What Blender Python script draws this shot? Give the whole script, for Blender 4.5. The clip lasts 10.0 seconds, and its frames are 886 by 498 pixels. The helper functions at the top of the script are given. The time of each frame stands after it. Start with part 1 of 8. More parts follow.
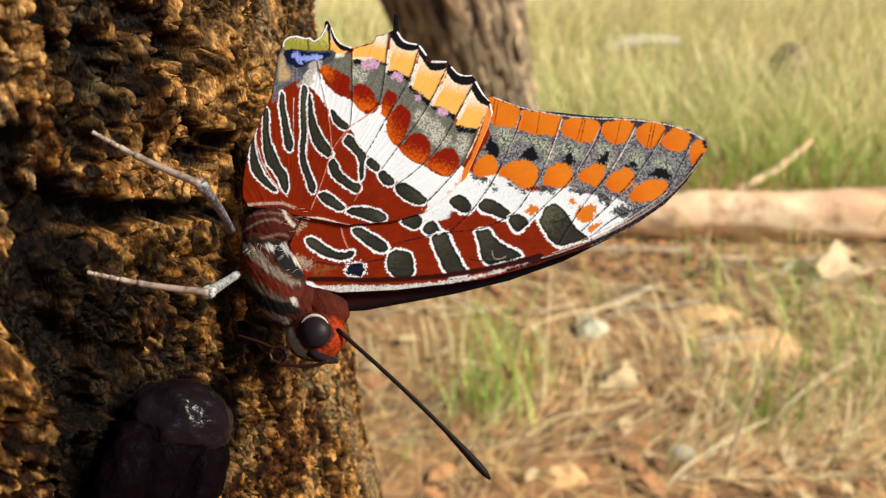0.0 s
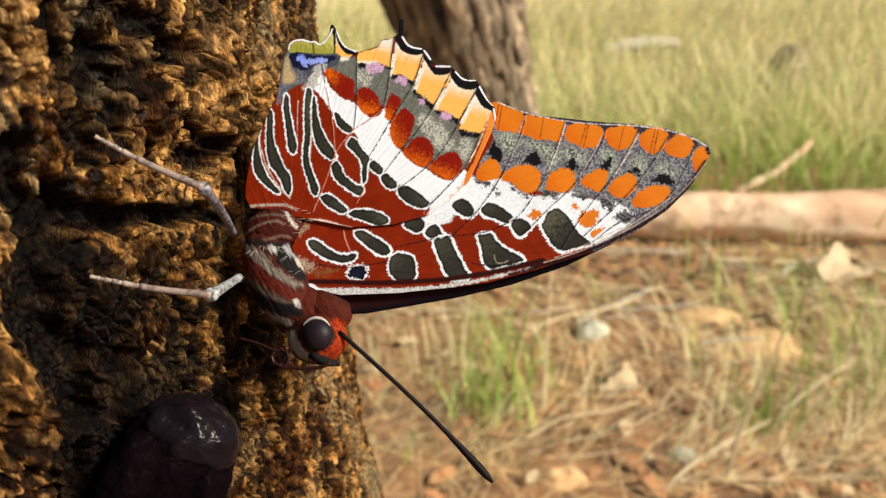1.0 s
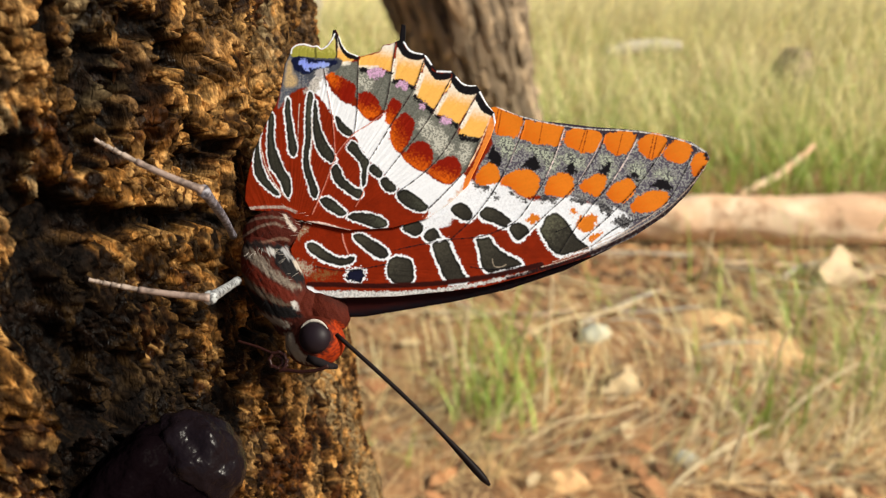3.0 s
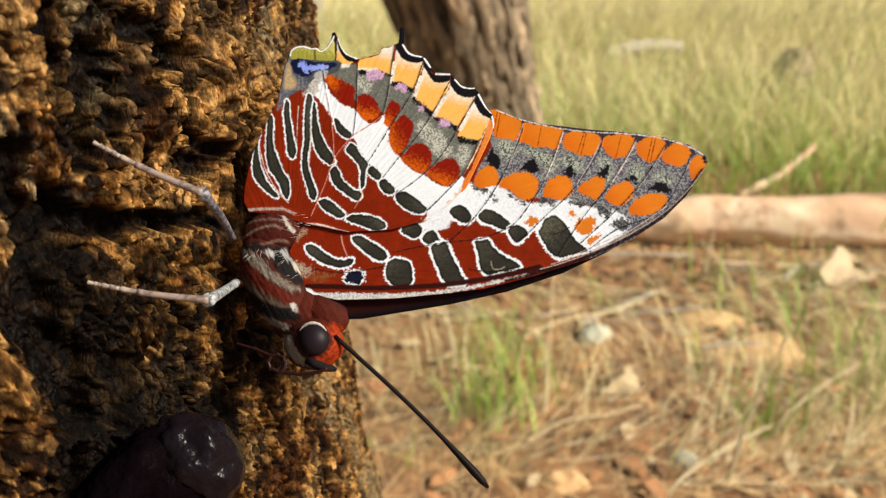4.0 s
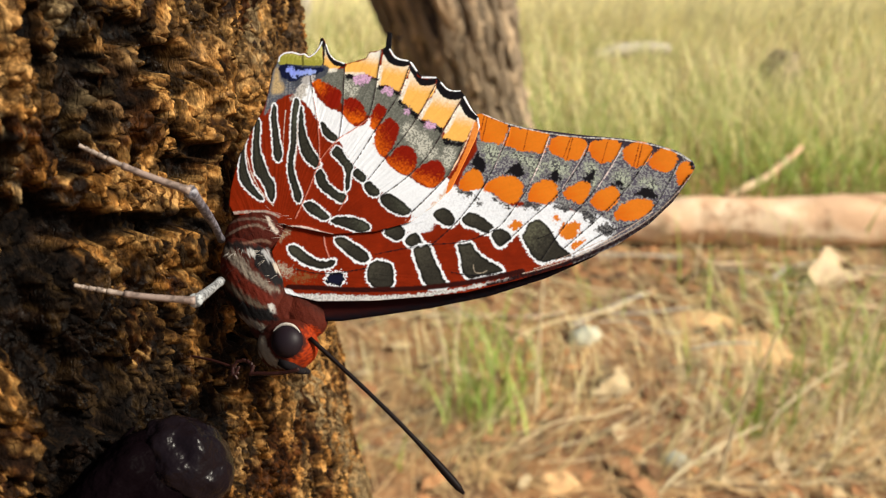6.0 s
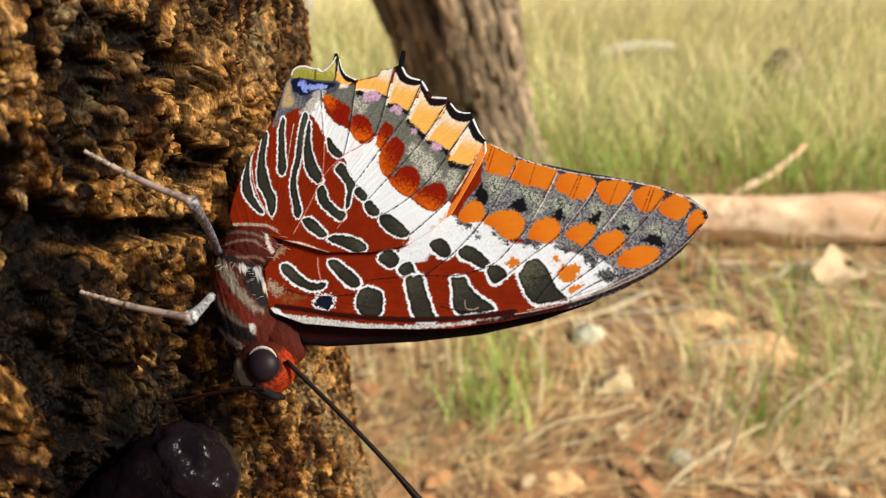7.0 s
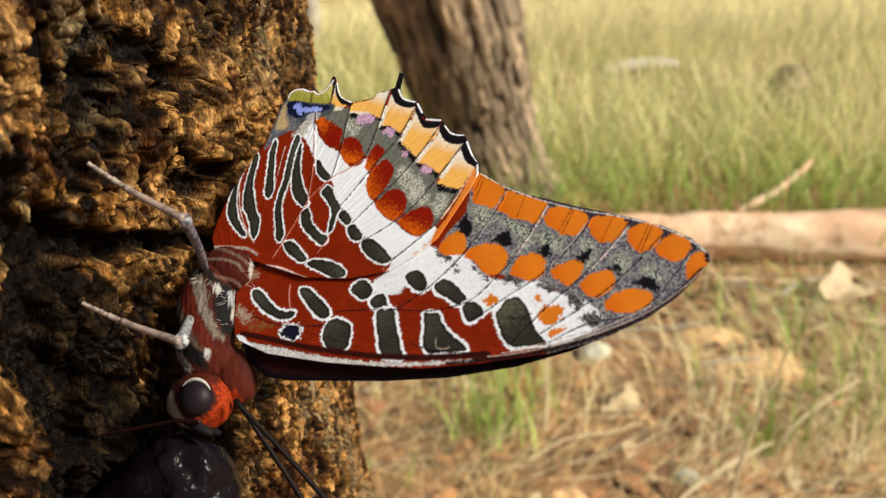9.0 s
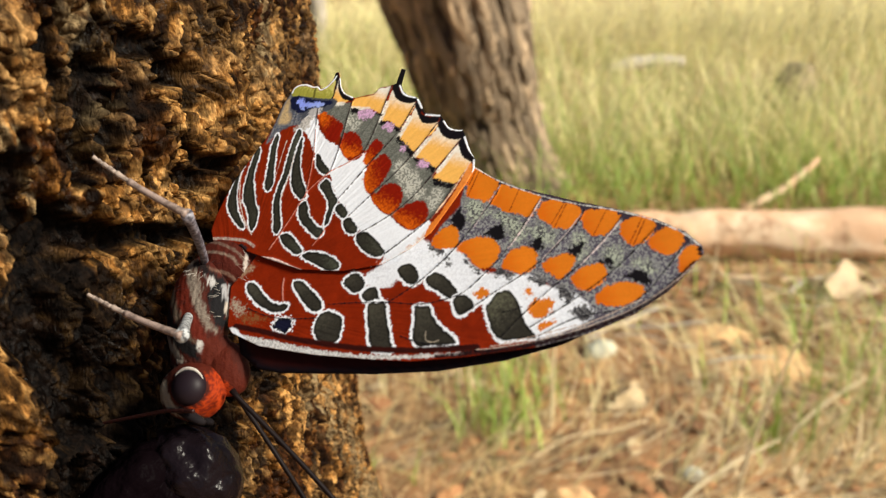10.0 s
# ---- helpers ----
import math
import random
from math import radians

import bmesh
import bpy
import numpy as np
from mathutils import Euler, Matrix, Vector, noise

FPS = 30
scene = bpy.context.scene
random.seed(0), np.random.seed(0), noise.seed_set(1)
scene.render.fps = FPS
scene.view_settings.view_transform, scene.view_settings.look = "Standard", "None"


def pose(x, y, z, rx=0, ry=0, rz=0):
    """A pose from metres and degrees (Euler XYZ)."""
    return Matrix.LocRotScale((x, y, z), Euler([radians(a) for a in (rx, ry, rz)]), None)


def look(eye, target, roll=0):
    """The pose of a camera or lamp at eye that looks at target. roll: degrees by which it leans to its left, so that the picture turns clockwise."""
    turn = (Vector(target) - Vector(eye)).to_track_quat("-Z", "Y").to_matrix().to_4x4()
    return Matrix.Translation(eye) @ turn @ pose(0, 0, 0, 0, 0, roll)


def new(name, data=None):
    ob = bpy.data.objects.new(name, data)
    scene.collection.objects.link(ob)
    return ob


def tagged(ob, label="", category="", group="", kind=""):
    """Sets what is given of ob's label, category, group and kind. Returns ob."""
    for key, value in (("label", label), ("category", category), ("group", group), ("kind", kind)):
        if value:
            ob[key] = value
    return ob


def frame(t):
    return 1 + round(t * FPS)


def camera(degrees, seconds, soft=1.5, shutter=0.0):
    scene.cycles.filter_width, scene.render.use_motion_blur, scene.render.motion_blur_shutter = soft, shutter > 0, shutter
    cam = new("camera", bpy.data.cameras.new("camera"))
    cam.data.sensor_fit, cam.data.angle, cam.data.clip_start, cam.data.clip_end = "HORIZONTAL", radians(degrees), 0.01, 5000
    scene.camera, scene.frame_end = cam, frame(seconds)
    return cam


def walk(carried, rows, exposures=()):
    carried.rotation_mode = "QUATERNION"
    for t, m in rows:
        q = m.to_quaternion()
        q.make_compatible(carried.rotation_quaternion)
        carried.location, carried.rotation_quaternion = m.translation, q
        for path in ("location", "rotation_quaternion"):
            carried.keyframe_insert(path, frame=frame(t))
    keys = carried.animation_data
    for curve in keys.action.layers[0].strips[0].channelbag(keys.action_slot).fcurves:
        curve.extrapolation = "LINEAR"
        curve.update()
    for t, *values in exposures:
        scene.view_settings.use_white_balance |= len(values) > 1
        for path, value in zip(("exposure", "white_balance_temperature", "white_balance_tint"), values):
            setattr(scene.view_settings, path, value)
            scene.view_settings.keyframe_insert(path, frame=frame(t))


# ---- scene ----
cam = camera(59.2, 10.0, soft=1.2)
# a small close-up lens, sharp at the butterfly's depth
cam.data.dof.use_dof = True
cam.data.dof.focus_distance = 0.0755
cam.data.dof.aperture_fstop = 46.0
walk(cam, [
    (0, pose(-0.000002, -0.000168, 0.719778, 66.75, 0.06, -0.17)),
    (0.5, pose(-0.000062, -0.000172, 0.719863, 66.84, 0.12, -0.18)),
    (1, pose(-0.000179, -0.000156, 0.719954, 66.89, 0.10, -0.17)),
    (1.5, pose(-0.00009, -0.00021, 0.719924, 66.93, 0.10, -0.05)),
    (2, pose(-0.000047, -0.000065, 0.719958, 66.97, 0.06, -0.00)),
    (2.5, pose(0, 0, 0.72, 67.00, -0.00, 0.00)),
    (4, pose(0.000229, 0.00014, 0.7203, 67.04, -0.06, 0.11)),
    (4.5, pose(0.000286, 0.000164, 0.720316, 66.98, -0.11, -0.16)),
    (5, pose(0.00039, 0.000068, 0.72047, 66.95, -0.03, -0.40)),
    (5.5, pose(0.000418, -0.000119, 0.72012, 67.25, -0.07, -0.72)),
    (7, pose(0.000132, 0.000423, 0.720601, 67.17, 0.21, -0.55)),
    (7.5, pose(0.000078, 0.000429, 0.720629, 67.98, 0.21, -0.33)),
    (8, pose(0.000188, 0.000717, 0.720243, 68.30, 0.30, -0.42)),
    (8.5, pose(0.000213, 0.000683, 0.720394, 68.44, 0.31, -0.24)),
    (9, pose(0.000349, 0.000529, 0.720192, 68.39, 0.32, -0.16)),
    (9.5, pose(0.000608, 0.00004, 0.72005, 68.24, 0.48, 0.07)),
    (10, pose(0.000963, -0.000458, 0.720115, 68.22, 0.43, 0.27)),
], exposures=[(0, 0.53), (1.5, 0.49), (4, 0.47), (5.5, 0.49), (7, 0.50), (8.5, 0.44), (9.5, 0.44), (10, 0.55)])

# ---- light: a bright, thinly clouded sky in an open wood ----
SUN_HEIGHT, SUN_TURN = 38.0, 112.0
world = bpy.data.worlds.new("sky")
scene.world = world
world.use_nodes = True
wn = world.node_tree
sky = wn.nodes.new("ShaderNodeTexSky")
sky.sky_type = "NISHITA"
sky.sun_disc = False
sky.sun_elevation, sky.sun_rotation = radians(SUN_HEIGHT), radians(SUN_TURN)
sky.dust_density, sky.ozone_density = 3.0, 1.0
wn.links.new(sky.outputs[0], wn.nodes["Background"].inputs[0])
wn.nodes["Background"].inputs[1].default_value = 0.055
sun = new("sun", bpy.data.lights.new("sun", "SUN"))
sun.data.energy, sun.data.angle, sun.data.color = 5.0, radians(14), (1.0, 0.93, 0.78)
# the sky texture turns clockwise from +y
sun_way = Vector((math.sin(radians(SUN_TURN)) * math.cos(radians(SUN_HEIGHT)),
                  math.cos(radians(SUN_TURN)) * math.cos(radians(SUN_HEIGHT)), math.sin(radians(SUN_HEIGHT))))
sun.matrix_world = look(sun_way * 20, (0, 0, 0))


# ---- small tools ----
def lin(r, g, b, k=1.0):
    """A linear colour from 0-255 display values."""
    return tuple(k * (c / 12.92 if c <= 0.04045 else ((c + 0.055) / 1.055) ** 2.4) for c in (r / 255, g / 255, b / 255))


def hash2(ix, iy, seed):
    h = (ix.astype(np.int64) * 374761393 + iy.astype(np.int64) * 668265263 + seed * 974634777) & 0x7FFFFFFF
    h = ((h ^ (h >> 13)) * 1274126177) & 0x7FFFFFFF
    h = ((h ^ (h >> 16)) * 668265263) & 0x7FFFFFFF
    return (h ^ (h >> 15)) / 0x7FFFFFFF


def grain(x, y, seed=0):
    """Smooth noise in 0..1."""
    x, y = np.asarray(x, float), np.asarray(y, float)
    ix, iy = np.floor(x), np.floor(y)
    fx, fy = x - ix, y - iy
    sx, sy = fx ** 3 * (fx * (6 * fx - 15) + 10), fy ** 3 * (fy * (6 * fy - 15) + 10)
    a, b = hash2(ix, iy, seed), hash2(ix + 1, iy, seed)
    c, d = hash2(ix, iy + 1, seed), hash2(ix + 1, iy + 1, seed)
    return (a + (b - a) * sx) * (1 - sy) + (c + (d - c) * sx) * sy


def layers(x, y, seed=0, octaves=4, gain=0.5):
    total, weight, out = 0.0, 1.0, 0.0
    for k in range(octaves):
        out = out + weight * grain(x * 2.03 ** k + 17.3 * k, y * 2.03 ** k - 9.1 * k, seed + k)
        total += weight
        weight *= gain
    return out / total


def cells(x, y, seed=0):
    """Distances to the nearest and second nearest of scattered points, and a random value of the nearest."""
    x, y = np.asarray(x, float), np.asarray(y, float)
    ix, iy = np.floor(x), np.floor(y)
    near, second, who = np.full(x.shape, 9.0), np.full(x.shape, 9.0), np.zeros(x.shape)
    for dx in (-1, 0, 1):
        for dy in (-1, 0, 1):
            cx, cy = ix + dx, iy + dy
            d = np.hypot(cx + hash2(cx, cy, seed) - x, cy + hash2(cx, cy, seed + 5) - y)
            closer = d < near
            second = np.where(closer, near, np.minimum(second, d))
            who = np.where(closer, hash2(cx, cy, seed + 9), who)
            near = np.where(closer, d, near)
    return near, second, who


def step(a, b, x):
    t = np.clip((x - a) / (b - a), 0, 1)
    return t * t * (3 - 2 * t)


def line_distance(x, y, line):
    """Distance to a polyline, and how far along it (0..1) the nearest point lies."""
    best, along = np.full(np.shape(x), 1e9), np.zeros(np.shape(x))
    n = len(line) - 1
    for k in range(n):
        (ax, ay), (bx, by) = line[k], line[k + 1]
        dx, dy = bx - ax, by - ay
        t = np.clip(((x - ax) * dx + (y - ay) * dy) / (dx * dx + dy * dy + 1e-12), 0, 1)
        d = np.hypot(x - ax - t * dx, y - ay - t * dy)
        along = np.where(d < best, (k + t) / n, along)
        best = np.minimum(best, d)
    return best, along


def inside(x, y, loop):
    odd = np.zeros(np.shape(x), bool)
    for k in range(len(loop)):
        (ax, ay), (bx, by) = loop[k], loop[k - 1]
        if ay != by:
            odd ^= ((ay > y) != (by > y)) & (x < (bx - ax) * (y - ay) / (by - ay) + ax)
    return odd


def smooth_line(points, rounds=2, closed=False):
    """Corner cutting."""
    pts = [tuple(p) for p in points]
    for _ in range(rounds):
        out = [] if closed else [pts[0]]
        for k in range(len(pts) if closed else len(pts) - 1):
            a, b = pts[k], pts[(k + 1) % len(pts)]
            out.append(tuple(0.75 * p + 0.25 * q for p, q in zip(a, b)))
            out.append(tuple(0.25 * p + 0.75 * q for p, q in zip(a, b)))
        if not closed:
            out.append(pts[-1])
        pts = out
    return pts


def rounded(loop, steps=4):
    """A closed smooth curve through all the points."""
    out, n = [], len(loop)
    for k in range(n):
        p = [np.array(loop[(k + i) % n], float) for i in (-1, 0, 1, 2)]
        for i in range(steps):
            t = i / steps
            q = 0.5 * (2 * p[1] + (p[2] - p[0]) * t + (2 * p[0] - 5 * p[1] + 4 * p[2] - p[3]) * t * t + (3 * p[1] - p[0] - 3 * p[2] + p[3]) * t ** 3)
            out.append(tuple(q))
    return out


def mesh_object(name, verts, faces, material=None, parent=None, label="", smooth=True, colours=None):
    me = bpy.data.meshes.new(name)
    me.from_pydata([tuple(v) for v in verts], [], [tuple(f) for f in faces])
    if smooth:
        me.polygons.foreach_set("use_smooth", [True] * len(me.polygons))
    if colours is not None:
        att = me.color_attributes.new("tone", "FLOAT_COLOR", "POINT")
        att.data.foreach_set("color", np.concatenate([colours, np.ones((len(colours), 1))], 1).astype(np.float32).ravel())
    me.update()
    ob = new(name, me)
    if material:
        me.materials.append(material)
    if parent:
        ob.parent = parent
    if label:
        ob["label"] = label
    return ob


def part(name, bm, material, parent, label=""):
    me = bpy.data.meshes.new(name)
    for f in bm.faces:
        f.smooth = True
    bm.to_mesh(me)
    bm.free()
    me.materials.append(material)
    ob = new(name, me)
    ob.parent = parent
    if label:
        ob["label"] = label
    return ob


def tube(path, radii, sides=10, bm=None, squash=1.0):
    """A closed tube along a path of points, with a radius at each."""
    bm = bm or bmesh.new()
    path = [Vector(p) for p in path]
    rings, ref = [], None
    for k, p in enumerate(path):
        way = (path[min(k + 1, len(path) - 1)] - path[max(k - 1, 0)]).normalized()
        if ref is None:
            ref = way.orthogonal().normalized()
        ref = (ref - way * ref.dot(way)).normalized()
        side = way.cross(ref)
        rings.append([bm.verts.new(p + (ref * math.cos(a) + side * math.sin(a) * squash) * radii[k])
                      for a in (2 * math.pi * i / sides for i in range(sides))])
    for a, b in zip(rings, rings[1:]):
        for i in range(sides):
            bm.faces.new((a[i], a[(i + 1) % sides], b[(i + 1) % sides], b[i]))
    bm.faces.new(list(reversed(rings[0])))
    bm.faces.new(rings[-1])
    return bm


def egg(size, centre=(0, 0, 0), turn=(0, 0, 0), shape=None, fine=24, bm=None):
    """A rounded body: a sphere scaled to half-axes, reshaped by shape(v) on the unit sphere."""
    own = bmesh.new()
    bmesh.ops.create_uvsphere(own, u_segments=fine, v_segments=fine * 2 // 3, radius=1)
    m = pose(*centre, *turn) @ Matrix.Diagonal((*size, 1))
    for v in own.verts:
        v.co = m @ (shape(v.co) if shape else v.co)
    if bm is None:
        return own
    me = bpy.data.meshes.new("joined")
    own.to_mesh(me)
    own.free()
    bm.from_mesh(me)
    bpy.data.meshes.remove(me)
    return bm


# ---- materials ----
def material(name, colour=(0.5, 0.5, 0.5), rough=0.6, metal=0.0, spec=0.5, tone=False, spots=(), bump=(), vary=0.0, coat=0.0, sheen=0.0, through_light=0.0, wet=None, fibre=None):
    """spots: (scale, low, high, colour, amount) noise patches laid over the base; bump: (scale, strength, metres); vary: change from piece to piece."""
    m = bpy.data.materials.new(name)
    m.use_nodes = True
    nt = m.node_tree
    link, add = nt.links.new, nt.nodes.new
    b = nt.nodes["Principled BSDF"]
    b.inputs["Roughness"].default_value, b.inputs["Metallic"].default_value = rough, metal
    b.inputs["Specular IOR Level"].default_value = spec
    b.inputs["Coat Weight"].default_value, b.inputs["Coat Roughness"].default_value = coat, 0.12
    b.inputs["Sheen Weight"].default_value = sheen
    place = add("ShaderNodeTexCoord").outputs["Object"]
    if tone:
        base = add("ShaderNodeVertexColor")
        base.layer_name = "tone"
        now = base.outputs[0]
    else:
        rgb = add("ShaderNodeRGB")
        rgb.outputs[0].default_value = (*colour, 1)
        now = rgb.outputs[0]
    for scale, low, high, tint, amount in spots:
        n = add("ShaderNodeTexNoise")
        n.inputs["Scale"].default_value, n.inputs["Detail"].default_value, n.inputs["Roughness"].default_value = scale, 5.0, 0.62
        link(place, n.inputs["Vector"])
        r = add("ShaderNodeMapRange")
        r.inputs["From Min"].default_value, r.inputs["From Max"].default_value = low, high
        r.inputs["To Max"].default_value = amount
        link(n.outputs[0], r.inputs["Value"])
        mix = add("ShaderNodeMix")
        mix.data_type = "RGBA"
        link(r.outputs[0], mix.inputs[0])
        link(now, mix.inputs[6])
        mix.inputs[7].default_value = (*tint, 1)
        now = mix.outputs[2]
    if vary:
        hsv, geo, r = add("ShaderNodeHueSaturation"), add("ShaderNodeNewGeometry"), add("ShaderNodeMapRange")
        r.inputs["To Min"].default_value, r.inputs["To Max"].default_value = 1 - vary, 1 + vary
        link(geo.outputs["Random Per Island"], r.inputs["Value"])
        link(r.outputs[0], hsv.inputs["Value"])
        link(now, hsv.inputs["Color"])
        now = hsv.outputs[0]
    link(now, b.inputs["Base Color"])
    if wet:
        n, r = add("ShaderNodeTexNoise"), add("ShaderNodeMapRange")
        n.inputs["Scale"].default_value, n.inputs["Detail"].default_value = wet[0], 3.0
        link(place, n.inputs["Vector"])
        link(n.outputs[0], r.inputs["Value"])
        r.inputs["From Min"].default_value, r.inputs["From Max"].default_value = 0.4, 0.62
        r.inputs["To Min"].default_value, r.inputs["To Max"].default_value = wet[1], wet[2]
        link(r.outputs[0], b.inputs["Roughness"])
    last = None
    if fibre:
        # curled upright fibres with dark gaps: (scale, gap tint, gap amount, metres)
        mp, n, r, mix, bp = add("ShaderNodeMapping"), add("ShaderNodeTexNoise"), add("ShaderNodeMapRange"), add("ShaderNodeMix"), add("ShaderNodeBump")
        mp.inputs["Scale"].default_value = (1, 1, 0.34)
        link(place, mp.inputs["Vector"])
        link(mp.outputs[0], n.inputs["Vector"])
        n.inputs["Scale"].default_value, n.inputs["Detail"].default_value = fibre[0], 4.0
        n.inputs["Roughness"].default_value, n.inputs["Distortion"].default_value = 0.62, 1.4
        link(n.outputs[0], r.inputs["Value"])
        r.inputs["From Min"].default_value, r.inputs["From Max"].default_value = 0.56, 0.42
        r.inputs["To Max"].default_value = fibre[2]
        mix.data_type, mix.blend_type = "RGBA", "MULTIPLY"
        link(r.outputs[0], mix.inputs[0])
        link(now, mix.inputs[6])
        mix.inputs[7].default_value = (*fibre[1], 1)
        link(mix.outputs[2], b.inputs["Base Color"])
        link(n.outputs[0], bp.inputs["Height"])
        bp.inputs["Strength"].default_value, bp.inputs["Distance"].default_value = 1.0, fibre[3]
        last = bp.outputs[0]
    for scale, strength, metres in bump:
        n, bp = add("ShaderNodeTexNoise"), add("ShaderNodeBump")
        n.inputs["Scale"].default_value, n.inputs["Detail"].default_value = scale, 4.0
        link(place, n.inputs["Vector"])
        link(n.outputs[0], bp.inputs["Height"])
        bp.inputs["Strength"].default_value, bp.inputs["Distance"].default_value = strength, metres
        if last:
            link(last, bp.inputs["Normal"])
        last = bp.outputs[0]
    if last:
        link(last, b.inputs["Normal"])
    if through_light:
        t, mix = add("ShaderNodeBsdfTranslucent"), add("ShaderNodeMixShader")
        link(now, t.inputs["Color"])
        mix.inputs[0].default_value = through_light
        out = nt.nodes["Material Output"]
        link(b.outputs[0], mix.inputs[1])
        link(t.outputs[0], mix.inputs[2])
        link(mix.outputs[0], out.inputs["Surface"])
    return m


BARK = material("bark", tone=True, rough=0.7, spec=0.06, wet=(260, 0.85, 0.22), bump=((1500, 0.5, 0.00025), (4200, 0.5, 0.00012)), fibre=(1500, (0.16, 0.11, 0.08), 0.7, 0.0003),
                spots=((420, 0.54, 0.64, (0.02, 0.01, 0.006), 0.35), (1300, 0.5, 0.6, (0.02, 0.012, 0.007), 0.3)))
FAR_BARK = material("grey_brown_bark", (0.16, 0.11, 0.065), rough=0.9, tone=True, bump=((60, 0.6, 0.01),),
                    spots=((25, 0.5, 0.7, (0.26, 0.20, 0.13), 0.5), (70, 0.52, 0.62, (0.06, 0.04, 0.025), 0.5)))
SOIL = material("sandy_soil_with_litter", (0.31, 0.158, 0.066), rough=0.95, bump=((40, 0.5, 0.02), (300, 0.5, 0.004)),
                spots=((2.5, 0.54, 0.62, (0.60, 0.34, 0.145), 0.9), (9, 0.5, 0.62, (0.11, 0.055, 0.025), 0.85), (28, 0.52, 0.62, (0.05, 0.027, 0.015), 0.6), (70, 0.55, 0.72, (0.55, 0.42, 0.24), 0.6)))
SAND = material("pale_sand", (0.68, 0.42, 0.20), rough=0.95, bump=((300, 0.6, 0.004),), spots=((60, 0.52, 0.66, (0.52, 0.29, 0.125), 0.6), (14, 0.55, 0.65, (0.34, 0.19, 0.09), 0.6)))
STRAW = material("dry_straw", (0.58, 0.41, 0.20), rough=0.8, vary=0.65, through_light=0.25)
TALL_STRAW = material("tall_dry_grass", (0.82, 0.75, 0.40), rough=0.8, vary=0.45, through_light=0.42)
PALE_STRAW = material("bleached_straw", (0.78, 0.66, 0.42), rough=0.7, vary=0.3, through_light=0.25)
LITTER = material("brown_leaf_litter", (0.27, 0.125, 0.05), rough=0.85, vary=0.75)
RED_LITTER = material("reddish_dry_leaves", (0.36, 0.165, 0.068), rough=0.8, vary=0.6)
GREEN = material("green_grass_blades", (0.33, 0.455, 0.09), rough=0.6, vary=0.4, through_light=0.3)
LOG = material("peeled_pale_wood", (0.64, 0.405, 0.245), rough=0.75, bump=((60, 0.4, 0.004),),
               spots=((8, 0.48, 0.62, (0.74, 0.58, 0.40), 0.8), (14, 0.52, 0.66, (0.30, 0.15, 0.07), 0.75)))
BLEACHED = material("bleached_large_leaf", (0.52, 0.38, 0.24), rough=0.7, bump=((80, 0.3, 0.002),), spots=((25, 0.5, 0.7, (0.5, 0.36, 0.18), 0.5),))
PALE_LEAF = material("bleached_leaf", (0.50, 0.38, 0.22), rough=0.8, bump=((80, 0.3, 0.002),), spots=((20, 0.5, 0.7, (0.5, 0.36, 0.18), 0.5),))
STONE = material("lichened_stone", (0.42, 0.42, 0.33), rough=0.9, bump=((60, 0.5, 0.004),), spots=((30, 0.45, 0.65, (0.6, 0.58, 0.46), 0.7),))
GREY_WOOD = material("weathered_grey_wood", (0.36, 0.32, 0.26), rough=0.9, spots=((15, 0.45, 0.7, (0.55, 0.5, 0.42), 0.7),))


# ---- the ground ----
def rise(x, y):
    """Gentle swell of the ground; level round the log and the near trunk."""
    far = step(2.4, 9.0, np.hypot(x, y))
    return 0.25 * far * (layers(x * 0.25, y * 0.25, 3, 2) - 0.5) + 0.012 * (layers(x * 3, y * 3, 5, 3) - 0.5)


def ground_sheet():
    xs = np.concatenate([[-900, -200, -60, -20, -8], np.linspace(-3, 6, 150), [9, 20, 60, 200, 900]])
    ys = np.concatenate([[-900, -200, -60, -20, -6, -2], np.linspace(-0.6, 9, 170), [12, 20, 60, 200, 900]])
    x, y = np.meshgrid(xs, ys)
    z = rise(x, y)
    verts = np.stack([x, y, z], -1).reshape(-1, 3)
    w = len(xs)
    faces = [(j * w + i, j * w + i + 1, (j + 1) * w + i + 1, (j + 1) * w + i) for j in range(len(ys) - 1) for i in range(w - 1)]
    ob = mesh_object("ground", verts, faces, SOIL)
    return tagged(ob, "sandy orange soil under dry grass and leaf litter", "ground", kind="structure")


ground_sheet()


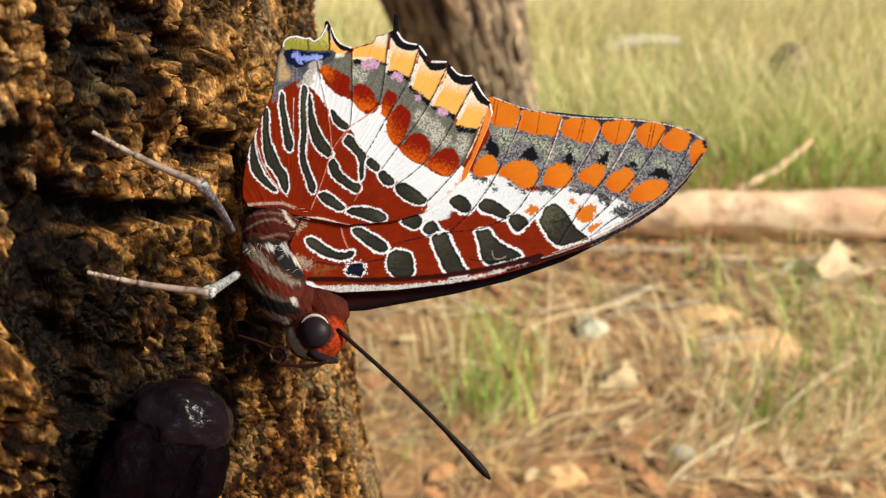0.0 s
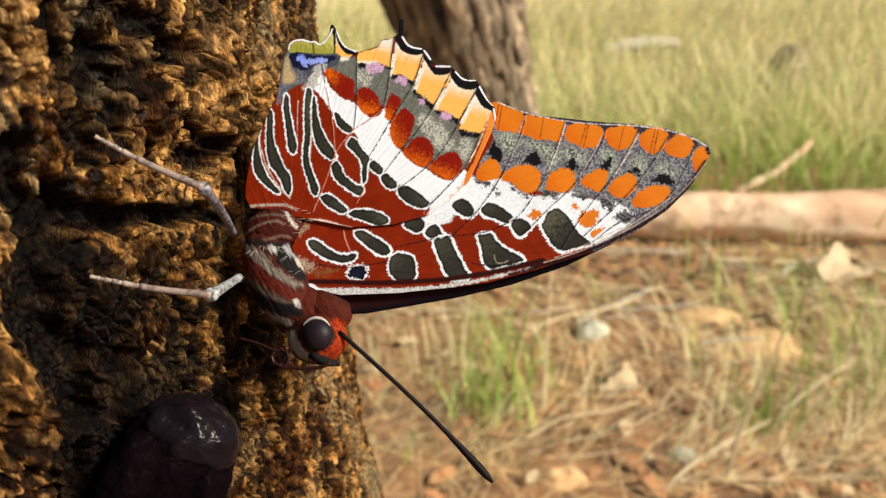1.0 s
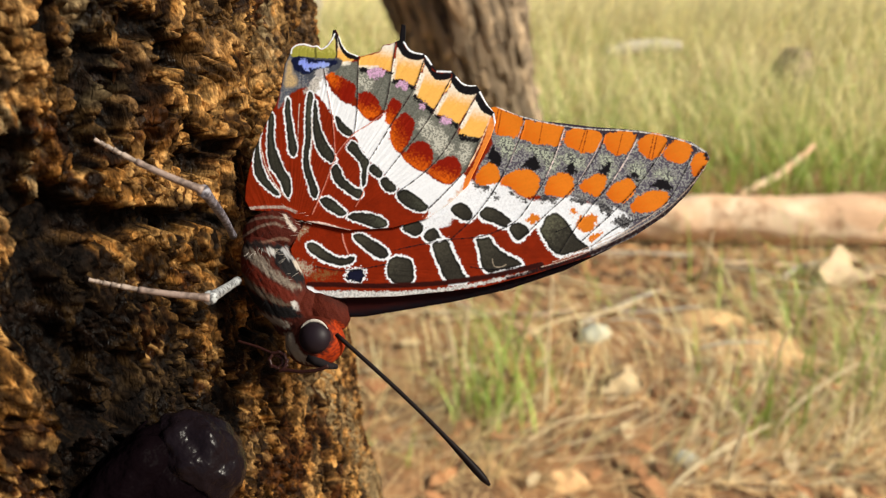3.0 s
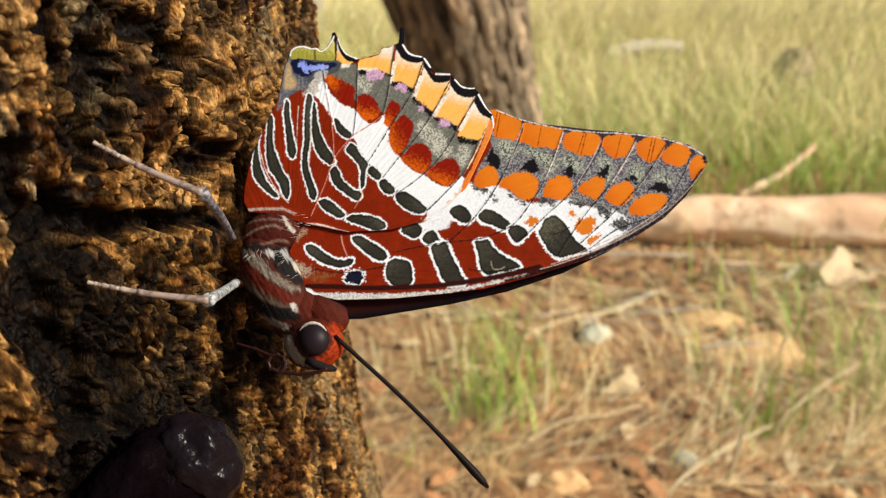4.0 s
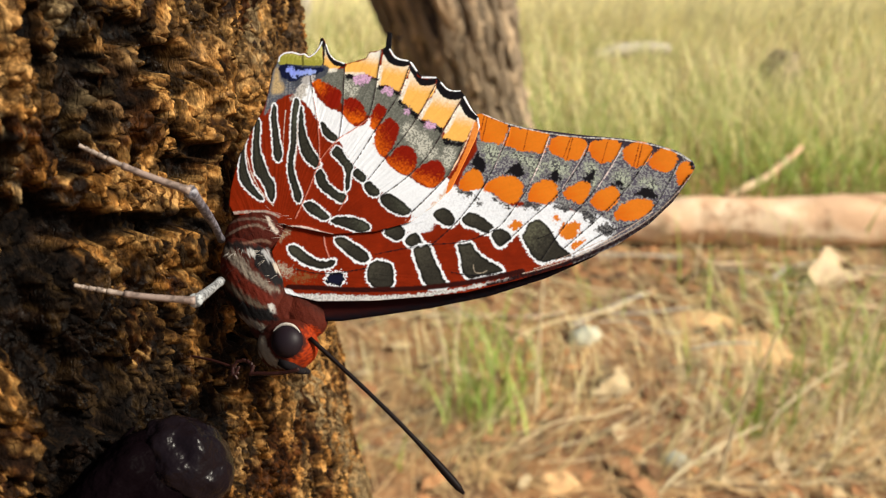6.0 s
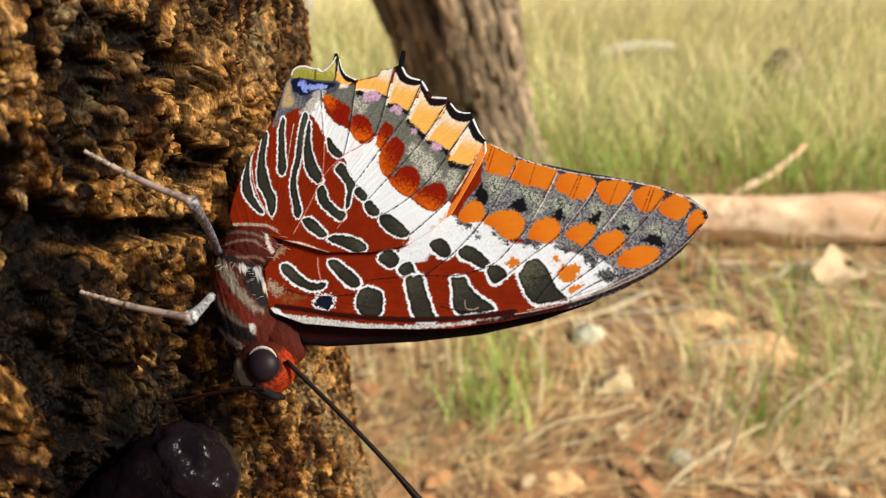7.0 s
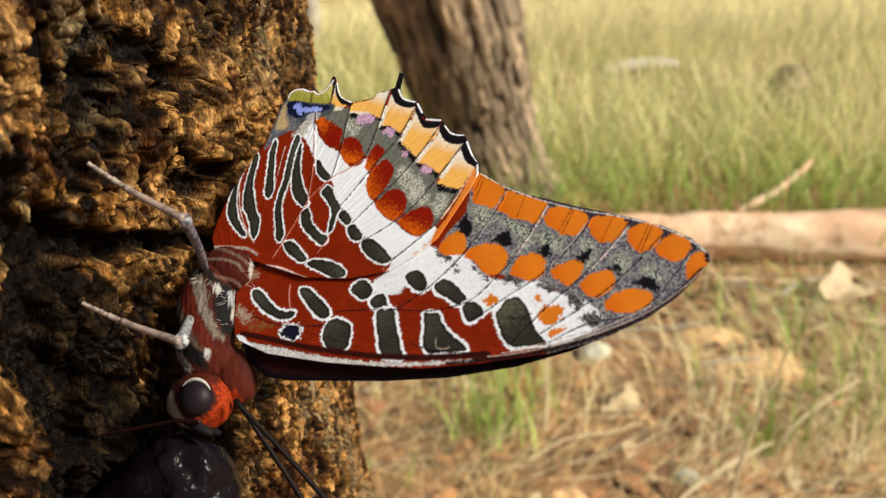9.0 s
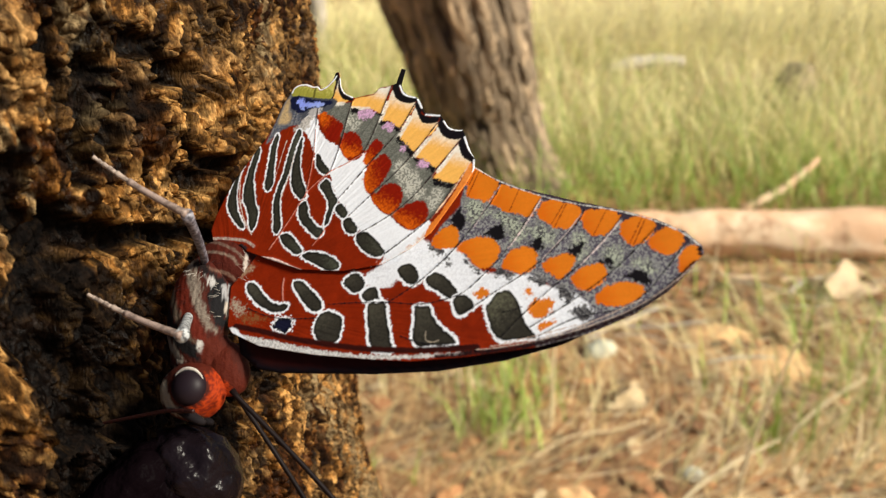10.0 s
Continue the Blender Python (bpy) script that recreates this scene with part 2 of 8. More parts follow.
def blades(name, mat, label, spots, seed, height, width, bend, lie=0.0, count=1):
    """Thin curved blades standing or lying on the ground, in one mesh; spots: rows of x, y."""
    rnd = np.random.RandomState(seed)
    n = len(spots)
    x, y = spots[:, 0], spots[:, 1]
    z = rise(x, y)
    turn = rnd.uniform(0, 2 * math.pi, n)
    tall = rnd.uniform(height[0], height[1], n)
    wide = rnd.uniform(width[0], width[1], n) / 2
    lean = rnd.uniform(bend[0], bend[1], n) if lie == 0 else np.full(n, 1.45) + rnd.uniform(-lie, lie, n) * 0.5
    face = turn + math.pi / 2 + rnd.uniform(-0.6, 0.6, n)
    verts, steps = [], (0.0, 0.35, 0.7, 1.0)
    curl = rnd.uniform(0.2, 1.0, n) * (0.7 if lie == 0 else 0.15)
    for s in steps:
        a = lean * (1 if lie else 0.4) + curl * s
        px, pz = tall * s * np.sin(a), tall * s * np.cos(a)
        if lie:
            pz = np.abs(pz) + 0.004 + rnd.uniform(0, 0.012, n)
        cx, cy, cz = x + px * np.cos(turn), y + px * np.sin(turn), z + pz
        half = wide * (1 - 0.85 * s)
        for side in (-1, 1):
            verts.append(np.stack([cx + side * half * np.cos(face), cy + side * half * np.sin(face), cz], 1))
    verts = np.stack(verts, 1).reshape(-1, 3)
    base = np.arange(n)[:, None] * 8
    faces = np.concatenate([base + np.array([2 * k, 2 * k + 1, 2 * k + 3, 2 * k + 2]) for k in range(3)])
    ob = mesh_object(name, verts, faces.tolist(), mat, smooth=False)
    return tagged(ob, label, "grass", kind="stuff")


def scatter(seed, n, x0, x1, y0, y1, keep=None):
    """Places in a fan that widens with distance."""
    rnd = np.random.RandomState(seed)
    y = y0 + (y1 - y0) * rnd.uniform(0, 1, n) ** 1.3
    x = y * rnd.uniform(x0, x1, n)
    pts = np.stack([x, y], 1)
    if keep is not None:
        pts = pts[keep(x, y) > rnd.uniform(0, 1, n)]
    return pts


def patchy(scale, seed, low, high):
    return lambda x, y: step(low, high, layers(x * scale, y * scale, seed, 3))


blades("fallen_straw", STRAW, "dry fallen grass stalks lying over the soil", scatter(1, 14000, -0.5, 0.85, 0.75, 3.2, patchy(2.6, 14, 0.25, 0.66)), 1, (0.04, 0.20), (0.001, 0.003), (0, 0), lie=0.2)
blades("standing_dry_grass", TALL_STRAW, "tall dry yellow grass standing in the clearing",
       scatter(2, 16000, -0.6, 0.9, 2.3, 7.5, patchy(0.9, 21, 0.25, 0.6)), 2, (0.15, 0.5), (0.002, 0.006), (0.0, 1.7))
blades("green_grass", GREEN, "fresh green grass among the dry stalks",
       scatter(3, 15000, -0.6, 0.9, 2.0, 7.0, patchy(1.1, 31, 0.38, 0.6)), 3, (0.10, 0.30), (0.002, 0.006), (0.0, 1.3))
blades("sparse_dry_grass", TALL_STRAW, "thin dry grass stems rising from the litter", scatter(4, 900, -0.4, 0.8, 0.85, 2.3), 4, (0.06, 0.22), (0.001, 0.003), (0.2, 2.2))

blades("bleached_straw", PALE_STRAW, "bleached straw strewn over the litter", scatter(21, 620, -0.4, 0.8, 0.9, 2.4), 21, (0.05, 0.20), (0.0012, 0.003), (0, 0), lie=0.25)
blades("bleached_straw", PALE_STRAW, "bleached straw strewn before the log", scatter(23, 460, 0.36, 0.8, 0.85, 1.7), 23, (0.05, 0.18), (0.0015, 0.0035), (0, 0), lie=0.25)
right = scatter(22, 70, 0.36, 0.75, 1.0, 2.0)
blades("slender_green_grass", GREEN, "slender green blades rising from the litter", right, 22, (0.08, 0.26), (0.002, 0.004), (0.0, 0.5))


def meadow(seed, n, near, far):
    """Places all round the wood's clearing, beyond the trampled ground."""
    rnd = np.random.RandomState(seed)
    r, a = near + (far - near) * np.sqrt(rnd.uniform(0, 1, n)), rnd.uniform(0, 2 * math.pi, n)
    return np.stack([r * np.cos(a), r * np.sin(a)], 1)


blades("distant_dry_grass", TALL_STRAW, "pale tall grass at the far side of the clearing", scatter(12, 17000, -0.65, 0.95, 4.5, 12.0), 12, (0.25, 0.6), (0.003, 0.009), (0.0, 1.5))
around = meadow(13, 26000, 2.6, 14.0)
blades("meadow_grass", TALL_STRAW, "dry grass all round the clearing", around[np.abs(np.arctan2(around[:, 0], around[:, 1])) > 0.75], 13, (0.12, 0.45), (0.003, 0.008), (0.0, 0.7))


def tuft(x, y, n, tall, seed, spread=0.035):
    rnd = np.random.RandomState(seed)
    spots = np.stack([x + rnd.normal(0, spread, n), y + rnd.normal(0, spread, n)], 1)
    ob = blades("grass_tuft", GREEN, "small tuft of fresh green grass in the litter", spots, seed, (tall * 0.4, tall), (0.0025, 0.006), (0.0, 0.6))
    return tagged(ob, "", "grass", "green grass tufts")


for k, ((x, y), n, tall) in enumerate(zip([(0.07, 1.03), (0.14, 1.15), (0.06, 1.27), (0.66, 1.27), (0.52, 0.99), (0.54, 1.46), (0.63, 1.1), (0.76, 1.19), (0.36, 1.41), (-0.07, 0.91), (0.10, 1.0), (0.115, 1.06), (0.69, 1.42)],
                                          (40, 26, 16, 12, 20, 10, 14, 20, 12, 10, 12, 8, 7), (0.18, 0.16, 0.13, 0.20, 0.22, 0.18, 0.15, 0.20, 0.09, 0.1, 0.30, 0.27, 0.22))):
    tuft(x, y, n, tall, 50 + k)


def leaf_litter(count, small, large, seed, mat, label):
    rnd = np.random.RandomState(seed)
    spots = scatter(seed, count, -0.45, 0.85, 0.75, 2.6, patchy(3.0, seed + 40, 0.3, 0.65))
    verts, faces = [], []
    for x, y in spots:
        size, a = rnd.uniform(small, large), rnd.uniform(0, 6.28)
        tilt, roll, fold = rnd.uniform(-0.6, 0.6), rnd.uniform(-0.5, 0.5), rnd.uniform(0.1, 0.8)
        z, base = float(rise(x, y)) + 0.006 + rnd.uniform(0, 0.01), len(verts)
        for u, v in ((-1, 0), (-0.4, 0.42), (0.5, 0.36), (1, 0), (0.5, -0.36), (-0.4, -0.42)):
            px, py = u * size, v * size
            verts.append((x + px * math.cos(a) - py * math.sin(a), y + px * math.sin(a) + py * math.cos(a), z + px * tilt * 0.5 + abs(py) * fold + py * roll * 0.5))
        faces += [(base, base + 1, base + 5), (base + 1, base + 2, base + 4, base + 5), (base + 2, base + 3, base + 4)]
    ob = mesh_object("leaf_litter", verts, faces, mat, smooth=False)
    tagged(ob, label, "leaf litter", kind="stuff")


leaf_litter(5000, 0.005, 0.020, 8, LITTER, "brown fallen leaves and bark chips on the soil")
leaf_litter(560, 0.010, 0.028, 9, RED_LITTER, "larger reddish dry leaves on the soil")
leaf_litter(150, 0.010, 0.026, 10, PALE_LEAF, "bleached dry leaves on the soil")


def twigs(count):
    """Dry twigs strewn over the litter."""
    rnd = random.Random(77)
    for _ in range(count):
        y = rnd.uniform(0.95, 1.65)
        x = y * rnd.uniform(-0.05, 0.6)
        a, long = rnd.uniform(-0.7, 0.7), rnd.uniform(0.10, 0.32)
        p = Vector((x, y, 0.012))
        way = Vector((math.cos(a), math.sin(a), 0))
        side = Vector((-way.y, way.x, 0)) * rnd.uniform(-0.02, 0.02)
        path = [p, p + way * long * 0.35 + side, p + way * long * 0.7 - side * 0.4, p + way * long]
        path = [Vector((q.x, q.y, float(rise(q.x, q.y)) + rnd.uniform(0.008, 0.02))) for q in path]
        path = smooth_line(path, 2)
        bm = tube(path, [rnd.uniform(0.0018, 0.004)] * len(path), 7)
        me = bpy.data.meshes.new("twig")
        bm.to_mesh(me)
        bm.free()
        me.materials.append(rnd.choice((LOG, GREY_WOOD, PALE_LEAF)))
        tagged(new("twig", me), "thin dry twig lying on the leaf litter", "twig", "twigs on the ground")


twigs(26)


def dry_stalk(x, y, tall, lean, heading, label):
    """A single tall bleached stalk that bends over at its tip."""
    a, path = radians(heading), []
    for k in range(9):
        t = k / 8
        out = lean * t ** 1.7
        path.append((x + out * math.cos(a), y + out * math.sin(a), float(rise(x, y)) - 0.004 + tall * t * (1 - 0.25 * t * lean / tall)))
    me = bpy.data.meshes.new("dry_stalk")
    bm = tube(path, [0.0032 - 0.0018 * k / 8 for k in range(9)], 7)
    bm.to_mesh(me)
    bm.free()
    me.materials.append(PALE_STRAW)
    return tagged(new("dry_stalk", me), label, "grass stalk", "dry stalks")


for x, y, tall, lean, heading in ((0.39, 0.86, 0.26, 0.06, 20), (0.02, 1.16, 0.16, 0.03, 170), (0.035, 1.18, 0.17, 0.02, 30), (-0.13, 1.32, 0.10, 0.20, -12), (0.50, 0.98, 0.13, 0.16, 25),
                                  (0.30, 0.84, 0.10, 0.20, 30), (0.16, 1.04, 0.24, 0.03, 80), (0.60, 1.46, 0.13, 0.08, 150), (0.56, 1.52, 0.12, 0.03, 60), (0.78, 1.22, 0.20, 0.10, 40)):
    dry_stalk(x, y, tall, lean, heading, "tall bleached grass stalk bending over the litter")



# ---- the far things ----
def rough_pole(name, path, radii, mat, label, category, sides=28, rings=60, wobble=0.05, seed=1, ridges=0.0):
    """A tapering trunk or branch along a path, with an uneven, ridged skin."""
    path = [Vector(p) for p in path]
    verts, faces, tones = [], [], []
    for j in range(rings + 1):
        t = j / rings * (len(path) - 1)
        i = min(int(t), len(path) - 2)
        p = path[i].lerp(path[i + 1], t - i)
        r = radii[i] + (radii[i + 1] - radii[i]) * (t - i)
        way = (path[i + 1] - path[i]).normalized()
        a0 = way.orthogonal().normalized() if abs(way.z) < 0.9 else (Vector((1, 0, 0)) - way * way.x).normalized()
        b0 = way.cross(a0)
        for k in range(sides):
            a = 2 * math.pi * k / sides
            u, v = a * r * 8, j / rings * (path[-1] - path[0]).length * 8
            w = float(layers(np.array(u * 3 + seed * 7), np.array(v * 0.9), seed, 3)) - 0.5
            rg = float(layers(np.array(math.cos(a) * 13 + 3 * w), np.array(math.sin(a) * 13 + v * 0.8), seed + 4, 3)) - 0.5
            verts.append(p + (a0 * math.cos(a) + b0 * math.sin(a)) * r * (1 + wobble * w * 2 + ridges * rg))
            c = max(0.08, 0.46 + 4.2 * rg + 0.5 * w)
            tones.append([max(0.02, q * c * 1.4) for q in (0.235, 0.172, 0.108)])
    for j in range(rings):
        for k in range(sides):
            faces.append((j * sides + k, j * sides + (k + 1) % sides, (j + 1) * sides + (k + 1) % sides, (j + 1) * sides + k))
    faces += [tuple(reversed(range(sides))), tuple(rings * sides + k for k in range(sides))]
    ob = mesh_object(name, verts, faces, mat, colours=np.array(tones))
    return tagged(ob, label, category)


FAR_PATH = [(0.20, 2.30, -0.05), (0.165, 2.29, 0.03), (0.098, 2.26, 0.275), (0.038, 2.20, 0.51), (-0.16, 2.05, 1.1), (-0.65, 1.9, 2.2)]
FAR_RADII = (0.19, 0.165, 0.157, 0.183, 0.20, 0.19)
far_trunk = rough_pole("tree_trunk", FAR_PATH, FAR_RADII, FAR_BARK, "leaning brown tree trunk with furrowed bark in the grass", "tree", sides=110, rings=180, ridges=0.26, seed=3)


def bark_plates(count):
    """Long narrow plates of bark on the leaning trunk, in six shapes."""
    rnd = random.Random(31)
    shapes = []
    for k in range(6):
        bm = bmesh.new()
        bmesh.ops.create_icosphere(bm, subdivisions=2, radius=1)
        for v in bm.verts:
            q = v.co * 1.7 + Vector((k * 5.3, 2, 0))
            v.co = v.co * (1 + 0.5 * noise.noise(q) + 0.2 * noise.noise(q * 2.9))
            v.co.z = max(-0.6, min(0.5, v.co.z))
        me = bpy.data.meshes.new("bark_plate")
        bm.to_mesh(me)
        att = me.color_attributes.new("tone", "FLOAT_COLOR", "POINT")
        c = (0.75, 1.0, 1.25, 0.6, 1.1, 0.9)[k]
        for i in range(len(bm.verts)):
            att.data[i].color = (0.27 * c, 0.20 * c, 0.13 * c, 1)
        bm.free()
        me.materials.append(FAR_BARK)
        shapes.append(me)
    for _ in range(count):
        t = rnd.uniform(1.0, 4.1)
        i = int(t)
        p, q = Vector(FAR_PATH[i]), Vector(FAR_PATH[i + 1])
        way = (q - p).normalized()
        r = FAR_RADII[i] + (FAR_RADII[i + 1] - FAR_RADII[i]) * (t - i)
        a = rnd.uniform(-2.9, -0.2)
        out = (Vector((math.cos(a), math.sin(a), 0)) - way * way.dot(Vector((math.cos(a), math.sin(a), 0)))).normalized()
        side = way.cross(out)
        m = Matrix((side, way, out)).transposed().to_4x4()
        m.translation = p.lerp(q, t - i) + out * r * 1.0
        ob = new("bark_plate", rnd.choice(shapes))
        ob.parent = far_trunk
        ob.matrix_basis = m @ pose(0, 0, 0, 0, 0, rnd.uniform(-9, 9)) @ Matrix.Diagonal((rnd.uniform(0.007, 0.015), rnd.uniform(0.03, 0.08), rnd.uniform(0.010, 0.019), 1))


bark_plates(290)
rough_pole("thin_tree_trunk", [(-0.86, 5.4, -0.05), (-0.87, 5.4, 1.2), (-0.86, 5.42, 3.2)], (0.06, 0.05, 0.045), GREY_WOOD,
           "slender pale grey tree trunk far back in the grass", "tree", sides=20, rings=30, seed=8)
rough_pole("fallen_log", [(0.30, 1.765, 0.054), (0.62, 1.745, 0.058), (1.05, 1.722, 0.062), (1.9, 1.70, 0.064)], (0.048, 0.056, 0.062, 0.065),
           LOG, "barkless pale pinkish log lying in dry grass", "log", sides=40, rings=90, wobble=0.15, seed=5)
rough_pole("stick", [(0.80, 2.02, 0.02), (0.95, 2.12, 0.05), (1.10, 2.25, 0.10)], (0.012, 0.011, 0.008), LOG, "pale dry stick leaning behind the log", "stick", sides=12, rings=16, seed=6)
rough_pole("stick", [(0.80, 1.40, 0.01), (0.98, 1.33, 0.012), (1.3, 1.22, 0.01)], (0.006, 0.008, 0.007), LOG, "pale dry stick on the leaf litter", "stick", sides=12, rings=16, seed=9)
rough_pole("stick", [(0.60, 1.60, 0.012), (0.80, 1.57, 0.014), (1.1, 1.50, 0.012)], (0.004, 0.005, 0.004), LOG, "thin dry stick in front of the log", "stick", sides=12, rings=16, seed=10)
rough_pole("fallen_branch", [(0.85, 4.2, 0.06), (1.0, 4.22, 0.09), (1.14, 4.24, 0.10), (1.26, 4.26, 0.09)], (0.03, 0.04, 0.035, 0.03), GREY_WOOD, "bleached fallen branch lying in tall dry grass", "branch", sides=14, rings=20, seed=11)
rough_pole("stump", [(1.57, 3.5, -0.02), (1.55, 3.5, 0.10), (1.56, 3.5, 0.19)], (0.10, 0.085, 0.05), FAR_BARK, "short dark rotten stump in the grass", "stump", sides=24, rings=20, ridges=0.3, seed=12)


def crumpled_leaf(x, y, size, turn, mat, label):
    n = 14
    verts, faces = [], []
    for j in range(n + 1):
        for i in range(n + 1):
            u, v = i / n * 2 - 1, j / n * 2 - 1
            w = math.sqrt(max(0.0, 1 - u * u)) * (0.62 + 0.1 * math.sin(5 * u))
            z = 0.30 * v * v + 0.22 * math.sin(2.4 * u + 1) + 0.10 * float(grain(np.array(u * 3), np.array(v * 3), 4)) + 0.25
            verts.append((u * size, v * w * size, z * size))
    for j in range(n):
        for i in range(n):
            a = j * (n + 1) + i
            faces.append((a, a + 1, a + n + 2, a + n + 1))
    ob = mesh_object("fallen_leaf", verts, faces, mat)
    ob.modifiers.new("thick", "SOLIDIFY").thickness = 0.0008
    ob.matrix_world = pose(x, y, float(rise(x, y)) + 0.002, 28, 0, turn)
    return tagged(ob, label, "leaf", "large fallen leaves")


crumpled_leaf(0.842, 1.52, 0.068, 40, BLEACHED, "large bleached curled leaf in front of the log")
crumpled_leaf(0.30, 1.10, 0.03, 20, PALE_LEAF, "pale curled dry leaf on the litter")
crumpled_leaf(0.62, 1.30, 0.03, 120, LITTER, "brown curled dry leaf on the litter")


def stone(x, y, size, label):
    bm = bmesh.new()
    bmesh.ops.create_icosphere(bm, subdivisions=3, radius=1)
    for v in bm.verts:
        k = 1 + 0.35 * (noise.noise(v.co * 1.6 + Vector((x * 9, y * 9, 0))))
        v.co = Vector((v.co.x * size, v.co.y * size * 0.8, max(v.co.z, -0.5) * size * 0.6)) * k
    me = bpy.data.meshes.new("stone")
    for f in bm.faces:
        f.smooth = True
    bm.to_mesh(me)
    bm.free()
    me.materials.append(STONE)
    ob = new("stone", me)
    ob.matrix_world = pose(x, y, float(rise(x, y)) + size * 0.2, 0, 0, 30)
    return tagged(ob, label, "stone", "stones on the ground")


stone(0.28, 1.275, 0.032, "pale grey-green lichened stone in the litter")
stone(0.35, 0.92, 0.018, "small whitish stone in the litter")


def sand_patch(x, y, long, wide, seed):
    """A low heap of bare pale sand."""
    n, m = 26, 8
    verts, faces = [(x, y, float(rise(x, y)) + 0.017)], []
    for j in range(1, m + 1):
        for i in range(n):
            a, r = 2 * math.pi * i / n, j / m
            k = r * (0.8 + 0.45 * float(grain(np.array(2.2 * math.cos(a) + seed), np.array(2.2 * math.sin(a)), seed)))
            px, py = x + long * k * math.cos(a), y + wide * k * math.sin(a)
            lump = 0.005 * float(grain(np.array(px * 60), np.array(py * 60), seed + 1))
            verts.append((px, py, float(rise(px, py)) + (0.015 + 2 * lump) * (1 - r ** 2) - 0.004 * (j == m)))
    faces += [(0, 1 + i, 1 + (i + 1) % n) for i in range(n)]
    for j in range(m - 1):
        faces += [(1 + j * n + i, 1 + (j + 1) * n + i, 1 + (j + 1) * n + (i + 1) % n, 1 + j * n + (i + 1) % n) for i in range(n)]
    ob = mesh_object("sand_heap", verts, faces, SAND)
    return tagged(ob, "low heap of bare pale sand among the litter", "sand", kind="stuff")


for k, ((x, y), long, wide) in enumerate(zip([(0.585, 1.225), (0.52, 1.33), (0.17, 0.87)], (0.095, 0.075, 0.04), (0.095, 0.06, 0.022))):
    sand_patch(x, y, long, wide, 5 + k)


# ---- the near trunk ----
MM = 0.001
TRUNK_R = 0.09


def ridge(x, y, seed, octaves=2):
    """Thin winding crests, 0..1."""
    return (1 - np.minimum(1, np.abs(layers(x, y, seed, octaves) - 0.5) * 5)) ** 1.5


def terrace(n, steps, edge):
    """Layered flakes: a smooth field cut into flat steps with steep edges."""
    q = n * steps
    k = np.floor(q)
    return (k + step(1 - edge, 1.0, q - k)) / steps


def bark_height(s, z):
    """Relief of the bark in mm, at s mm round the trunk and z mm up it; and masks for its colour."""
    ws = s + 3.2 * (layers(s / 9, z / 12, 41, 3) - 0.5) + 1.6 * (layers(s / 2.0, z / 2.6, 44, 2) - 0.5) + 0.5 * (layers(s / 0.8, z / 0.9, 46, 2) - 0.5)
    wz = z + 3.6 * (layers(s / 9 + 50, z / 9, 42, 3) - 0.5) + 1.8 * (layers(s / 2.0, z / 2.0 + 30, 45, 2) - 0.5) + 0.6 * (layers(s / 0.8 + 9, z / 0.9, 47, 2) - 0.5)
    near, second, who = cells(ws / 9, wz / 17, 61)
    h = -1.0 * (1 - step(0.01, 0.09, second - near)) + 0.8 * (who - 0.5)
    # plates, scales and crumbs, parted by thin cracks
    near2, second2, who2 = cells(ws / 2.3 + 9, wz / 4.8, 67)
    h += -0.95 * (1 - step(0.0, 0.13, second2 - near2)) + 0.4 * (who2 - 0.5)
    near3, second3, who3 = cells(ws / 0.9 + 3, wz / 2.6, 69)
    h += -0.35 * (1 - step(0.0, 0.18, second3 - near3)) + 0.2 * (who3 - 0.5)
    # flakes lying over one another, then curled strings
    flake = terrace(layers(ws / 3.0, wz / 6.0, 71, 3), 12, 0.2)
    h += 0.3 * (flake - 0.5)
    crest, crest2 = ridge(ws / 1.6, wz / 5.0, 76), ridge(ws / 0.8, wz / 2.4, 78)
    h += 0.34 * crest + 0.5 * crest2
    loose = step(0.45, 0.6, layers(s / 8, z / 14, 83, 2))
    for line, wide in FIBRES:
        loose = np.maximum(loose, 1.5 * (1 - step(wide * 0.4, wide, line_distance(s, z, line)[0])))
    h += 0.8 * (layers(ws / 0.55, wz / 6.0, 82, 2) - 0.5) * loose
    h += 0.6 * (layers(s / 0.5, z / 0.6, 75, 2) - 0.5)
    top = np.maximum(crest, 0.8 * crest2)
    deep = np.zeros(np.shape(s))
    for line, wide, depth in FURROWS:
        d, along = line_distance(s + 1.8 * (layers(s / 2, z / 2, 80, 3) - 0.5), z + 1.8 * (layers(s / 2, z / 2, 81, 3) - 0.5), line)
        k = (1 - step(wide * 0.6, wide * 1.2, d)) * step(0, 0.06, along) * step(0, 0.06, 1 - along)
        h = h * (1 - 0.6 * k) - depth * k
        deep = np.maximum(deep, k)
    for line, wide, tall in HUMPS:
        d, _ = line_distance(s, z, line)
        h += tall * (1 - step(0, wide, d))
    return h, flake, who2, top, deep


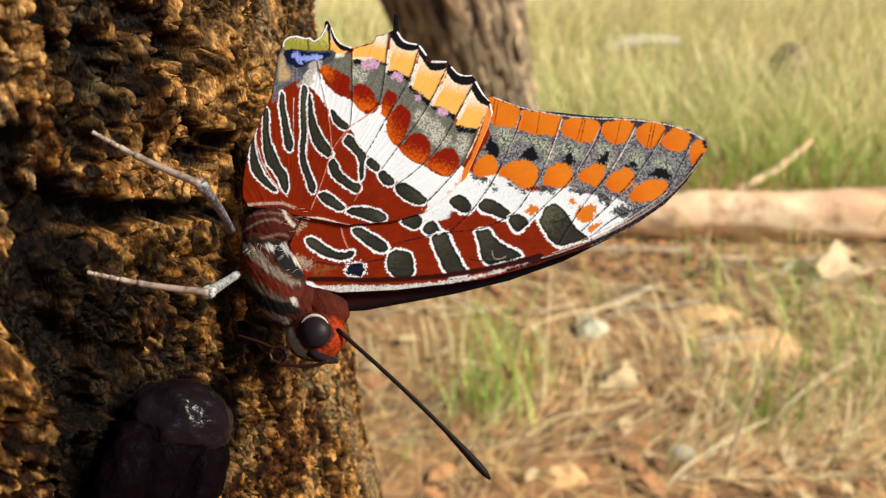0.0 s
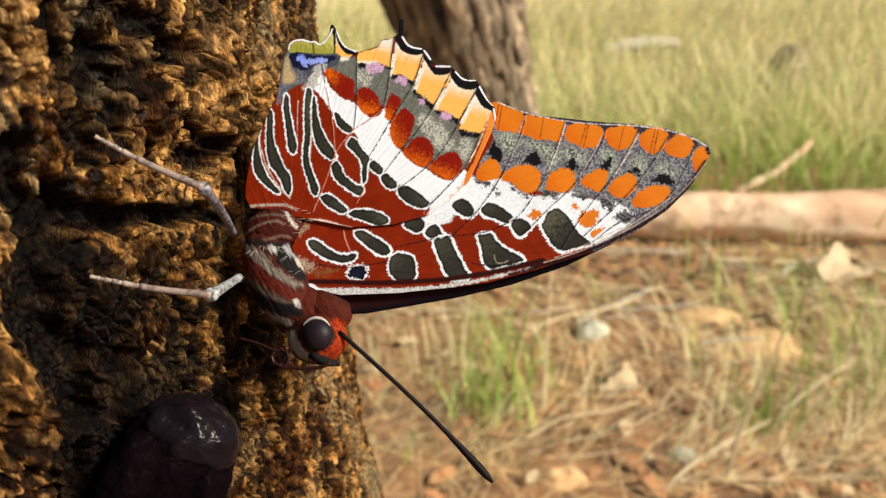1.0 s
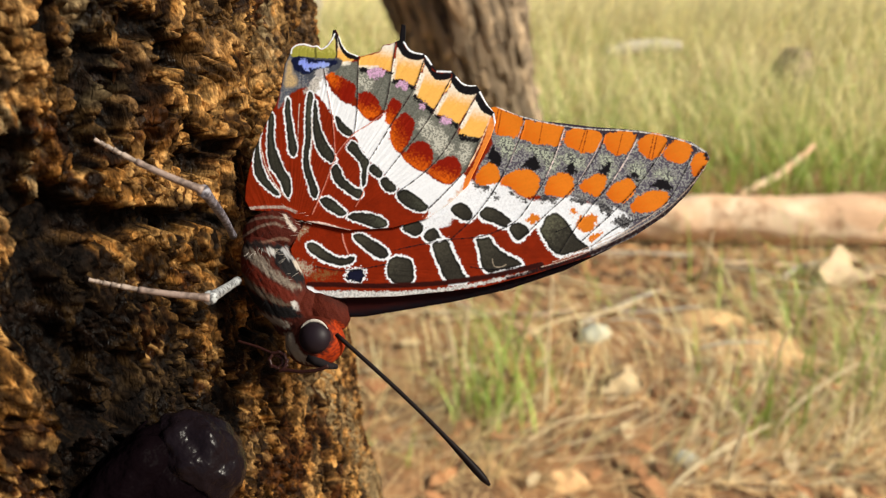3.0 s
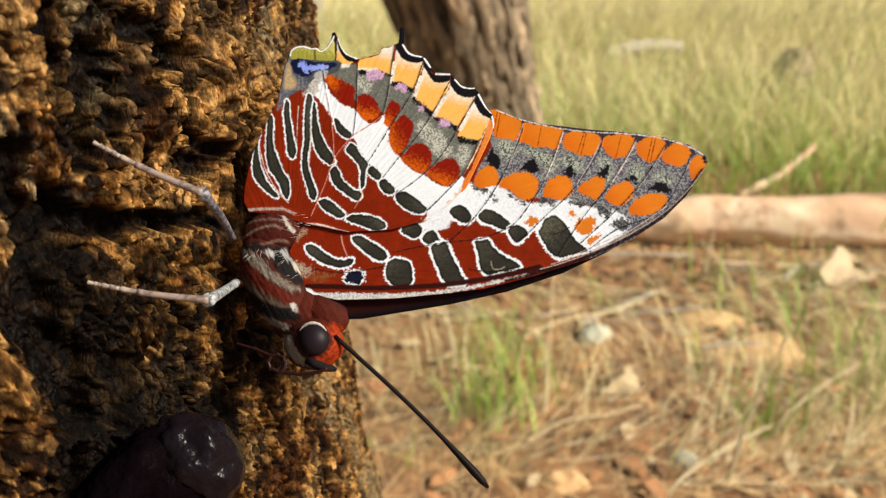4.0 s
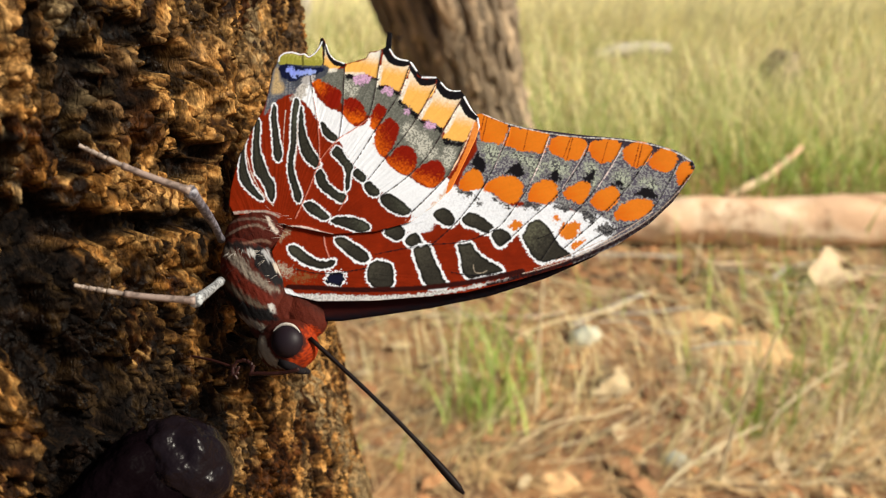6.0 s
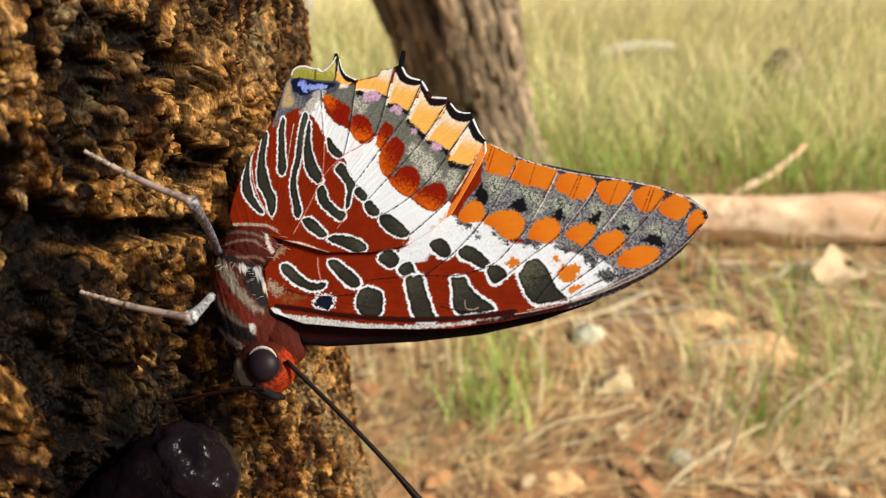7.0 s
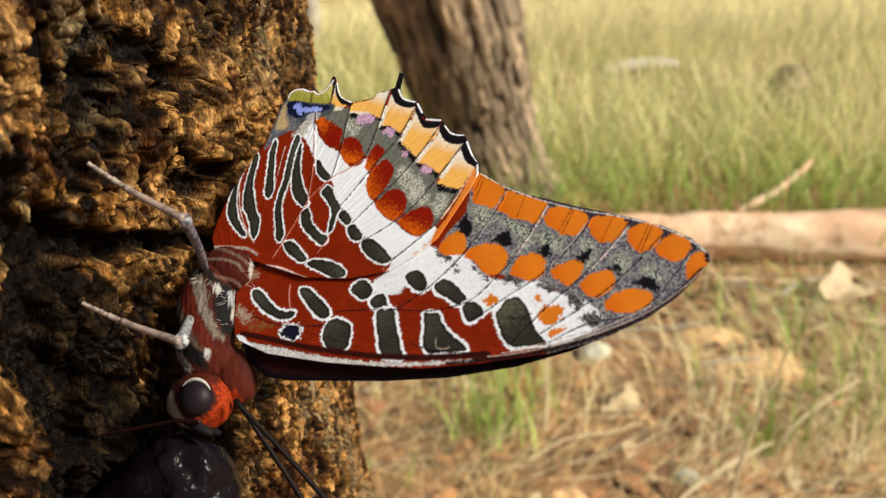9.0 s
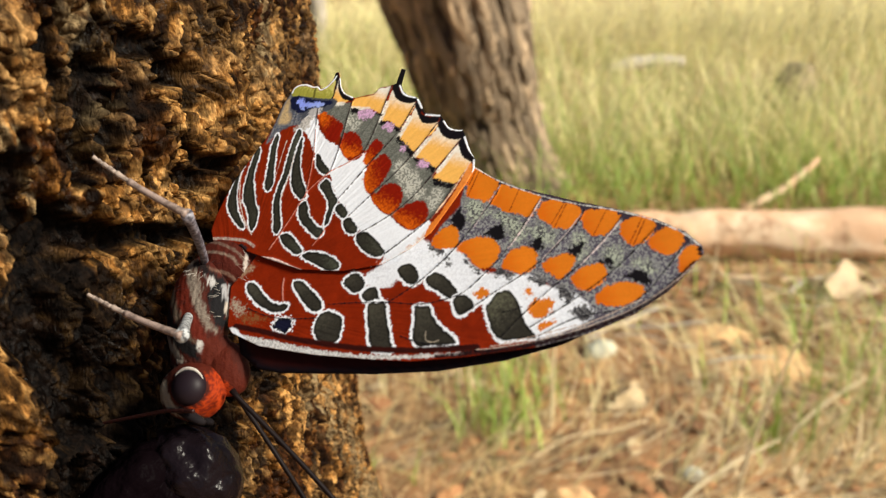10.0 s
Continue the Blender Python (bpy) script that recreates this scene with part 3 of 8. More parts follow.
FIBRES = (([(-38.01, 711.34), (-39.37, 707.21), (-39.53, 704.12)], 3.4), ([(-7.48, 708.13), (-9.17, 701.4)], 3.0), ([(-12.72, 659.18), (-0.77, 641.33), (14.82, 614.21)], 6.0), ([(-47.78, 701.22), (-48.1, 697.38)], 4.0))
FURROWS = (
    ([(-41.71, 710.09), (-42.59, 707.72), (-42.78, 705.63), (-42.73, 703.89)], 0.9, 1.8),
    ([(-38.94, 707.15), (-38.61, 705.53), (-40.06, 703.77), (-41.28, 701.76), (-41.97, 699.62), (-41.9, 697.22)], 1.5, 2.6),
    ([(-44.21, 696.04), (-45.7, 694.65), (-47.29, 692.84), (-48.83, 691.06), (-50.06, 688.67), (-50.18, 685.2), (-49, 682.45), (-48.96, 679.13), (-49.91, 676.03)], 2.3, 2.8),
    ([(-47.78, 701.62), (-48.47, 698.78), (-48.91, 696.7), (-48.53, 694.27)], 1.1, 2.0),
    ([(-35.85, 707.36), (-32.53, 707.12), (-30.32, 705.83), (-29.5, 704.69)], 1.0, 2.0),
    ([(-33.4, 704.61), (-30.48, 704.25), (-28.05, 703.93), (-25.96, 703.31)], 1.5, 3.0),
    ([(-27.97, 703.66), (-28.52, 701.4), (-29.65, 698.98)], 1.2, 3.0),
    ([(-29.08, 698.57), (-30.02, 697.17), (-28.81, 695.45), (-24.39, 693.49)], 1.0, 2.2),
    ([(-32.7, 695.48), (-31.45, 694.28), (-29.11, 693.27), (-27.84, 692.76)], 1.2, 2.6),
    ([(-43.47, 694.09), (-42.17, 692.76), (-39.72, 691.69), (-37.25, 690.92), (-33.96, 689.34), (-31.41, 689.3), (-26.86, 686.79)], 1.1, 2.8),
    ([(-43.54, 692.97), (-40.96, 691.8), (-38.61, 691.01)], 0.9, 2.4),
    ([(-17.32, 707.87), (-18.11, 705.14), (-17.79, 703.37), (-16.91, 700.86), (-17.82, 696.77), (-20.25, 693.66), (-23.4, 690.87)], 1.4, 2.8),
    ([(-35.36, 699.85), (-33.02, 699.17), (-31.5, 699)], 0.6, 1.6),
    ([(-37.43, 704.17), (-38.13, 701.49), (-39.29, 698.89), (-38.72, 697.75)], 0.9, 2.2),
    ([(-34.95, 704.17), (-36.06, 702.47), (-36.04, 700.51)], 0.6, 1.6),
    ([(-45.39, 681.54), (-44.02, 679.05), (-44.52, 676.38), (-46.48, 674.04)], 1.6, 2.4),
    ([(-35.96, 678.15), (-35.75, 674.82), (-36.27, 671.83)], 0.6, 1.5),
    ([(-42.17, 679.75), (-41.65, 677.05), (-41.86, 674.09)], 0.5, 1.3),
    ([(-28.59, 674.09), (-26.18, 674.17), (-23.3, 671.14)], 0.7, 1.6),
    ([(-31.39, 672.23), (-30.4, 668.79), (-30.28, 665.8)], 0.7, 1.6),
    ([(-25.36, 665.58), (-25.38, 661.69), (-23.97, 657.44)], 0.6, 1.5),
    ([(-51.01, 675.9), (-50.71, 673.37), (-52.04, 670.75)], 1.2, 2.0),
    ([(-50.87, 687.58), (-50.32, 684.76), (-49.45, 682.7)], 1.2, 2.2),
    ([(-37.85, 684.55), (-35.45, 679.75), (-35.05, 677.01)], 0.4, 1.0),
)
HUMPS = (
    ([(-9.89, 704.07), (-14.24, 699.13), (-20.17, 689.84)], 6.0, -1.6),
    ([(14, 712), (15, 695)], 11.0, 1.9),
    ([(-32.76, 703.27), (-33.37, 700.38)], 5.0, 1.5),
    ([(-20.43, 702.07), (-22.58, 696.7)], 5.0, 1.4),
    ([(-45.95, 708.24), (-47.28, 702.79)], 6.0, 1.6),
    ([(-53.86, 683.27), (-52.88, 678.98), (-56.31, 675.3)], 5.5, 2.4),
    ([(16.44, 617.36), (16.48, 610.59)], 12.0, 2.6),
    ([(-35.09, 701.28), (-35.05, 699.27)], 5.0, 1.2),
    ([(-24.05, 701.03), (-25.52, 695.69)], 4.0, 1.4),
    ([(-40.6, 694.37), (-37.37, 692.19)], 5.0, 1.0),
)


def near_trunk():
    """Tall trunk; its skin is finest on the side and at the height of the butterfly."""
    half = math.pi * TRUNK_R * 1000
    s = np.concatenate([np.linspace(-half, -62, 60)[:-1], np.arange(-62, 22, 0.16), np.linspace(22, half, 60)[:-1]])
    z = np.concatenate([np.linspace(-30, 622, 160)[:-1], np.arange(622, 722, 0.16), np.linspace(722, 2300, 220)[1:]])
    S, Z = np.meshgrid(s, z)
    h, flake, who2, top, deep = bark_height(S, Z)
    # crisp fine cracks that break the cork into crumbs
    crack = 1 - step(0.008, 0.045, np.abs(layers(S / 2.0 + 3, Z / 2.6, 111, 3) - 0.5))
    crack = crack * step(0.40, 0.52, layers(S / 6 + 9, Z / 6, 112, 2))
    h = h - 0.5 * crack
    deep = np.maximum(deep, 0.3 * crack)
    r = TRUNK_R + h / 1000 + 0.02 * step(300, 0, Z)
    a = S / (TRUNK_R * 1000)
    verts = np.stack([r * np.cos(a), r * np.sin(a), Z / 1000], -1).reshape(-1, 3)
    n, m = len(s), len(z)
    i, j = np.meshgrid(np.arange(n), np.arange(m - 1))
    k = (i + 1) % n
    faces = np.stack([j * n + i, j * n + k, (j + 1) * n + k, (j + 1) * n + i], -1).reshape(-1, 4)
    faces = list(map(tuple, faces.tolist())) + [tuple(range((m - 1) * n, m * n))]
    # ochre cork, tan crests, red-brown inner bark, grey weathering, wet sap and painted shade
    crust = layers(S / 5, Z / 7, 90, 4)
    fine = layers(S / 0.8, Z / 1.1, 93, 3)
    ochre, tan, red = np.array((0.40, 0.19, 0.050)), np.array((0.52, 0.32, 0.125)), np.array((0.070, 0.025, 0.0068))
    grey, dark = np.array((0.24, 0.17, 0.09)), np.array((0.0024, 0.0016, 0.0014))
    for line, wide in CORK:
        crust = crust + 0.16 * (1 - step(wide * 0.3, wide, line_distance(S, Z, line)[0]))
    t = step(0.38, 0.70, crust + 0.3 * (who2 - 0.5) + 0.9 * (flake - 0.5) + 0.25 * (fine - 0.5))[..., None]
    col = red * (1 - t) + ochre * t
    t = (step(0.35, 0.85, top) * step(0.40, 0.6, crust + 0.3 * (fine - 0.5)) * 0.7)[..., None]
    col = col * (1 - t) + tan * t
    g = (step(0.53, 0.70, layers(S / 8 + 40, Z / 5, 96, 3)) * 0.4)[..., None]
    col = col * (1 - g) + grey * g
    # pale crests; gaps between the strings darkened, inner bark and painted crease shade together
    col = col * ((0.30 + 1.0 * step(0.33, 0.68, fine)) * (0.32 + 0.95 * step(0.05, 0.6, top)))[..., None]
    strip = layers(S / 0.7, Z / 9, 104, 2)
    for line, wide in FIBRES:
        k = ((1 - step(wide * 0.4, wide, line_distance(S, Z, line)[0])) * step(0.42, 0.55, strip) * 0.75)[..., None]
        col = col * (1 - k) + np.array((0.40, 0.31, 0.18)) * k
    sap_shade = np.zeros(S.shape)
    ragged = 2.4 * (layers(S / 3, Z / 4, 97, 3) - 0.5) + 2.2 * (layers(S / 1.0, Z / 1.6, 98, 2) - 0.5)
    for line, wide, amount in SAP_SHADE:
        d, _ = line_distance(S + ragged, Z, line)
        sap_shade = np.maximum(sap_shade, amount * (1 - step(wide * 0.6, wide * 1.05, d)))
    # random dark patches, more and stronger low on the trunk
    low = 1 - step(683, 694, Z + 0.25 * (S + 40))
    dark_patches = (0.45 + 0.4 * low) * step(0.54 - 0.10 * low, 0.62 - 0.09 * low, layers(S / 5 + 11, Z / 9, 101, 4) + 0.14 * (who2 - 0.5) - 0.5 * step(-40, -24, S) * step(690, 670, Z) - 0.3 * step(-42, -48, S) * step(684, 692, Z))
    # shade of furrows and cracks is painted in the same dark colour
    sap_shade = np.maximum(np.maximum(sap_shade, dark_patches), deep * 0.95)[..., None] * (1 - 0.2 * step(0.45, 0.9, top))[..., None]
    sap_shade = 1 - (1 - sap_shade) ** 1.9
    col = col * np.array((0.74, 0.705, 0.64)) * (1 - sap_shade) + dark * sap_shade
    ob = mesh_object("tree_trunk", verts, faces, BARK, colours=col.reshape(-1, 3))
    ob.matrix_world = pose(-0.05047, 0.10172, 0, 0, -4.8, 0)
    return tagged(ob, "thick tree trunk with deeply furrowed corky brown bark, dark with sap and painted shade", "tree")


# wet sap runs, and painted shade for the dark holes and cracks
SAP_SHADE = (
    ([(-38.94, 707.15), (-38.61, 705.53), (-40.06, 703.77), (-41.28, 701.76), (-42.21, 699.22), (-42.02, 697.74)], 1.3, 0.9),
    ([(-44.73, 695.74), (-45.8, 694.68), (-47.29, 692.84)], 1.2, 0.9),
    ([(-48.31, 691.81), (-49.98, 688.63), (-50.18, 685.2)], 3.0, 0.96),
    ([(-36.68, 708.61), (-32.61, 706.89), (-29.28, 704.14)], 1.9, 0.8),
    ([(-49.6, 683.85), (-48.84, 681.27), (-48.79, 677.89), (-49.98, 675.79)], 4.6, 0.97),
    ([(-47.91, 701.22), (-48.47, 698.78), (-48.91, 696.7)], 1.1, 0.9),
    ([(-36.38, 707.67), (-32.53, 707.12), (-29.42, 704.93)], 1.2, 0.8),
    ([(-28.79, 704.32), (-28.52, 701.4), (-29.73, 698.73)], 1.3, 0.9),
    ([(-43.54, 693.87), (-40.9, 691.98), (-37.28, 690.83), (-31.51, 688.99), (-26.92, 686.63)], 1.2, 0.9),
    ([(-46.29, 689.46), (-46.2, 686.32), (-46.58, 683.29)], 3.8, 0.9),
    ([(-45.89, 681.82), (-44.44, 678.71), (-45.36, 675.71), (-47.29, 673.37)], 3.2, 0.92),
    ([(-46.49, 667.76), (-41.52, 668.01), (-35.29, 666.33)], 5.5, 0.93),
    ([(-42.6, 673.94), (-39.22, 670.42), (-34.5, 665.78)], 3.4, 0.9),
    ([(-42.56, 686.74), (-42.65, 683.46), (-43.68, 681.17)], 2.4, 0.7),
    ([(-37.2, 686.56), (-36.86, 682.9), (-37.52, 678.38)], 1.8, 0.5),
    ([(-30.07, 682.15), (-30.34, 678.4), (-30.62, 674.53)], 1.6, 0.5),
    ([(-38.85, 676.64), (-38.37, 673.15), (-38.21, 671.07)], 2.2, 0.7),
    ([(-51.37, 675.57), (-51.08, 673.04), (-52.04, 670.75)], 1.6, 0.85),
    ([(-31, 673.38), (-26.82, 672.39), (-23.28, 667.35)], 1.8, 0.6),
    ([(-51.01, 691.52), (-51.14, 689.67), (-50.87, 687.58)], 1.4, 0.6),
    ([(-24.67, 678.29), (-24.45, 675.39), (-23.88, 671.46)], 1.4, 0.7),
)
CORK = (
    ([(-40.31, 695.74), (-40.77, 693.37)], 1.6),
    ([(-32.6, 703.73), (-33.59, 700.18)], 2.8),
    ([(-20.35, 703.76), (-21.51, 699.39), (-23.94, 694.68)], 3.0),
    ([(-42.83, 691.59), (-38.23, 690.05), (-32.85, 687.63), (-26.78, 685.5)], 2.0),
    ([(-5.76, 704.2), (-11.24, 698.56), (-18.23, 689.22)], 6.0),
    ([(-19.89, 663.68), (-14.83, 651.62), (-5.06, 632.84)], 5.0),
    ([(-52.36, 684.32), (-52.11, 682.1)], 3.0),
    ([(-45.72, 706.59), (-45.05, 704.38)], 2.6),
    ([(-34.76, 681.88), (-33.19, 678.58)], 1.6),
    ([(-54.28, 678.09), (-54.63, 673.87)], 2.6),
    ([(-51.5, 708), (-52.5, 700), (-53, 693)], 4.5),
    ([(-46.5, 700), (-46.0, 696.5)], 2.4),
    ([(-38.78, 688.35), (-33.55, 685.55)], 2.0),
)
trunk = near_trunk()


def bark_flakes(count):
    """Loose corky scales standing proud of the trunk, in eight shapes."""
    rnd = random.Random(12)
    shapes = []
    for k in range(8):
        bm = bmesh.new()
        bmesh.ops.create_icosphere(bm, subdivisions=2, radius=1)
        for v in bm.verts:
            q = v.co * 2.2 + Vector((k * 7.1, 0, 3))
            v.co = v.co * (1 + 0.55 * noise.noise(q) + 0.25 * noise.noise(q * 2.7))
            v.co.z = 0.6 * max(-0.8, min(0.7, v.co.z)) + 0.2 * noise.noise(q * 3)
            v.co.x *= 0.34
        tint = [(0.10, 0.045, 0.012), (0.05, 0.02, 0.006), (0.08, 0.05, 0.025), (0.12, 0.06, 0.016)][k % 4]
        me = bpy.data.meshes.new("bark_flake")
        bm.to_mesh(me)
        att = me.color_attributes.new("tone", "FLOAT_COLOR", "POINT")
        for i, v in enumerate(bm.verts):
            c = 0.65 + 0.7 * (noise.noise(v.co * 4) * 0.5 + 0.5)
            att.data[i].color = (*[a * c for a in tint], 1)
        bm.free()
        me.materials.append(BARK)
        shapes.append(me)
    for _ in range(count):
        s, z = rnd.uniform(-40, 16), rnd.uniform(632, 716)
        h = float(bark_height(np.array([s]), np.array([z]))[0][0])
        if h < -1.5:
            continue
        a, r = s / (TRUNK_R * 1000), TRUNK_R + (h - 0.15) / 1000
        size = rnd.uniform(0.3, 0.6) * MM
        ob = new("bark_flake", rnd.choice(shapes))
        ob.parent = trunk
        out = pose(r * math.cos(a), r * math.sin(a), z / 1000, 0, 0, math.degrees(a)) @ pose(0, 0, 0, 0, 90, 0)
        ob.matrix_basis = out @ pose(0, 0, 0, rnd.uniform(-14, 14), rnd.uniform(-14, 14), rnd.uniform(50, 130)) @ Matrix.Diagonal((size, size * rnd.uniform(1.4, 3.4), size * 0.7, 1))


bark_flakes(280)


# ---- the butterfly ----
butterfly = new("butterfly")
butterfly.empty_display_size = 0.01
tagged(butterfly, "large butterfly with closed striped red, white and orange wings on bark", "butterfly")
WING = material("wing_scales", tone=True, rough=0.6, spec=0.09, bump=((2600, 0.15, 0.00006), (9000, 0.2, 0.00003)), through_light=0.06)
HAIR = material("body_hair", tone=True, rough=0.8, spec=0.15, bump=((1800, 0.6, 0.0002), (6000, 0.4, 0.0001)))
WHITE_FUR = material("white_hair", (0.40, 0.37, 0.33), rough=0.8, bump=((2000, 0.5, 0.0002),))
BLACK_FUR = material("black_hair", (0.010, 0.008, 0.009), rough=0.8, spec=0.08)
EYE = material("brown_black_eye", (0.010, 0.006, 0.009), rough=0.5, spec=0.16)
HORN = material("black_horn", (0.007, 0.004, 0.004), rough=0.55, spec=0.09)
LEG = material("grey_scaled_leg", (0.27, 0.20, 0.17), rough=0.6, spots=((1800, 0.45, 0.62, (0.07, 0.05, 0.04), 0.7),), bump=((3000, 0.4, 0.0001),))
THIGH = material("blue_grey_scaled_leg", (0.34, 0.36, 0.37), rough=0.6, spots=((2600, 0.48, 0.56, (0.04, 0.04, 0.045), 0.9),), bump=((3000, 0.4, 0.0001),))
DARK_THIGH = material("violet_grey_leg", (0.20, 0.19, 0.22), rough=0.55, spots=((2600, 0.46, 0.54, (0.025, 0.022, 0.03), 0.9),), bump=((3000, 0.4, 0.0001),))
TUBE = material("red_brown_tube", (0.022, 0.007, 0.006), rough=0.4, spec=0.2)

FORE_EDGE = [(0.37, -3.58), (1.1, -4.13), (4.29, -4.76), (9.9, -4.53), (15.36, -3.94), (18.58, -3.49), (23.31, -2.23), (28.48, -0.53), (32.04, 1.15), (35.07, 3.23), (37.09, 5.31), (38.42, 7.3), (39.04, 8.56), (38.81, 9.15), (37.43, 10.14), (35.18, 10.9), (32.64, 11.36), (28.5, 11.81), (23.73, 12.5), (21.01, 13.32), (19.36, 14.11), (16.06, 13.37), (9.38, 10.12), (3.77, 6.22), (0.7, 3.4), (-0.88, 0)]
HIND_EDGE_OUT = [(-1.08, 3.14), (1.59, 2.55), (5.15, 1.86), (9.67, 2.11), (12.98, 3.03), (15.14, 4.56), (16.75, 6.19), (17.9, 8.78), (18.89, 11), (19.31, 12.39), (19.18, 13.35), (18.62, 14), (18.17, 14.75), (17.77, 15.62), (17.31, 16.21), (16.48, 16.25), (15.86, 16.56), (15.34, 17.22), (14.82, 17.76), (14.02, 17.91), (13.29, 17.94), (12.87, 18.54), (12.45, 19.27), (11.92, 19.7), (11, 19.92), (10.41, 20.36), (10.04, 21.1), (10.04, 22.76), (9.57, 22.91), (9.45, 21.24)]
HIND_EDGE_IN = [(9.05, 21.03), (8.48, 20.88), (7.78, 20.79), (7.45, 20.15), (6.46, 19.9), (5.42, 19.65), (5.17, 19.78), (4.39, 20.06), (3.9, 20.44), (3.45, 21.06), (3.12, 21.93), (2.72, 22.67), (2.42, 22.63), (2.34, 21.84), (1.84, 21.02), (1.26, 20.69), (0.81, 21.13), (0.39, 21.03), (-0.47, 21.38), (-1.39, 21.36), (-1.97, 20.96), (-2.17, 20.12), (-2.54, 19.17), (-2.71, 17.78), (-2.87, 16.4), (-3.16, 15.09), (-3.81, 13.74), (-4.66, 11.75), (-5.34, 9.99), (-5.7, 8.11), (-5.95, 6.36), (-5.91, 4.91), (-5.24, 3.92), (-2, 3.66)]
OTHER_FORE_EDGE = [(0.78, -3.63), (2.04, -5.55), (4.37, -6.56), (6.63, -6.47), (9.95, -5.88), (15.39, -4.9), (20.7, -3.63), (25.91, -1.8), (30.01, 0.21), (32.55, 1.99), (34.08, 3.55), (34.6, 5.24), (33.63, 7.92), (25.87, 9.17), (15.06, 8.29), (3.96, 2.24)]

RUFOUS, DEEP_RED, RED_ORANGE = lin(124, 33, 5), lin(126, 22, 5), lin(204, 92, 12)
WHITE, CHALK = lin(230, 235, 244), lin(204, 203, 200)
SLATE, SPOT, INK = lin(96, 98, 92), lin(44, 42, 37), lin(18, 16, 20)
ORANGE, AMBER, CREAM = lin(212, 118, 26), lin(236, 180, 92), lin(228, 224, 214)
OLIVE, BLUE, LILAC, TAN = lin(150, 148, 62), lin(132, 150, 236), lin(206, 164, 204), lin(186, 160, 118)


def rays(u, v):
    """Faint ridges that fan out from the wing's root to its rim."""
    a, r = np.arctan2(v + 1.5, u + 1.0), np.hypot(u + 1.0, v + 1.5)
    return (layers(a * 95, r * 0.16, 121, 3) - 0.5)[:, None]


class Scales:
    """Colours of the scales on a wing or body, laid one marking over another. Units: mm."""

    def __init__(self, u, v, base):
        self.u, self.v = u, v
        fine = grain(u * 7, v * 7, 3)
        self.fine, self.soft = fine, layers(u * 1.3, v * 1.3, 5, 3)
        self.dust = grain(u * 9 + 31, v * 9, 8)
        self.jit = 0.11 * (fine - 0.5) + 0.09 * (grain(u * 3.1, v * 3.1, 4) - 0.5)
        self.col = np.array(base)[None] * (0.78 + 0.3 * self.soft + 0.14 * (fine - 0.5))[:, None]
        self.relief = 0.10 * (layers(u / 4, v / 4, 15, 2) - 0.5)

    def lay(self, where, mask, colour):
        self.col[where] = self.col[where] * (1 - mask[:, None]) + colour * mask[:, None]

    def patch(self, loop, colour, rim=0.0, rim_colour=WHITE, fuzz=0.05, fade=None, span=(-0.1, 0.45), rough=1.0, speck=None, blend=0.3, soft=0.0):
        """A marking with a ragged edge. fade: (second colour, du, dv) towards which it turns; speck: (colour, share) of stray scales."""
        loop = rounded(loop, 3)
        a = np.array(loop)
        pad = rim + 0.4
        where = np.nonzero((self.u > a[:, 0].min() - pad) & (self.u < a[:, 0].max() + pad) & (self.v > a[:, 1].min() - pad) & (self.v < a[:, 1].max() + pad))[0]
        if not len(where):
            return
        x, y = self.u[where], self.v[where]
        d, _ = line_distance(x, y, loop + [loop[0]])
        d = np.where(inside(x, y, loop), -d, d) + self.jit[where] * rough - (0.05 if rim else 0)
        if rim:
            self.lay(where, 1 - step(rim - fuzz, rim + fuzz, d + 0.09 * (self.fine[where] - 0.5)), np.array(rim_colour))
        tint = np.tile(np.array(colour), (len(where), 1))
        if fade:
            far, du, dv = fade
            along = ((x - a[:, 0].mean()) * du + (y - a[:, 1].mean()) * dv) / (np.ptp(a[:, 0]) * abs(du) + np.ptp(a[:, 1]) * abs(dv))
            t = step(span[0], span[1], along + blend * (self.fine[where] - 0.5))[:, None]
            tint = tint * (1 - t) + np.array(far) * t
        if speck:
            t = (step(0.46, 0.66, self.dust[where] + soft * (self.soft[where] - 0.5)) * speck[1])[:, None]
            tint = tint * (1 - t) + np.array(speck[0]) * t
        if rim:
            tint = tint * (1 - 0.75 * step(-0.3, -0.06, d))[:, None]
        tint = tint * (0.95 + 0.10 * self.fine[where])[:, None]
        self.lay(where, 1 - step(-fuzz, fuzz, d), tint)

    def line(self, path, colour, wide, raised=0.0, broken=0.0):
        path = smooth_line(path, 2)
        d, _ = line_distance(self.u, self.v, path)
        d = d + 0.35 * self.jit
        m = 1 - step(wide * 0.45, wide, d)
        if broken:
            m = m * (1 - broken * step(0.45, 0.6, self.fine))
        self.lay(slice(None), m, np.array(colour))
        self.relief = self.relief + raised * (1 - step(0, wide * 2.2, d))


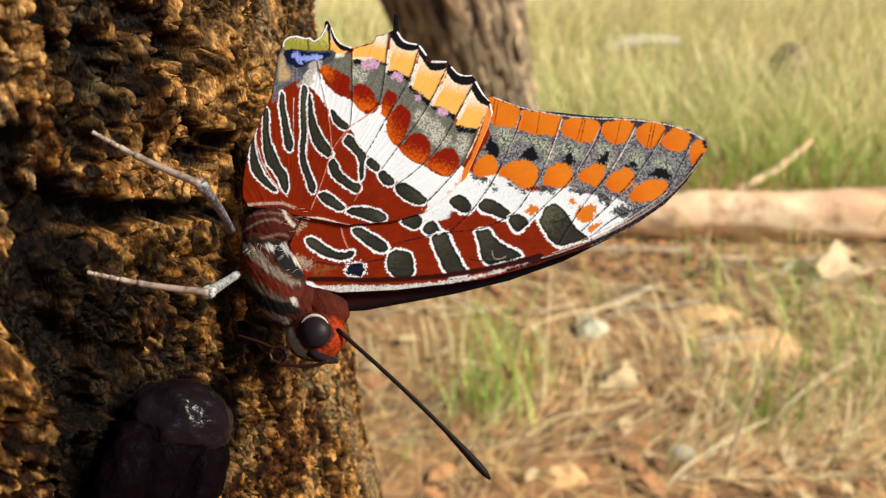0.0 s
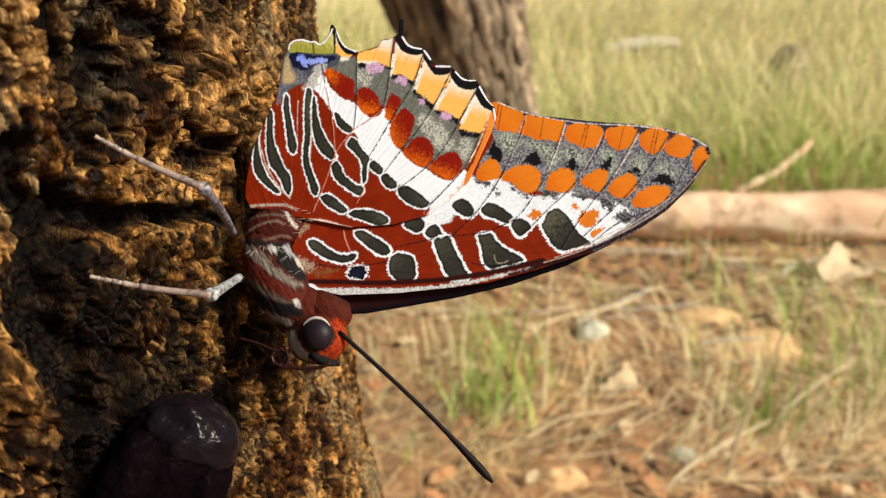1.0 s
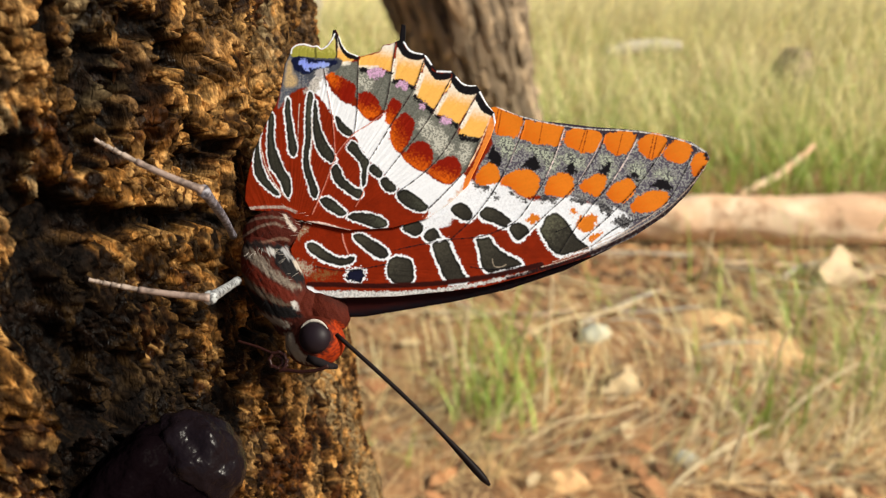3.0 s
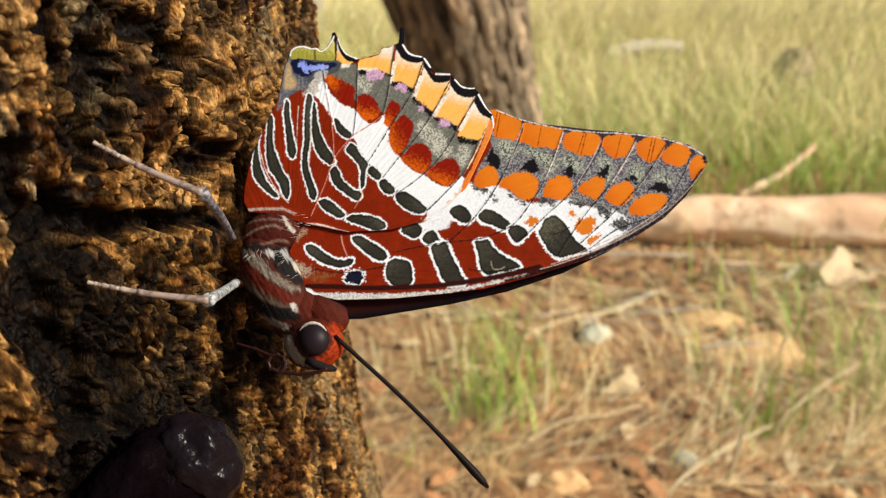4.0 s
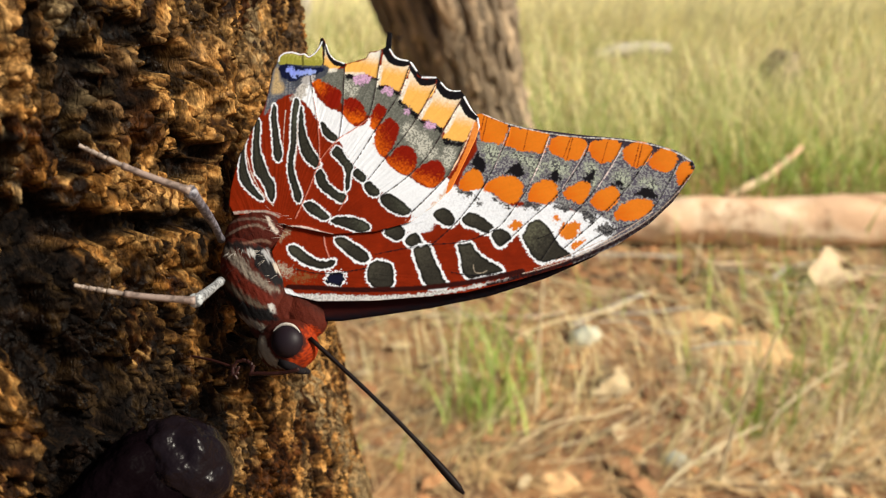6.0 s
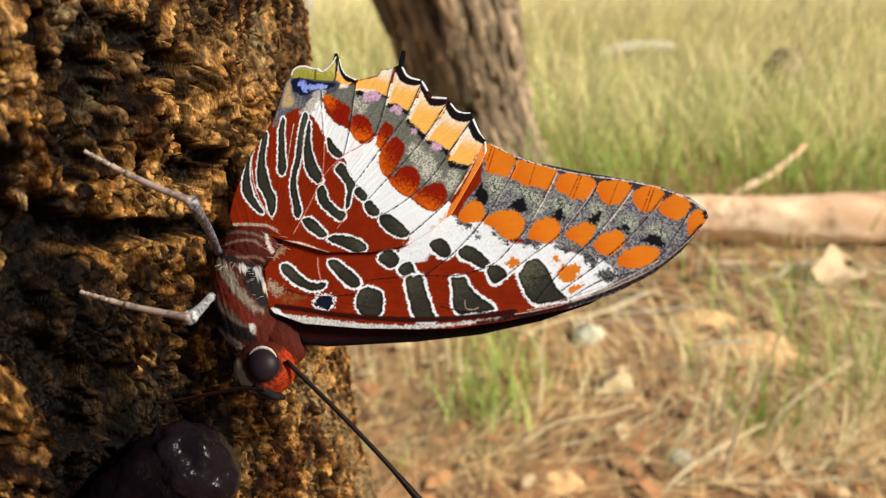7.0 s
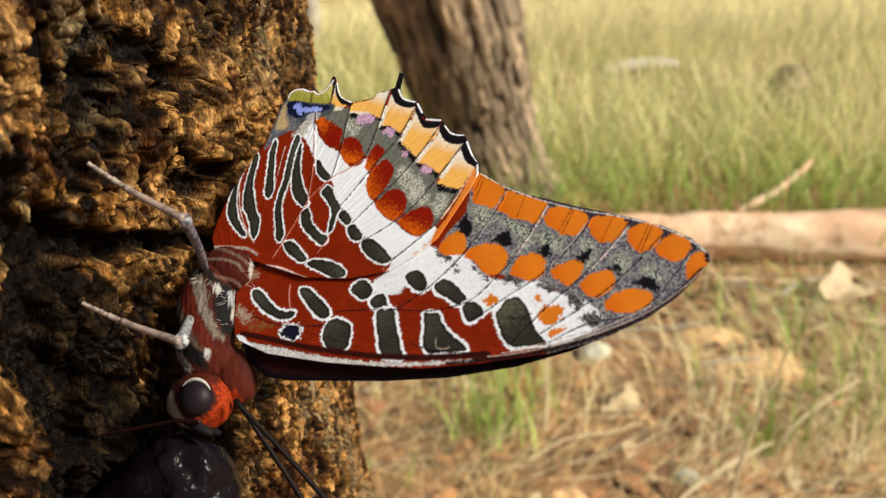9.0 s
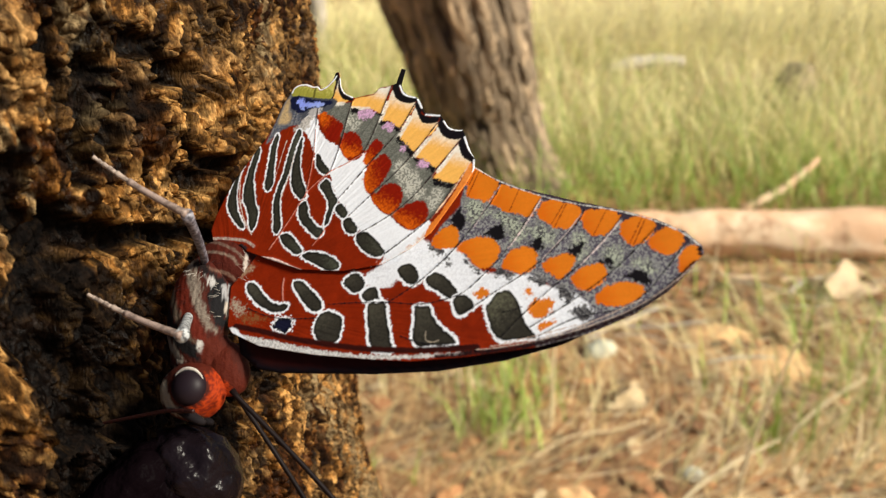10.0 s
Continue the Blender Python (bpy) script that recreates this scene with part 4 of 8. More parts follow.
def wing(name, edge, paint, lift, cell, mat, label):
    """A thin wing: a fine net inside the edge, coloured scale by scale, with a second skin behind it. Units: mm."""
    from mathutils.geometry import delaunay_2d_cdt
    loop = []
    for k in range(len(edge)):
        a, b = edge[k - 1], edge[k]
        n = max(1, int(math.dist(a, b) / cell))
        loop += [(a[0] + (b[0] - a[0]) * i / n, a[1] + (b[1] - a[1]) * i / n) for i in range(n)]
    e = np.array(loop)
    gx, gy = np.meshgrid(np.arange(e[:, 0].min(), e[:, 0].max(), cell), np.arange(e[:, 1].min(), e[:, 1].max(), cell * 0.866))
    gx[1::2] += cell / 2
    gx, gy = gx.ravel(), gy.ravel()
    near, _ = line_distance(gx, gy, list(edge) + [edge[0]])
    ok = inside(gx, gy, edge) & (near > cell * 0.6)
    pts = [Vector(p) for p in loop] + [Vector(p) for p in zip(gx[ok], gy[ok])]
    flat, _, faces, *_ = delaunay_2d_cdt(pts, [], [list(range(len(loop)))], 1, 1e-7)
    u, v = np.array([p[0] for p in flat]), np.array([p[1] for p in flat])
    tones, relief = paint(u, v)
    front = np.stack([u, v, lift + relief], 1) * MM
    rear = np.stack([u, v, lift + relief * 0.5 - 0.06], 1) * MM
    n = len(front)
    sides = {(f[i - 1], f[i]) for f in faces for i in range(len(f))}
    rim = [(b, a, a + n, b + n) for a, b in sides if (b, a) not in sides]
    all_faces = [tuple(f) for f in faces] + [tuple(i + n for i in reversed(f)) for f in faces] + rim
    return mesh_object(name, np.concatenate([front, rear]), all_faces, mat, butterfly, label, colours=np.concatenate([tones, tones]))


def hind_paint(u, v):
    s = Scales(u, v, RUFOUS)
    def stripe(loop, rim=0.15):
        s.patch(loop, SPOT, rim=rim, fade=(lin(74, 76, 66), 0.6, 0.3), rough=0.8, speck=(lin(58, 62, 50), 0.35))

    def disc(loop, du, dv):
        s.patch(loop, DEEP_RED, fade=(RED_ORANGE, du, dv), span=(-0.12, 0.42), fuzz=0.08, rough=1.8)

    def amber(loop):
        s.patch(loop, AMBER, fade=(CREAM, 0.25, 1.0), span=(-0.05, 0.36), fuzz=0.05, blend=0.08)
        s.line(loop[-3:], CREAM, 0.3, 0, 0.35)

    def dash(loop):
        s.patch(loop, INK, fuzz=0.08, rough=2.6)
    # grey outer field
    s.patch([(3.08, 18.92), (4.2, 19.11), (5.26, 19.06), (5.64, 18.45), (8.7, 17.96), (9.07, 17.18), (11.23, 16.34), (11.25, 15.46), (13.17, 13.95), (13.41, 13.37), (15.67, 12.39), (15.7, 11.25), (17.91, 10.97), (17.55, 9.74), (16.87, 8.19), (16.23, 7.31), (15.12, 7.67), (13.47, 7.14), (11.76, 8.29), (10.6, 9.45), (9.4, 11.19), (9.32, 13.5), (6.99, 14.16), (5.8, 14.78), (4.57, 16), (3.35, 16.94), (2.4, 18.17)], SLATE, speck=(lin(138, 140, 132), 0.35), fuzz=0.1, soft=0.5)
    s.patch([(11.52, 12.57), (12.29, 13.12), (13.62, 12.11), (14.47, 11.34), (14.22, 10.5), (13.11, 10.07), (12.24, 11.12)], lin(186, 186, 176), fuzz=0.3, rough=5, speck=(SLATE, 0.8))
    s.patch([(13.28, 9.96), (14.49, 10.77), (15.35, 9.79), (14.81, 9.07), (13.97, 9.26)], lin(186, 186, 176), fuzz=0.3, rough=5, speck=(SLATE, 0.8))
    s.patch([(15.89, 10.17), (16.99, 10.43), (17.17, 9.41), (16.48, 8.2), (15.76, 8.77)], lin(186, 186, 176), fuzz=0.3, rough=5, speck=(SLATE, 0.8))
    s.patch([(5.67, 17.85), (6.57, 17.4), (6.89, 16.5), (6.04, 16.07), (5.53, 16.85)], lin(186, 186, 176), fuzz=0.3, rough=5, speck=(SLATE, 0.8))
    # white band
    s.patch([(-0.04, 16.65), (0.68, 17.76), (1.49, 18.45), (1.83, 17.6), (2.36, 16.56), (2.99, 15.77), (3.85, 14.97), (4.75, 14.64), (5.48, 14.09), (6.15, 13.25), (7.04, 12.82), (7.84, 13.14), (8.5, 13.87), (8.89, 12.82), (9.08, 12.06), (8.95, 11.09), (9.45, 9.93), (10.15, 9.35), (10.86, 8.48), (11.66, 7.84), (12.57, 7.49), (13.26, 6.97), (14.32, 6.4), (15.15, 6.38), (15.8, 6.99), (16.34, 7.31), (16.69, 6.53), (16, 5.43), (15.2, 4.34), (14.4, 3.41), (13.49, 2.48), (12.5, 2.48), (12.91, 3.36), (12.89, 4.14), (12.09, 4.87), (11.07, 5.5), (10.27, 5.79), (9.57, 6.36), (8.99, 6.82), (8.4, 7.51), (7.91, 8.2), (7.1, 8.56), (6.73, 9.19), (6, 10.01), (5.5, 10.89), (4.99, 11.77), (3.85, 12.51), (2.92, 13.47), (2.16, 14.56), (1.4, 15.47), (0.77, 16.03)], WHITE, fuzz=0.06, rough=1.3)
    s.patch([(-0.31, 16.07), (-0.05, 16.77), (0.68, 17.76), (1.26, 18.16), (1.44, 17.01), (1.01, 16.14), (0.43, 15.8)], lin(196, 192, 188), fuzz=0.2, rough=3, speck=(SLATE, 0.5))
    # red discs
    disc([(1.66, 18.56), (2.2, 18.54), (2.83, 17.97), (3.68, 17.52), (4.65, 17.01), (5.19, 16.57), (5.12, 15.63), (4.85, 14.99), (4.15, 14.9), (3.41, 15.57), (2.77, 16.55), (2.14, 17.4)], -1.0, 0.4)
    disc([(5.58, 15.79), (6.33, 15.94), (7.05, 15.56), (7.54, 14.84), (7.86, 14.01), (7.48, 13.38), (6.56, 13.18), (5.84, 13.73), (5.4, 14.5), (5.43, 15.27)], -0.2, -1.0)
    disc([(8.49, 14.22), (8.69, 14.92), (9.15, 15.13), (9.67, 14.82), (9.92, 14.29), (9.66, 13.61), (9.17, 12.87), (8.9, 12.42), (8.43, 12.6), (8.18, 13.19)], -0.5, -1.0)
    disc([(9.45, 13.03), (10.12, 13.59), (10.75, 13.45), (11.23, 12.75), (11.26, 11.83), (10.94, 10.98), (10.46, 10.19), (9.86, 9.58), (9.27, 10.17), (8.84, 11.04), (8.86, 11.9), (9.12, 12.58)], -1.0, -0.5)
    disc([(10.7, 9.85), (11.3, 10.57), (12.14, 10.72), (12.82, 10.31), (13.24, 9.5), (13.21, 8.66), (12.73, 7.88), (11.89, 7.78), (11.09, 8.31), (10.34, 8.83), (10.09, 9.35)], -0.4, -1.0)
    disc([(12.79, 7.77), (13.44, 8.43), (14.15, 8.86), (14.92, 9.18), (15.64, 8.89), (16.05, 8.1), (15.96, 7.26), (15.31, 6.55), (14.6, 6.39), (13.76, 6.85), (13.02, 7.31)], -0.3, -1.0)
    # cream and amber border cells
    amber([(2.89, 21.57), (3.13, 21.68), (3.48, 20.52), (4.11, 19.77), (4.89, 19.49), (4.32, 19.04), (3.55, 18.96), (3.01, 19.1)])
    amber([(5.42, 19.53), (6.47, 19.78), (7.46, 20.03), (7.78, 20.67), (8.48, 20.76), (9.05, 20.97), (8.92, 19.96), (8.83, 19.08), (8.7, 17.96), (7.99, 18.23), (7.23, 18.44), (6.23, 18.48), (5.46, 18.52)])
    amber([(9.2, 20.07), (9.36, 20.42), (9.97, 19.62), (10.73, 19.17), (11.43, 19.08), (12, 19.11), (12.02, 18.52), (11.75, 17.77), (11.44, 16.91), (11.23, 16.34), (10.47, 16.66), (9.88, 17.09), (8.9, 17.13), (8.98, 18.19), (9.12, 19.06)])
    amber([(12.18, 18.63), (12.48, 18.15), (12.9, 17.43), (13.48, 17), (14.22, 16.91), (14.78, 17.06), (14.79, 16.49), (14.36, 15.75), (13.82, 14.96), (13.23, 13.95), (12.71, 14.25), (11.84, 14.86), (11.26, 15.4), (11.62, 16.44), (11.93, 17.47)])
    amber([(14.96, 16.59), (15.19, 16.18), (15.77, 15.58), (16.5, 15.38), (17.38, 15.35), (17.17, 14.84), (16.64, 13.83), (16.1, 13), (15.67, 12.39), (15, 12.75), (14.15, 13.17), (13.35, 13.43), (13.73, 14.22), (14.37, 15.35)])
    amber([(17.45, 14.95), (17.74, 14.08), (18.19, 13.61), (18.91, 13.19), (18.81, 12.63), (18.33, 11.8), (17.91, 10.91), (17.14, 10.99), (16.42, 11.12), (15.75, 11.25), (16.01, 12.04), (16.65, 13.27), (17.07, 14.28)])
    dash([(5.52, 18.51), (6.23, 18.36), (7.29, 18.26), (8.7, 17.96), (8.71, 17.67), (8.01, 17.81), (6.54, 17.99), (5.6, 17.97)])
    dash([(9.02, 17.18), (9.89, 17.03), (10.47, 16.66), (11.23, 16.28), (11.13, 15.93), (10.26, 16.26), (9.5, 16.58), (8.97, 16.77)])
    dash([(11.25, 15.46), (12.01, 14.8), (12.83, 14.13), (13.23, 13.78), (13.07, 13.44), (12.27, 13.92), (11.45, 14.7), (11.09, 15.12)])
    dash([(13.36, 13.37), (14.32, 13.05), (15.28, 12.51), (15.62, 12.16), (15.29, 12), (14.44, 12.48), (13.48, 12.91)])
    dash([(15.7, 11.25), (16.7, 11), (17.86, 10.91), (17.65, 10.41), (16.71, 10.55), (15.88, 10.63)])
    s.patch([(6.35, 18.3), (7.28, 18.5), (8.11, 18.1), (7.79, 17.53), (7.1, 17.26), (6.38, 17.71)], LILAC, fuzz=0.12, rough=3, speck=(SLATE, 0.45))
    s.patch([(9.32, 16.7), (9.89, 16.97), (10.48, 16.54), (10.26, 16.02), (9.69, 16.16)], LILAC, fuzz=0.12, rough=3, speck=(SLATE, 0.45))
    s.patch([(11.68, 14.69), (12.25, 14.5), (12.27, 13.98), (11.75, 14.11)], LILAC, fuzz=0.12, rough=3, speck=(SLATE, 0.45))
    s.patch([(13.87, 13.01), (14.54, 12.99), (15, 12.52), (14.45, 12.25), (13.94, 12.61)], LILAC, fuzz=0.12, rough=3, speck=(SLATE, 0.45))
    # black crescents of the border with a white hem
    s.line([(19.31, 12.5), (19.18, 13.35), (18.62, 14), (18.17, 14.75), (17.77, 15.62), (17.31, 16.21), (16.48, 16.25), (15.86, 16.56), (15.34, 17.22), (14.82, 17.76), (14.02, 17.91), (13.29, 17.94), (12.87, 18.54), (12.45, 19.27), (11.92, 19.7), (11, 19.92), (10.41, 20.36), (10.04, 21.1), (10.04, 22.76)], INK, 0.3)
    s.line([(9.44, 23.16), (9.54, 22.01), (9.47, 20.83)], INK, 0.5)
    s.line([(9.91, 23.13), (9.98, 21.1)], INK, 0.4)
    s.line([(2.47, 22.81), (2.65, 21.71)], INK, 0.3)
    s.patch([(3.11, 22.05), (3.65, 20.69), (4.27, 20.06), (5.18, 19.72), (5.31, 19.36), (4.42, 19.46), (3.81, 19.9), (3.36, 20.53), (2.95, 21.69)], INK, fuzz=0.05, rough=0.7)
    s.patch([(9.28, 22.69), (9.98, 22.65), (9.87, 20.98), (10.24, 20.25), (10.94, 19.81), (11.87, 19.59), (12.11, 19.22), (11.43, 19.02), (10.62, 19.17), (9.91, 19.56), (9.42, 20.35), (9.23, 20.9)], INK, fuzz=0.05, rough=0.7)
    s.patch([(12.22, 19.51), (12.52, 18.97), (12.87, 18.48), (12.89, 17.96), (13.46, 17.64), (14.03, 17.56), (14.76, 17.59), (14.78, 17.06), (14.05, 16.86), (13.31, 16.95), (12.9, 17.37), (12.43, 18.09), (12.07, 18.76)], INK, fuzz=0.05, rough=0.7)
    s.patch([(14.99, 17.52), (15.46, 16.81), (16.14, 16.2), (17.15, 16.16), (17.48, 15.86), (17.33, 15.35), (16.5, 15.27), (15.71, 15.53), (15.19, 16.12), (14.84, 16.77)], INK, fuzz=0.05, rough=0.7)
    s.patch([(17.54, 15.69), (17.89, 14.99), (18.35, 14.12), (19.02, 13.53), (19.08, 12.96), (18.58, 13.15), (18.03, 13.5), (17.63, 14.03), (17.28, 14.84)], INK, fuzz=0.05, rough=0.7)
    s.patch([(2.25, 22.46), (2.85, 22.42), (3.02, 21.45), (3.01, 19.04), (2.83, 19.05), (2.78, 21.34), (2.41, 21.72)], INK, fuzz=0.05, rough=0.7)
    s.line([(9.92, 20.98), (10.36, 20.19), (11, 19.8), (11.87, 19.65)], WHITE, 0.12)
    s.line([(12.16, 19.46), (12.46, 19.03), (12.82, 18.49)], WHITE, 0.12)
    s.line([(13.4, 17.76), (14.03, 17.73), (14.76, 17.7)], WHITE, 0.12)
    s.line([(15.34, 17.1), (15.91, 16.44), (16.48, 16.19), (17.26, 16.22)], WHITE, 0.12)
    s.line([(17.71, 15.51), (18.12, 14.7), (18.51, 14.11), (19.07, 13.58)], WHITE, 0.12)
    s.line([(3.12, 21.93), (3.52, 20.94), (4.03, 20.25), (5.18, 19.72)], WHITE, 0.12)
    # the corner by the body: olive, blue, slate
    s.patch([(-2.54, 20.14), (-0.42, 20.28), (3.22, 19.63), (3.39, 18.55), (1.82, 17.9), (0.92, 17.81), (-0.23, 16.78), (-1.4, 16.23), (-2.58, 15.67)], lin(70, 74, 84), fuzz=0.1)
    s.patch([(1, 18.65), (1.95, 18.85), (2.1, 18.12), (1.53, 17.67), (0.8, 17.82)], lin(170, 168, 170), fuzz=0.15, rough=3)
    s.patch([(-2.05, 20.18), (-1.72, 19.74), (-1.46, 18.33), (-0.29, 17.98), (0.25, 16.88), (-0.22, 16.6), (-1.12, 16.52), (-1.87, 15.95), (-2.54, 14.95), (-3, 14.49), (-2.86, 16.28), (-2.58, 17.78), (-2.42, 19.16)], lin(78, 84, 98), fuzz=0.15, speck=(lin(150, 146, 140), 0.4))
    s.patch([(-2.25, 19.4), (-1.89, 19.5), (-1.64, 18.34), (-1.11, 17.42), (-1.32, 16.82), (-2.04, 16.73), (-2.41, 16.87), (-2.36, 18.07)], TAN, fuzz=0.25, speck=(SLATE, 0.4))
    s.patch([(-1.99, 20.11), (-1.96, 20.72), (-1.49, 21.06), (-0.46, 21.07), (0.46, 20.85), (0.88, 20.95), (1.26, 20.51), (1.79, 20.78), (2.31, 21.24), (2.64, 21.83), (2.82, 20.55), (2.8, 19.65), (1.73, 19.64), (0.82, 19.74), (-0.4, 19.92), (-1.61, 19.91)], OLIVE, fade=(lin(206, 200, 120), 0.2, 1.0), fuzz=0.06)
    s.line([(0.64, 20.84), (0.76, 19.74)], lin(96, 94, 40), 0.16)
    s.patch([(-1.85, 19.8), (-1, 19.95), (-0.08, 19.72), (1.44, 19.47), (2.93, 19.46), (3.02, 18.98), (2.26, 18.65), (1.48, 18.57), (0.59, 18.37), (0.07, 17.97), (-0.6, 18.12), (-1.41, 18.51), (-1.75, 19.13)], lin(16, 22, 52), fuzz=0.08, rough=1.6)
    s.patch([(-1.04, 19.46), (-0.5, 19.62), (0.12, 19.23), (0.97, 19.25), (1.87, 19.15), (2.19, 18.78), (1.24, 18.64), (0.28, 18.62), (-0.01, 18.33), (-0.45, 18.59), (-0.83, 19.03)], BLUE, fuzz=0.1, rough=2.2, fade=(lin(150, 170, 226), 0.4, -1.0))
    s.line([(-1.94, 20.35), (-1.91, 20.84), (-1.38, 21.24), (-0.47, 21.26), (0.4, 20.91), (0.81, 21.07), (1.26, 20.57), (1.85, 20.9), (2.41, 21.6), (2.62, 22.19)], WHITE, 0.12)
    # dark stripes with thin white hems over the inner half
    stripe([(-4.74, 12.04), (-4.83, 10.68), (-4.48, 8.91), (-3.91, 7.55), (-3.06, 6.38), (-2.29, 5.5), (-2.83, 5.56), (-3.96, 6.39), (-4.86, 7.4), (-5.18, 8.51), (-5.17, 10.28)])
    stripe([(-3.82, 13.92), (-3.44, 13.73), (-3.36, 12.42), (-3.21, 10.94), (-2.78, 9.75), (-2.09, 8.28), (-1.38, 7.28), (-1.15, 6.41), (-1.26, 5.26), (-1.7, 5.61), (-2.05, 6.48), (-2.7, 7.47), (-3.35, 8.24), (-3.73, 9.48), (-3.88, 10.96), (-3.91, 12.44)])
    stripe([(-2.09, 15.54), (-1.83, 15.29), (-1.63, 13.85), (-1.31, 12.36), (-1, 11.18), (-0.7, 10.17), (-1.02, 9.42), (-1.53, 9.96), (-1.71, 11.02), (-1.91, 12.38), (-2.18, 13.87), (-2.23, 14.76)])
    stripe([(0.17, 16.05), (0.61, 15.8), (0.74, 14.37), (0.64, 12.89), (0.67, 11.13), (0.53, 9.39), (0.78, 8.05), (1.25, 6.89), (1.72, 5.73), (1.46, 5.11), (1.09, 5.46), (0.6, 6.84), (0.12, 8.18), (0.04, 9.69), (0.14, 11.15), (0.04, 12.91), (0.01, 14.69)])
    stripe([(0.88, 15.19), (1.16, 14.35), (1.34, 13.17), (1.7, 11.98), (2.35, 10.8), (2.98, 9.85), (3.43, 8.98), (2.91, 8.76), (2.19, 9.24), (1.5, 10.06), (1.08, 11.18), (0.82, 12.89)])
    stripe([(3.16, 13.46), (3.52, 13.28), (4.26, 12.44), (4.99, 11.83), (4.84, 11.43), (4.07, 11.63), (3.44, 12.4)])
    stripe([(4.59, 10.39), (5.04, 10.85), (5.52, 10.49), (6.01, 9.67), (6.62, 9.02), (6.81, 8.62), (6.61, 7.83), (6.6, 6.8), (6.33, 6.24), (6.18, 7.15), (6.14, 8.06), (5.76, 8.81), (5.15, 9.52), (4.67, 9.93)])
    stripe([(3.07, 8.01), (3.51, 8.46), (3.89, 7.99), (4.27, 7.18), (4.88, 6.6), (5.59, 6.02), (6.23, 5.84), (6.26, 5.22), (5.63, 5.11), (4.74, 5.69), (3.84, 6.39), (3.23, 7.14)])
    stripe([(6.94, 8.22), (7.33, 8.44), (7.92, 7.97), (8.23, 7.45), (7.96, 7.06), (7.37, 7.41), (6.96, 7.76)])
    stripe([(8.08, 6.78), (8.58, 7.11), (9.11, 6.7), (9.64, 6.19), (9.54, 5.68), (8.92, 5.69), (8.39, 6.09)])
    stripe([(9.83, 5.46), (10.44, 5.84), (11.18, 5.55), (11.98, 4.98), (12.83, 4.25), (12.63, 3.75), (11.79, 3.76), (10.88, 4.21), (10.08, 4.78)])
    stripe([(1.99, 4.93), (2.74, 5.15), (3.46, 4.74), (4.18, 4.17), (4.72, 3.6), (4.16, 3.32), (3.27, 3.73), (2.43, 4.3)])
    stripe([(4.92, 3.15), (5.59, 3.54), (6.56, 3.53), (7.7, 3.35), (8.57, 2.9), (8.93, 2.45), (8.54, 2.12), (7.76, 2.07), (6.89, 2.41), (6.02, 2.69)])
    # pale lines between the stripes
    s.line([(-4.89, 11.57), (-4.42, 9.91), (-3.83, 8.19), (-2.9, 6.72), (-2.05, 5.61), (-1.18, 4.85)], lin(206, 190, 180), 0.07, 0, 0.35)
    s.line([(-0.73, 14.89), (-0.74, 12.94), (-0.7, 11.17)], lin(206, 190, 180), 0.05, 0, 0.35)
    s.line([(0.67, 13.48), (0.81, 10.84), (0.75, 8.51)], lin(206, 190, 180), 0.06, 0, 0.35)
    s.line([(-4.71, 13.65), (-4.85, 11.87), (-5.2, 10.69)], lin(206, 190, 180), 0.08, 0, 0.35)
    # veins: dark on the grey, pale pink on the red
    s.line([(5.3, 19.54), (5.31, 16.57), (5.41, 14.21), (5.23, 11.77)], lin(44, 34, 36), 0.075, 0.05, 0.2)
    s.line([(9.05, 21.03), (8.84, 18.78), (8.64, 16.44), (8.31, 14.4), (8, 13.54)], lin(44, 34, 36), 0.075, 0.05, 0.2)
    s.line([(12.06, 19.05), (11.28, 16.33), (9.99, 14.06), (9.33, 13.15), (8.26, 11.22), (6.91, 8.96)], lin(44, 34, 36), 0.075, 0.05, 0.2)
    s.line([(14.84, 17), (13.29, 13.83), (11.56, 11.14), (10.31, 9.74), (8.57, 7.45)], lin(44, 34, 36), 0.075, 0.05, 0.2)
    s.line([(17.39, 15.24), (15.68, 11.87), (14.25, 9.37), (12.62, 7.66), (11.26, 6.56), (9.83, 5.62)], lin(44, 34, 36), 0.075, 0.05, 0.2)
    s.line([(17.8, 10.74), (16.87, 8.19), (15.59, 6.6), (14.08, 5.01), (13.01, 3.97)], lin(44, 34, 36), 0.075, 0.05, 0.2)
    s.line([(1.67, 18.5), (2.05, 16.69)], lin(44, 34, 36), 0.075, 0.05, 0.2)
    s.line([(5.23, 11.71), (4.34, 10.75), (3.68, 9.9), (3.15, 8.75), (2.55, 6.75), (2.03, 5.33), (1.25, 3.46)], lin(190, 120, 104), 0.07, 0.05, 0.25)
    s.line([(2.2, 16.09), (2.79, 13.71), (3.14, 11.36), (3.37, 8.92)], lin(190, 120, 104), 0.07, 0.05, 0.25)
    s.line([(6.46, 5.9), (6.21, 5.11), (5.67, 4.21)], lin(190, 120, 104), 0.07, 0.05, 0.25)
    s.line([(8, 13.54), (6.76, 12.59), (5.23, 11.71)], lin(190, 120, 104), 0.07, 0.05, 0.25)
    # orange hem along the forewing, between pale lines
    s.patch([(12.07, 2.05), (13.59, 3.03), (15.19, 4.89), (16.58, 6.53), (17.12, 6.52), (16.92, 5.75), (15.43, 4), (13.94, 2.37), (12.64, 1.49)], lin(214, 204, 196), fuzz=0.15, rough=3, speck=(RED_ORANGE, 0.35))
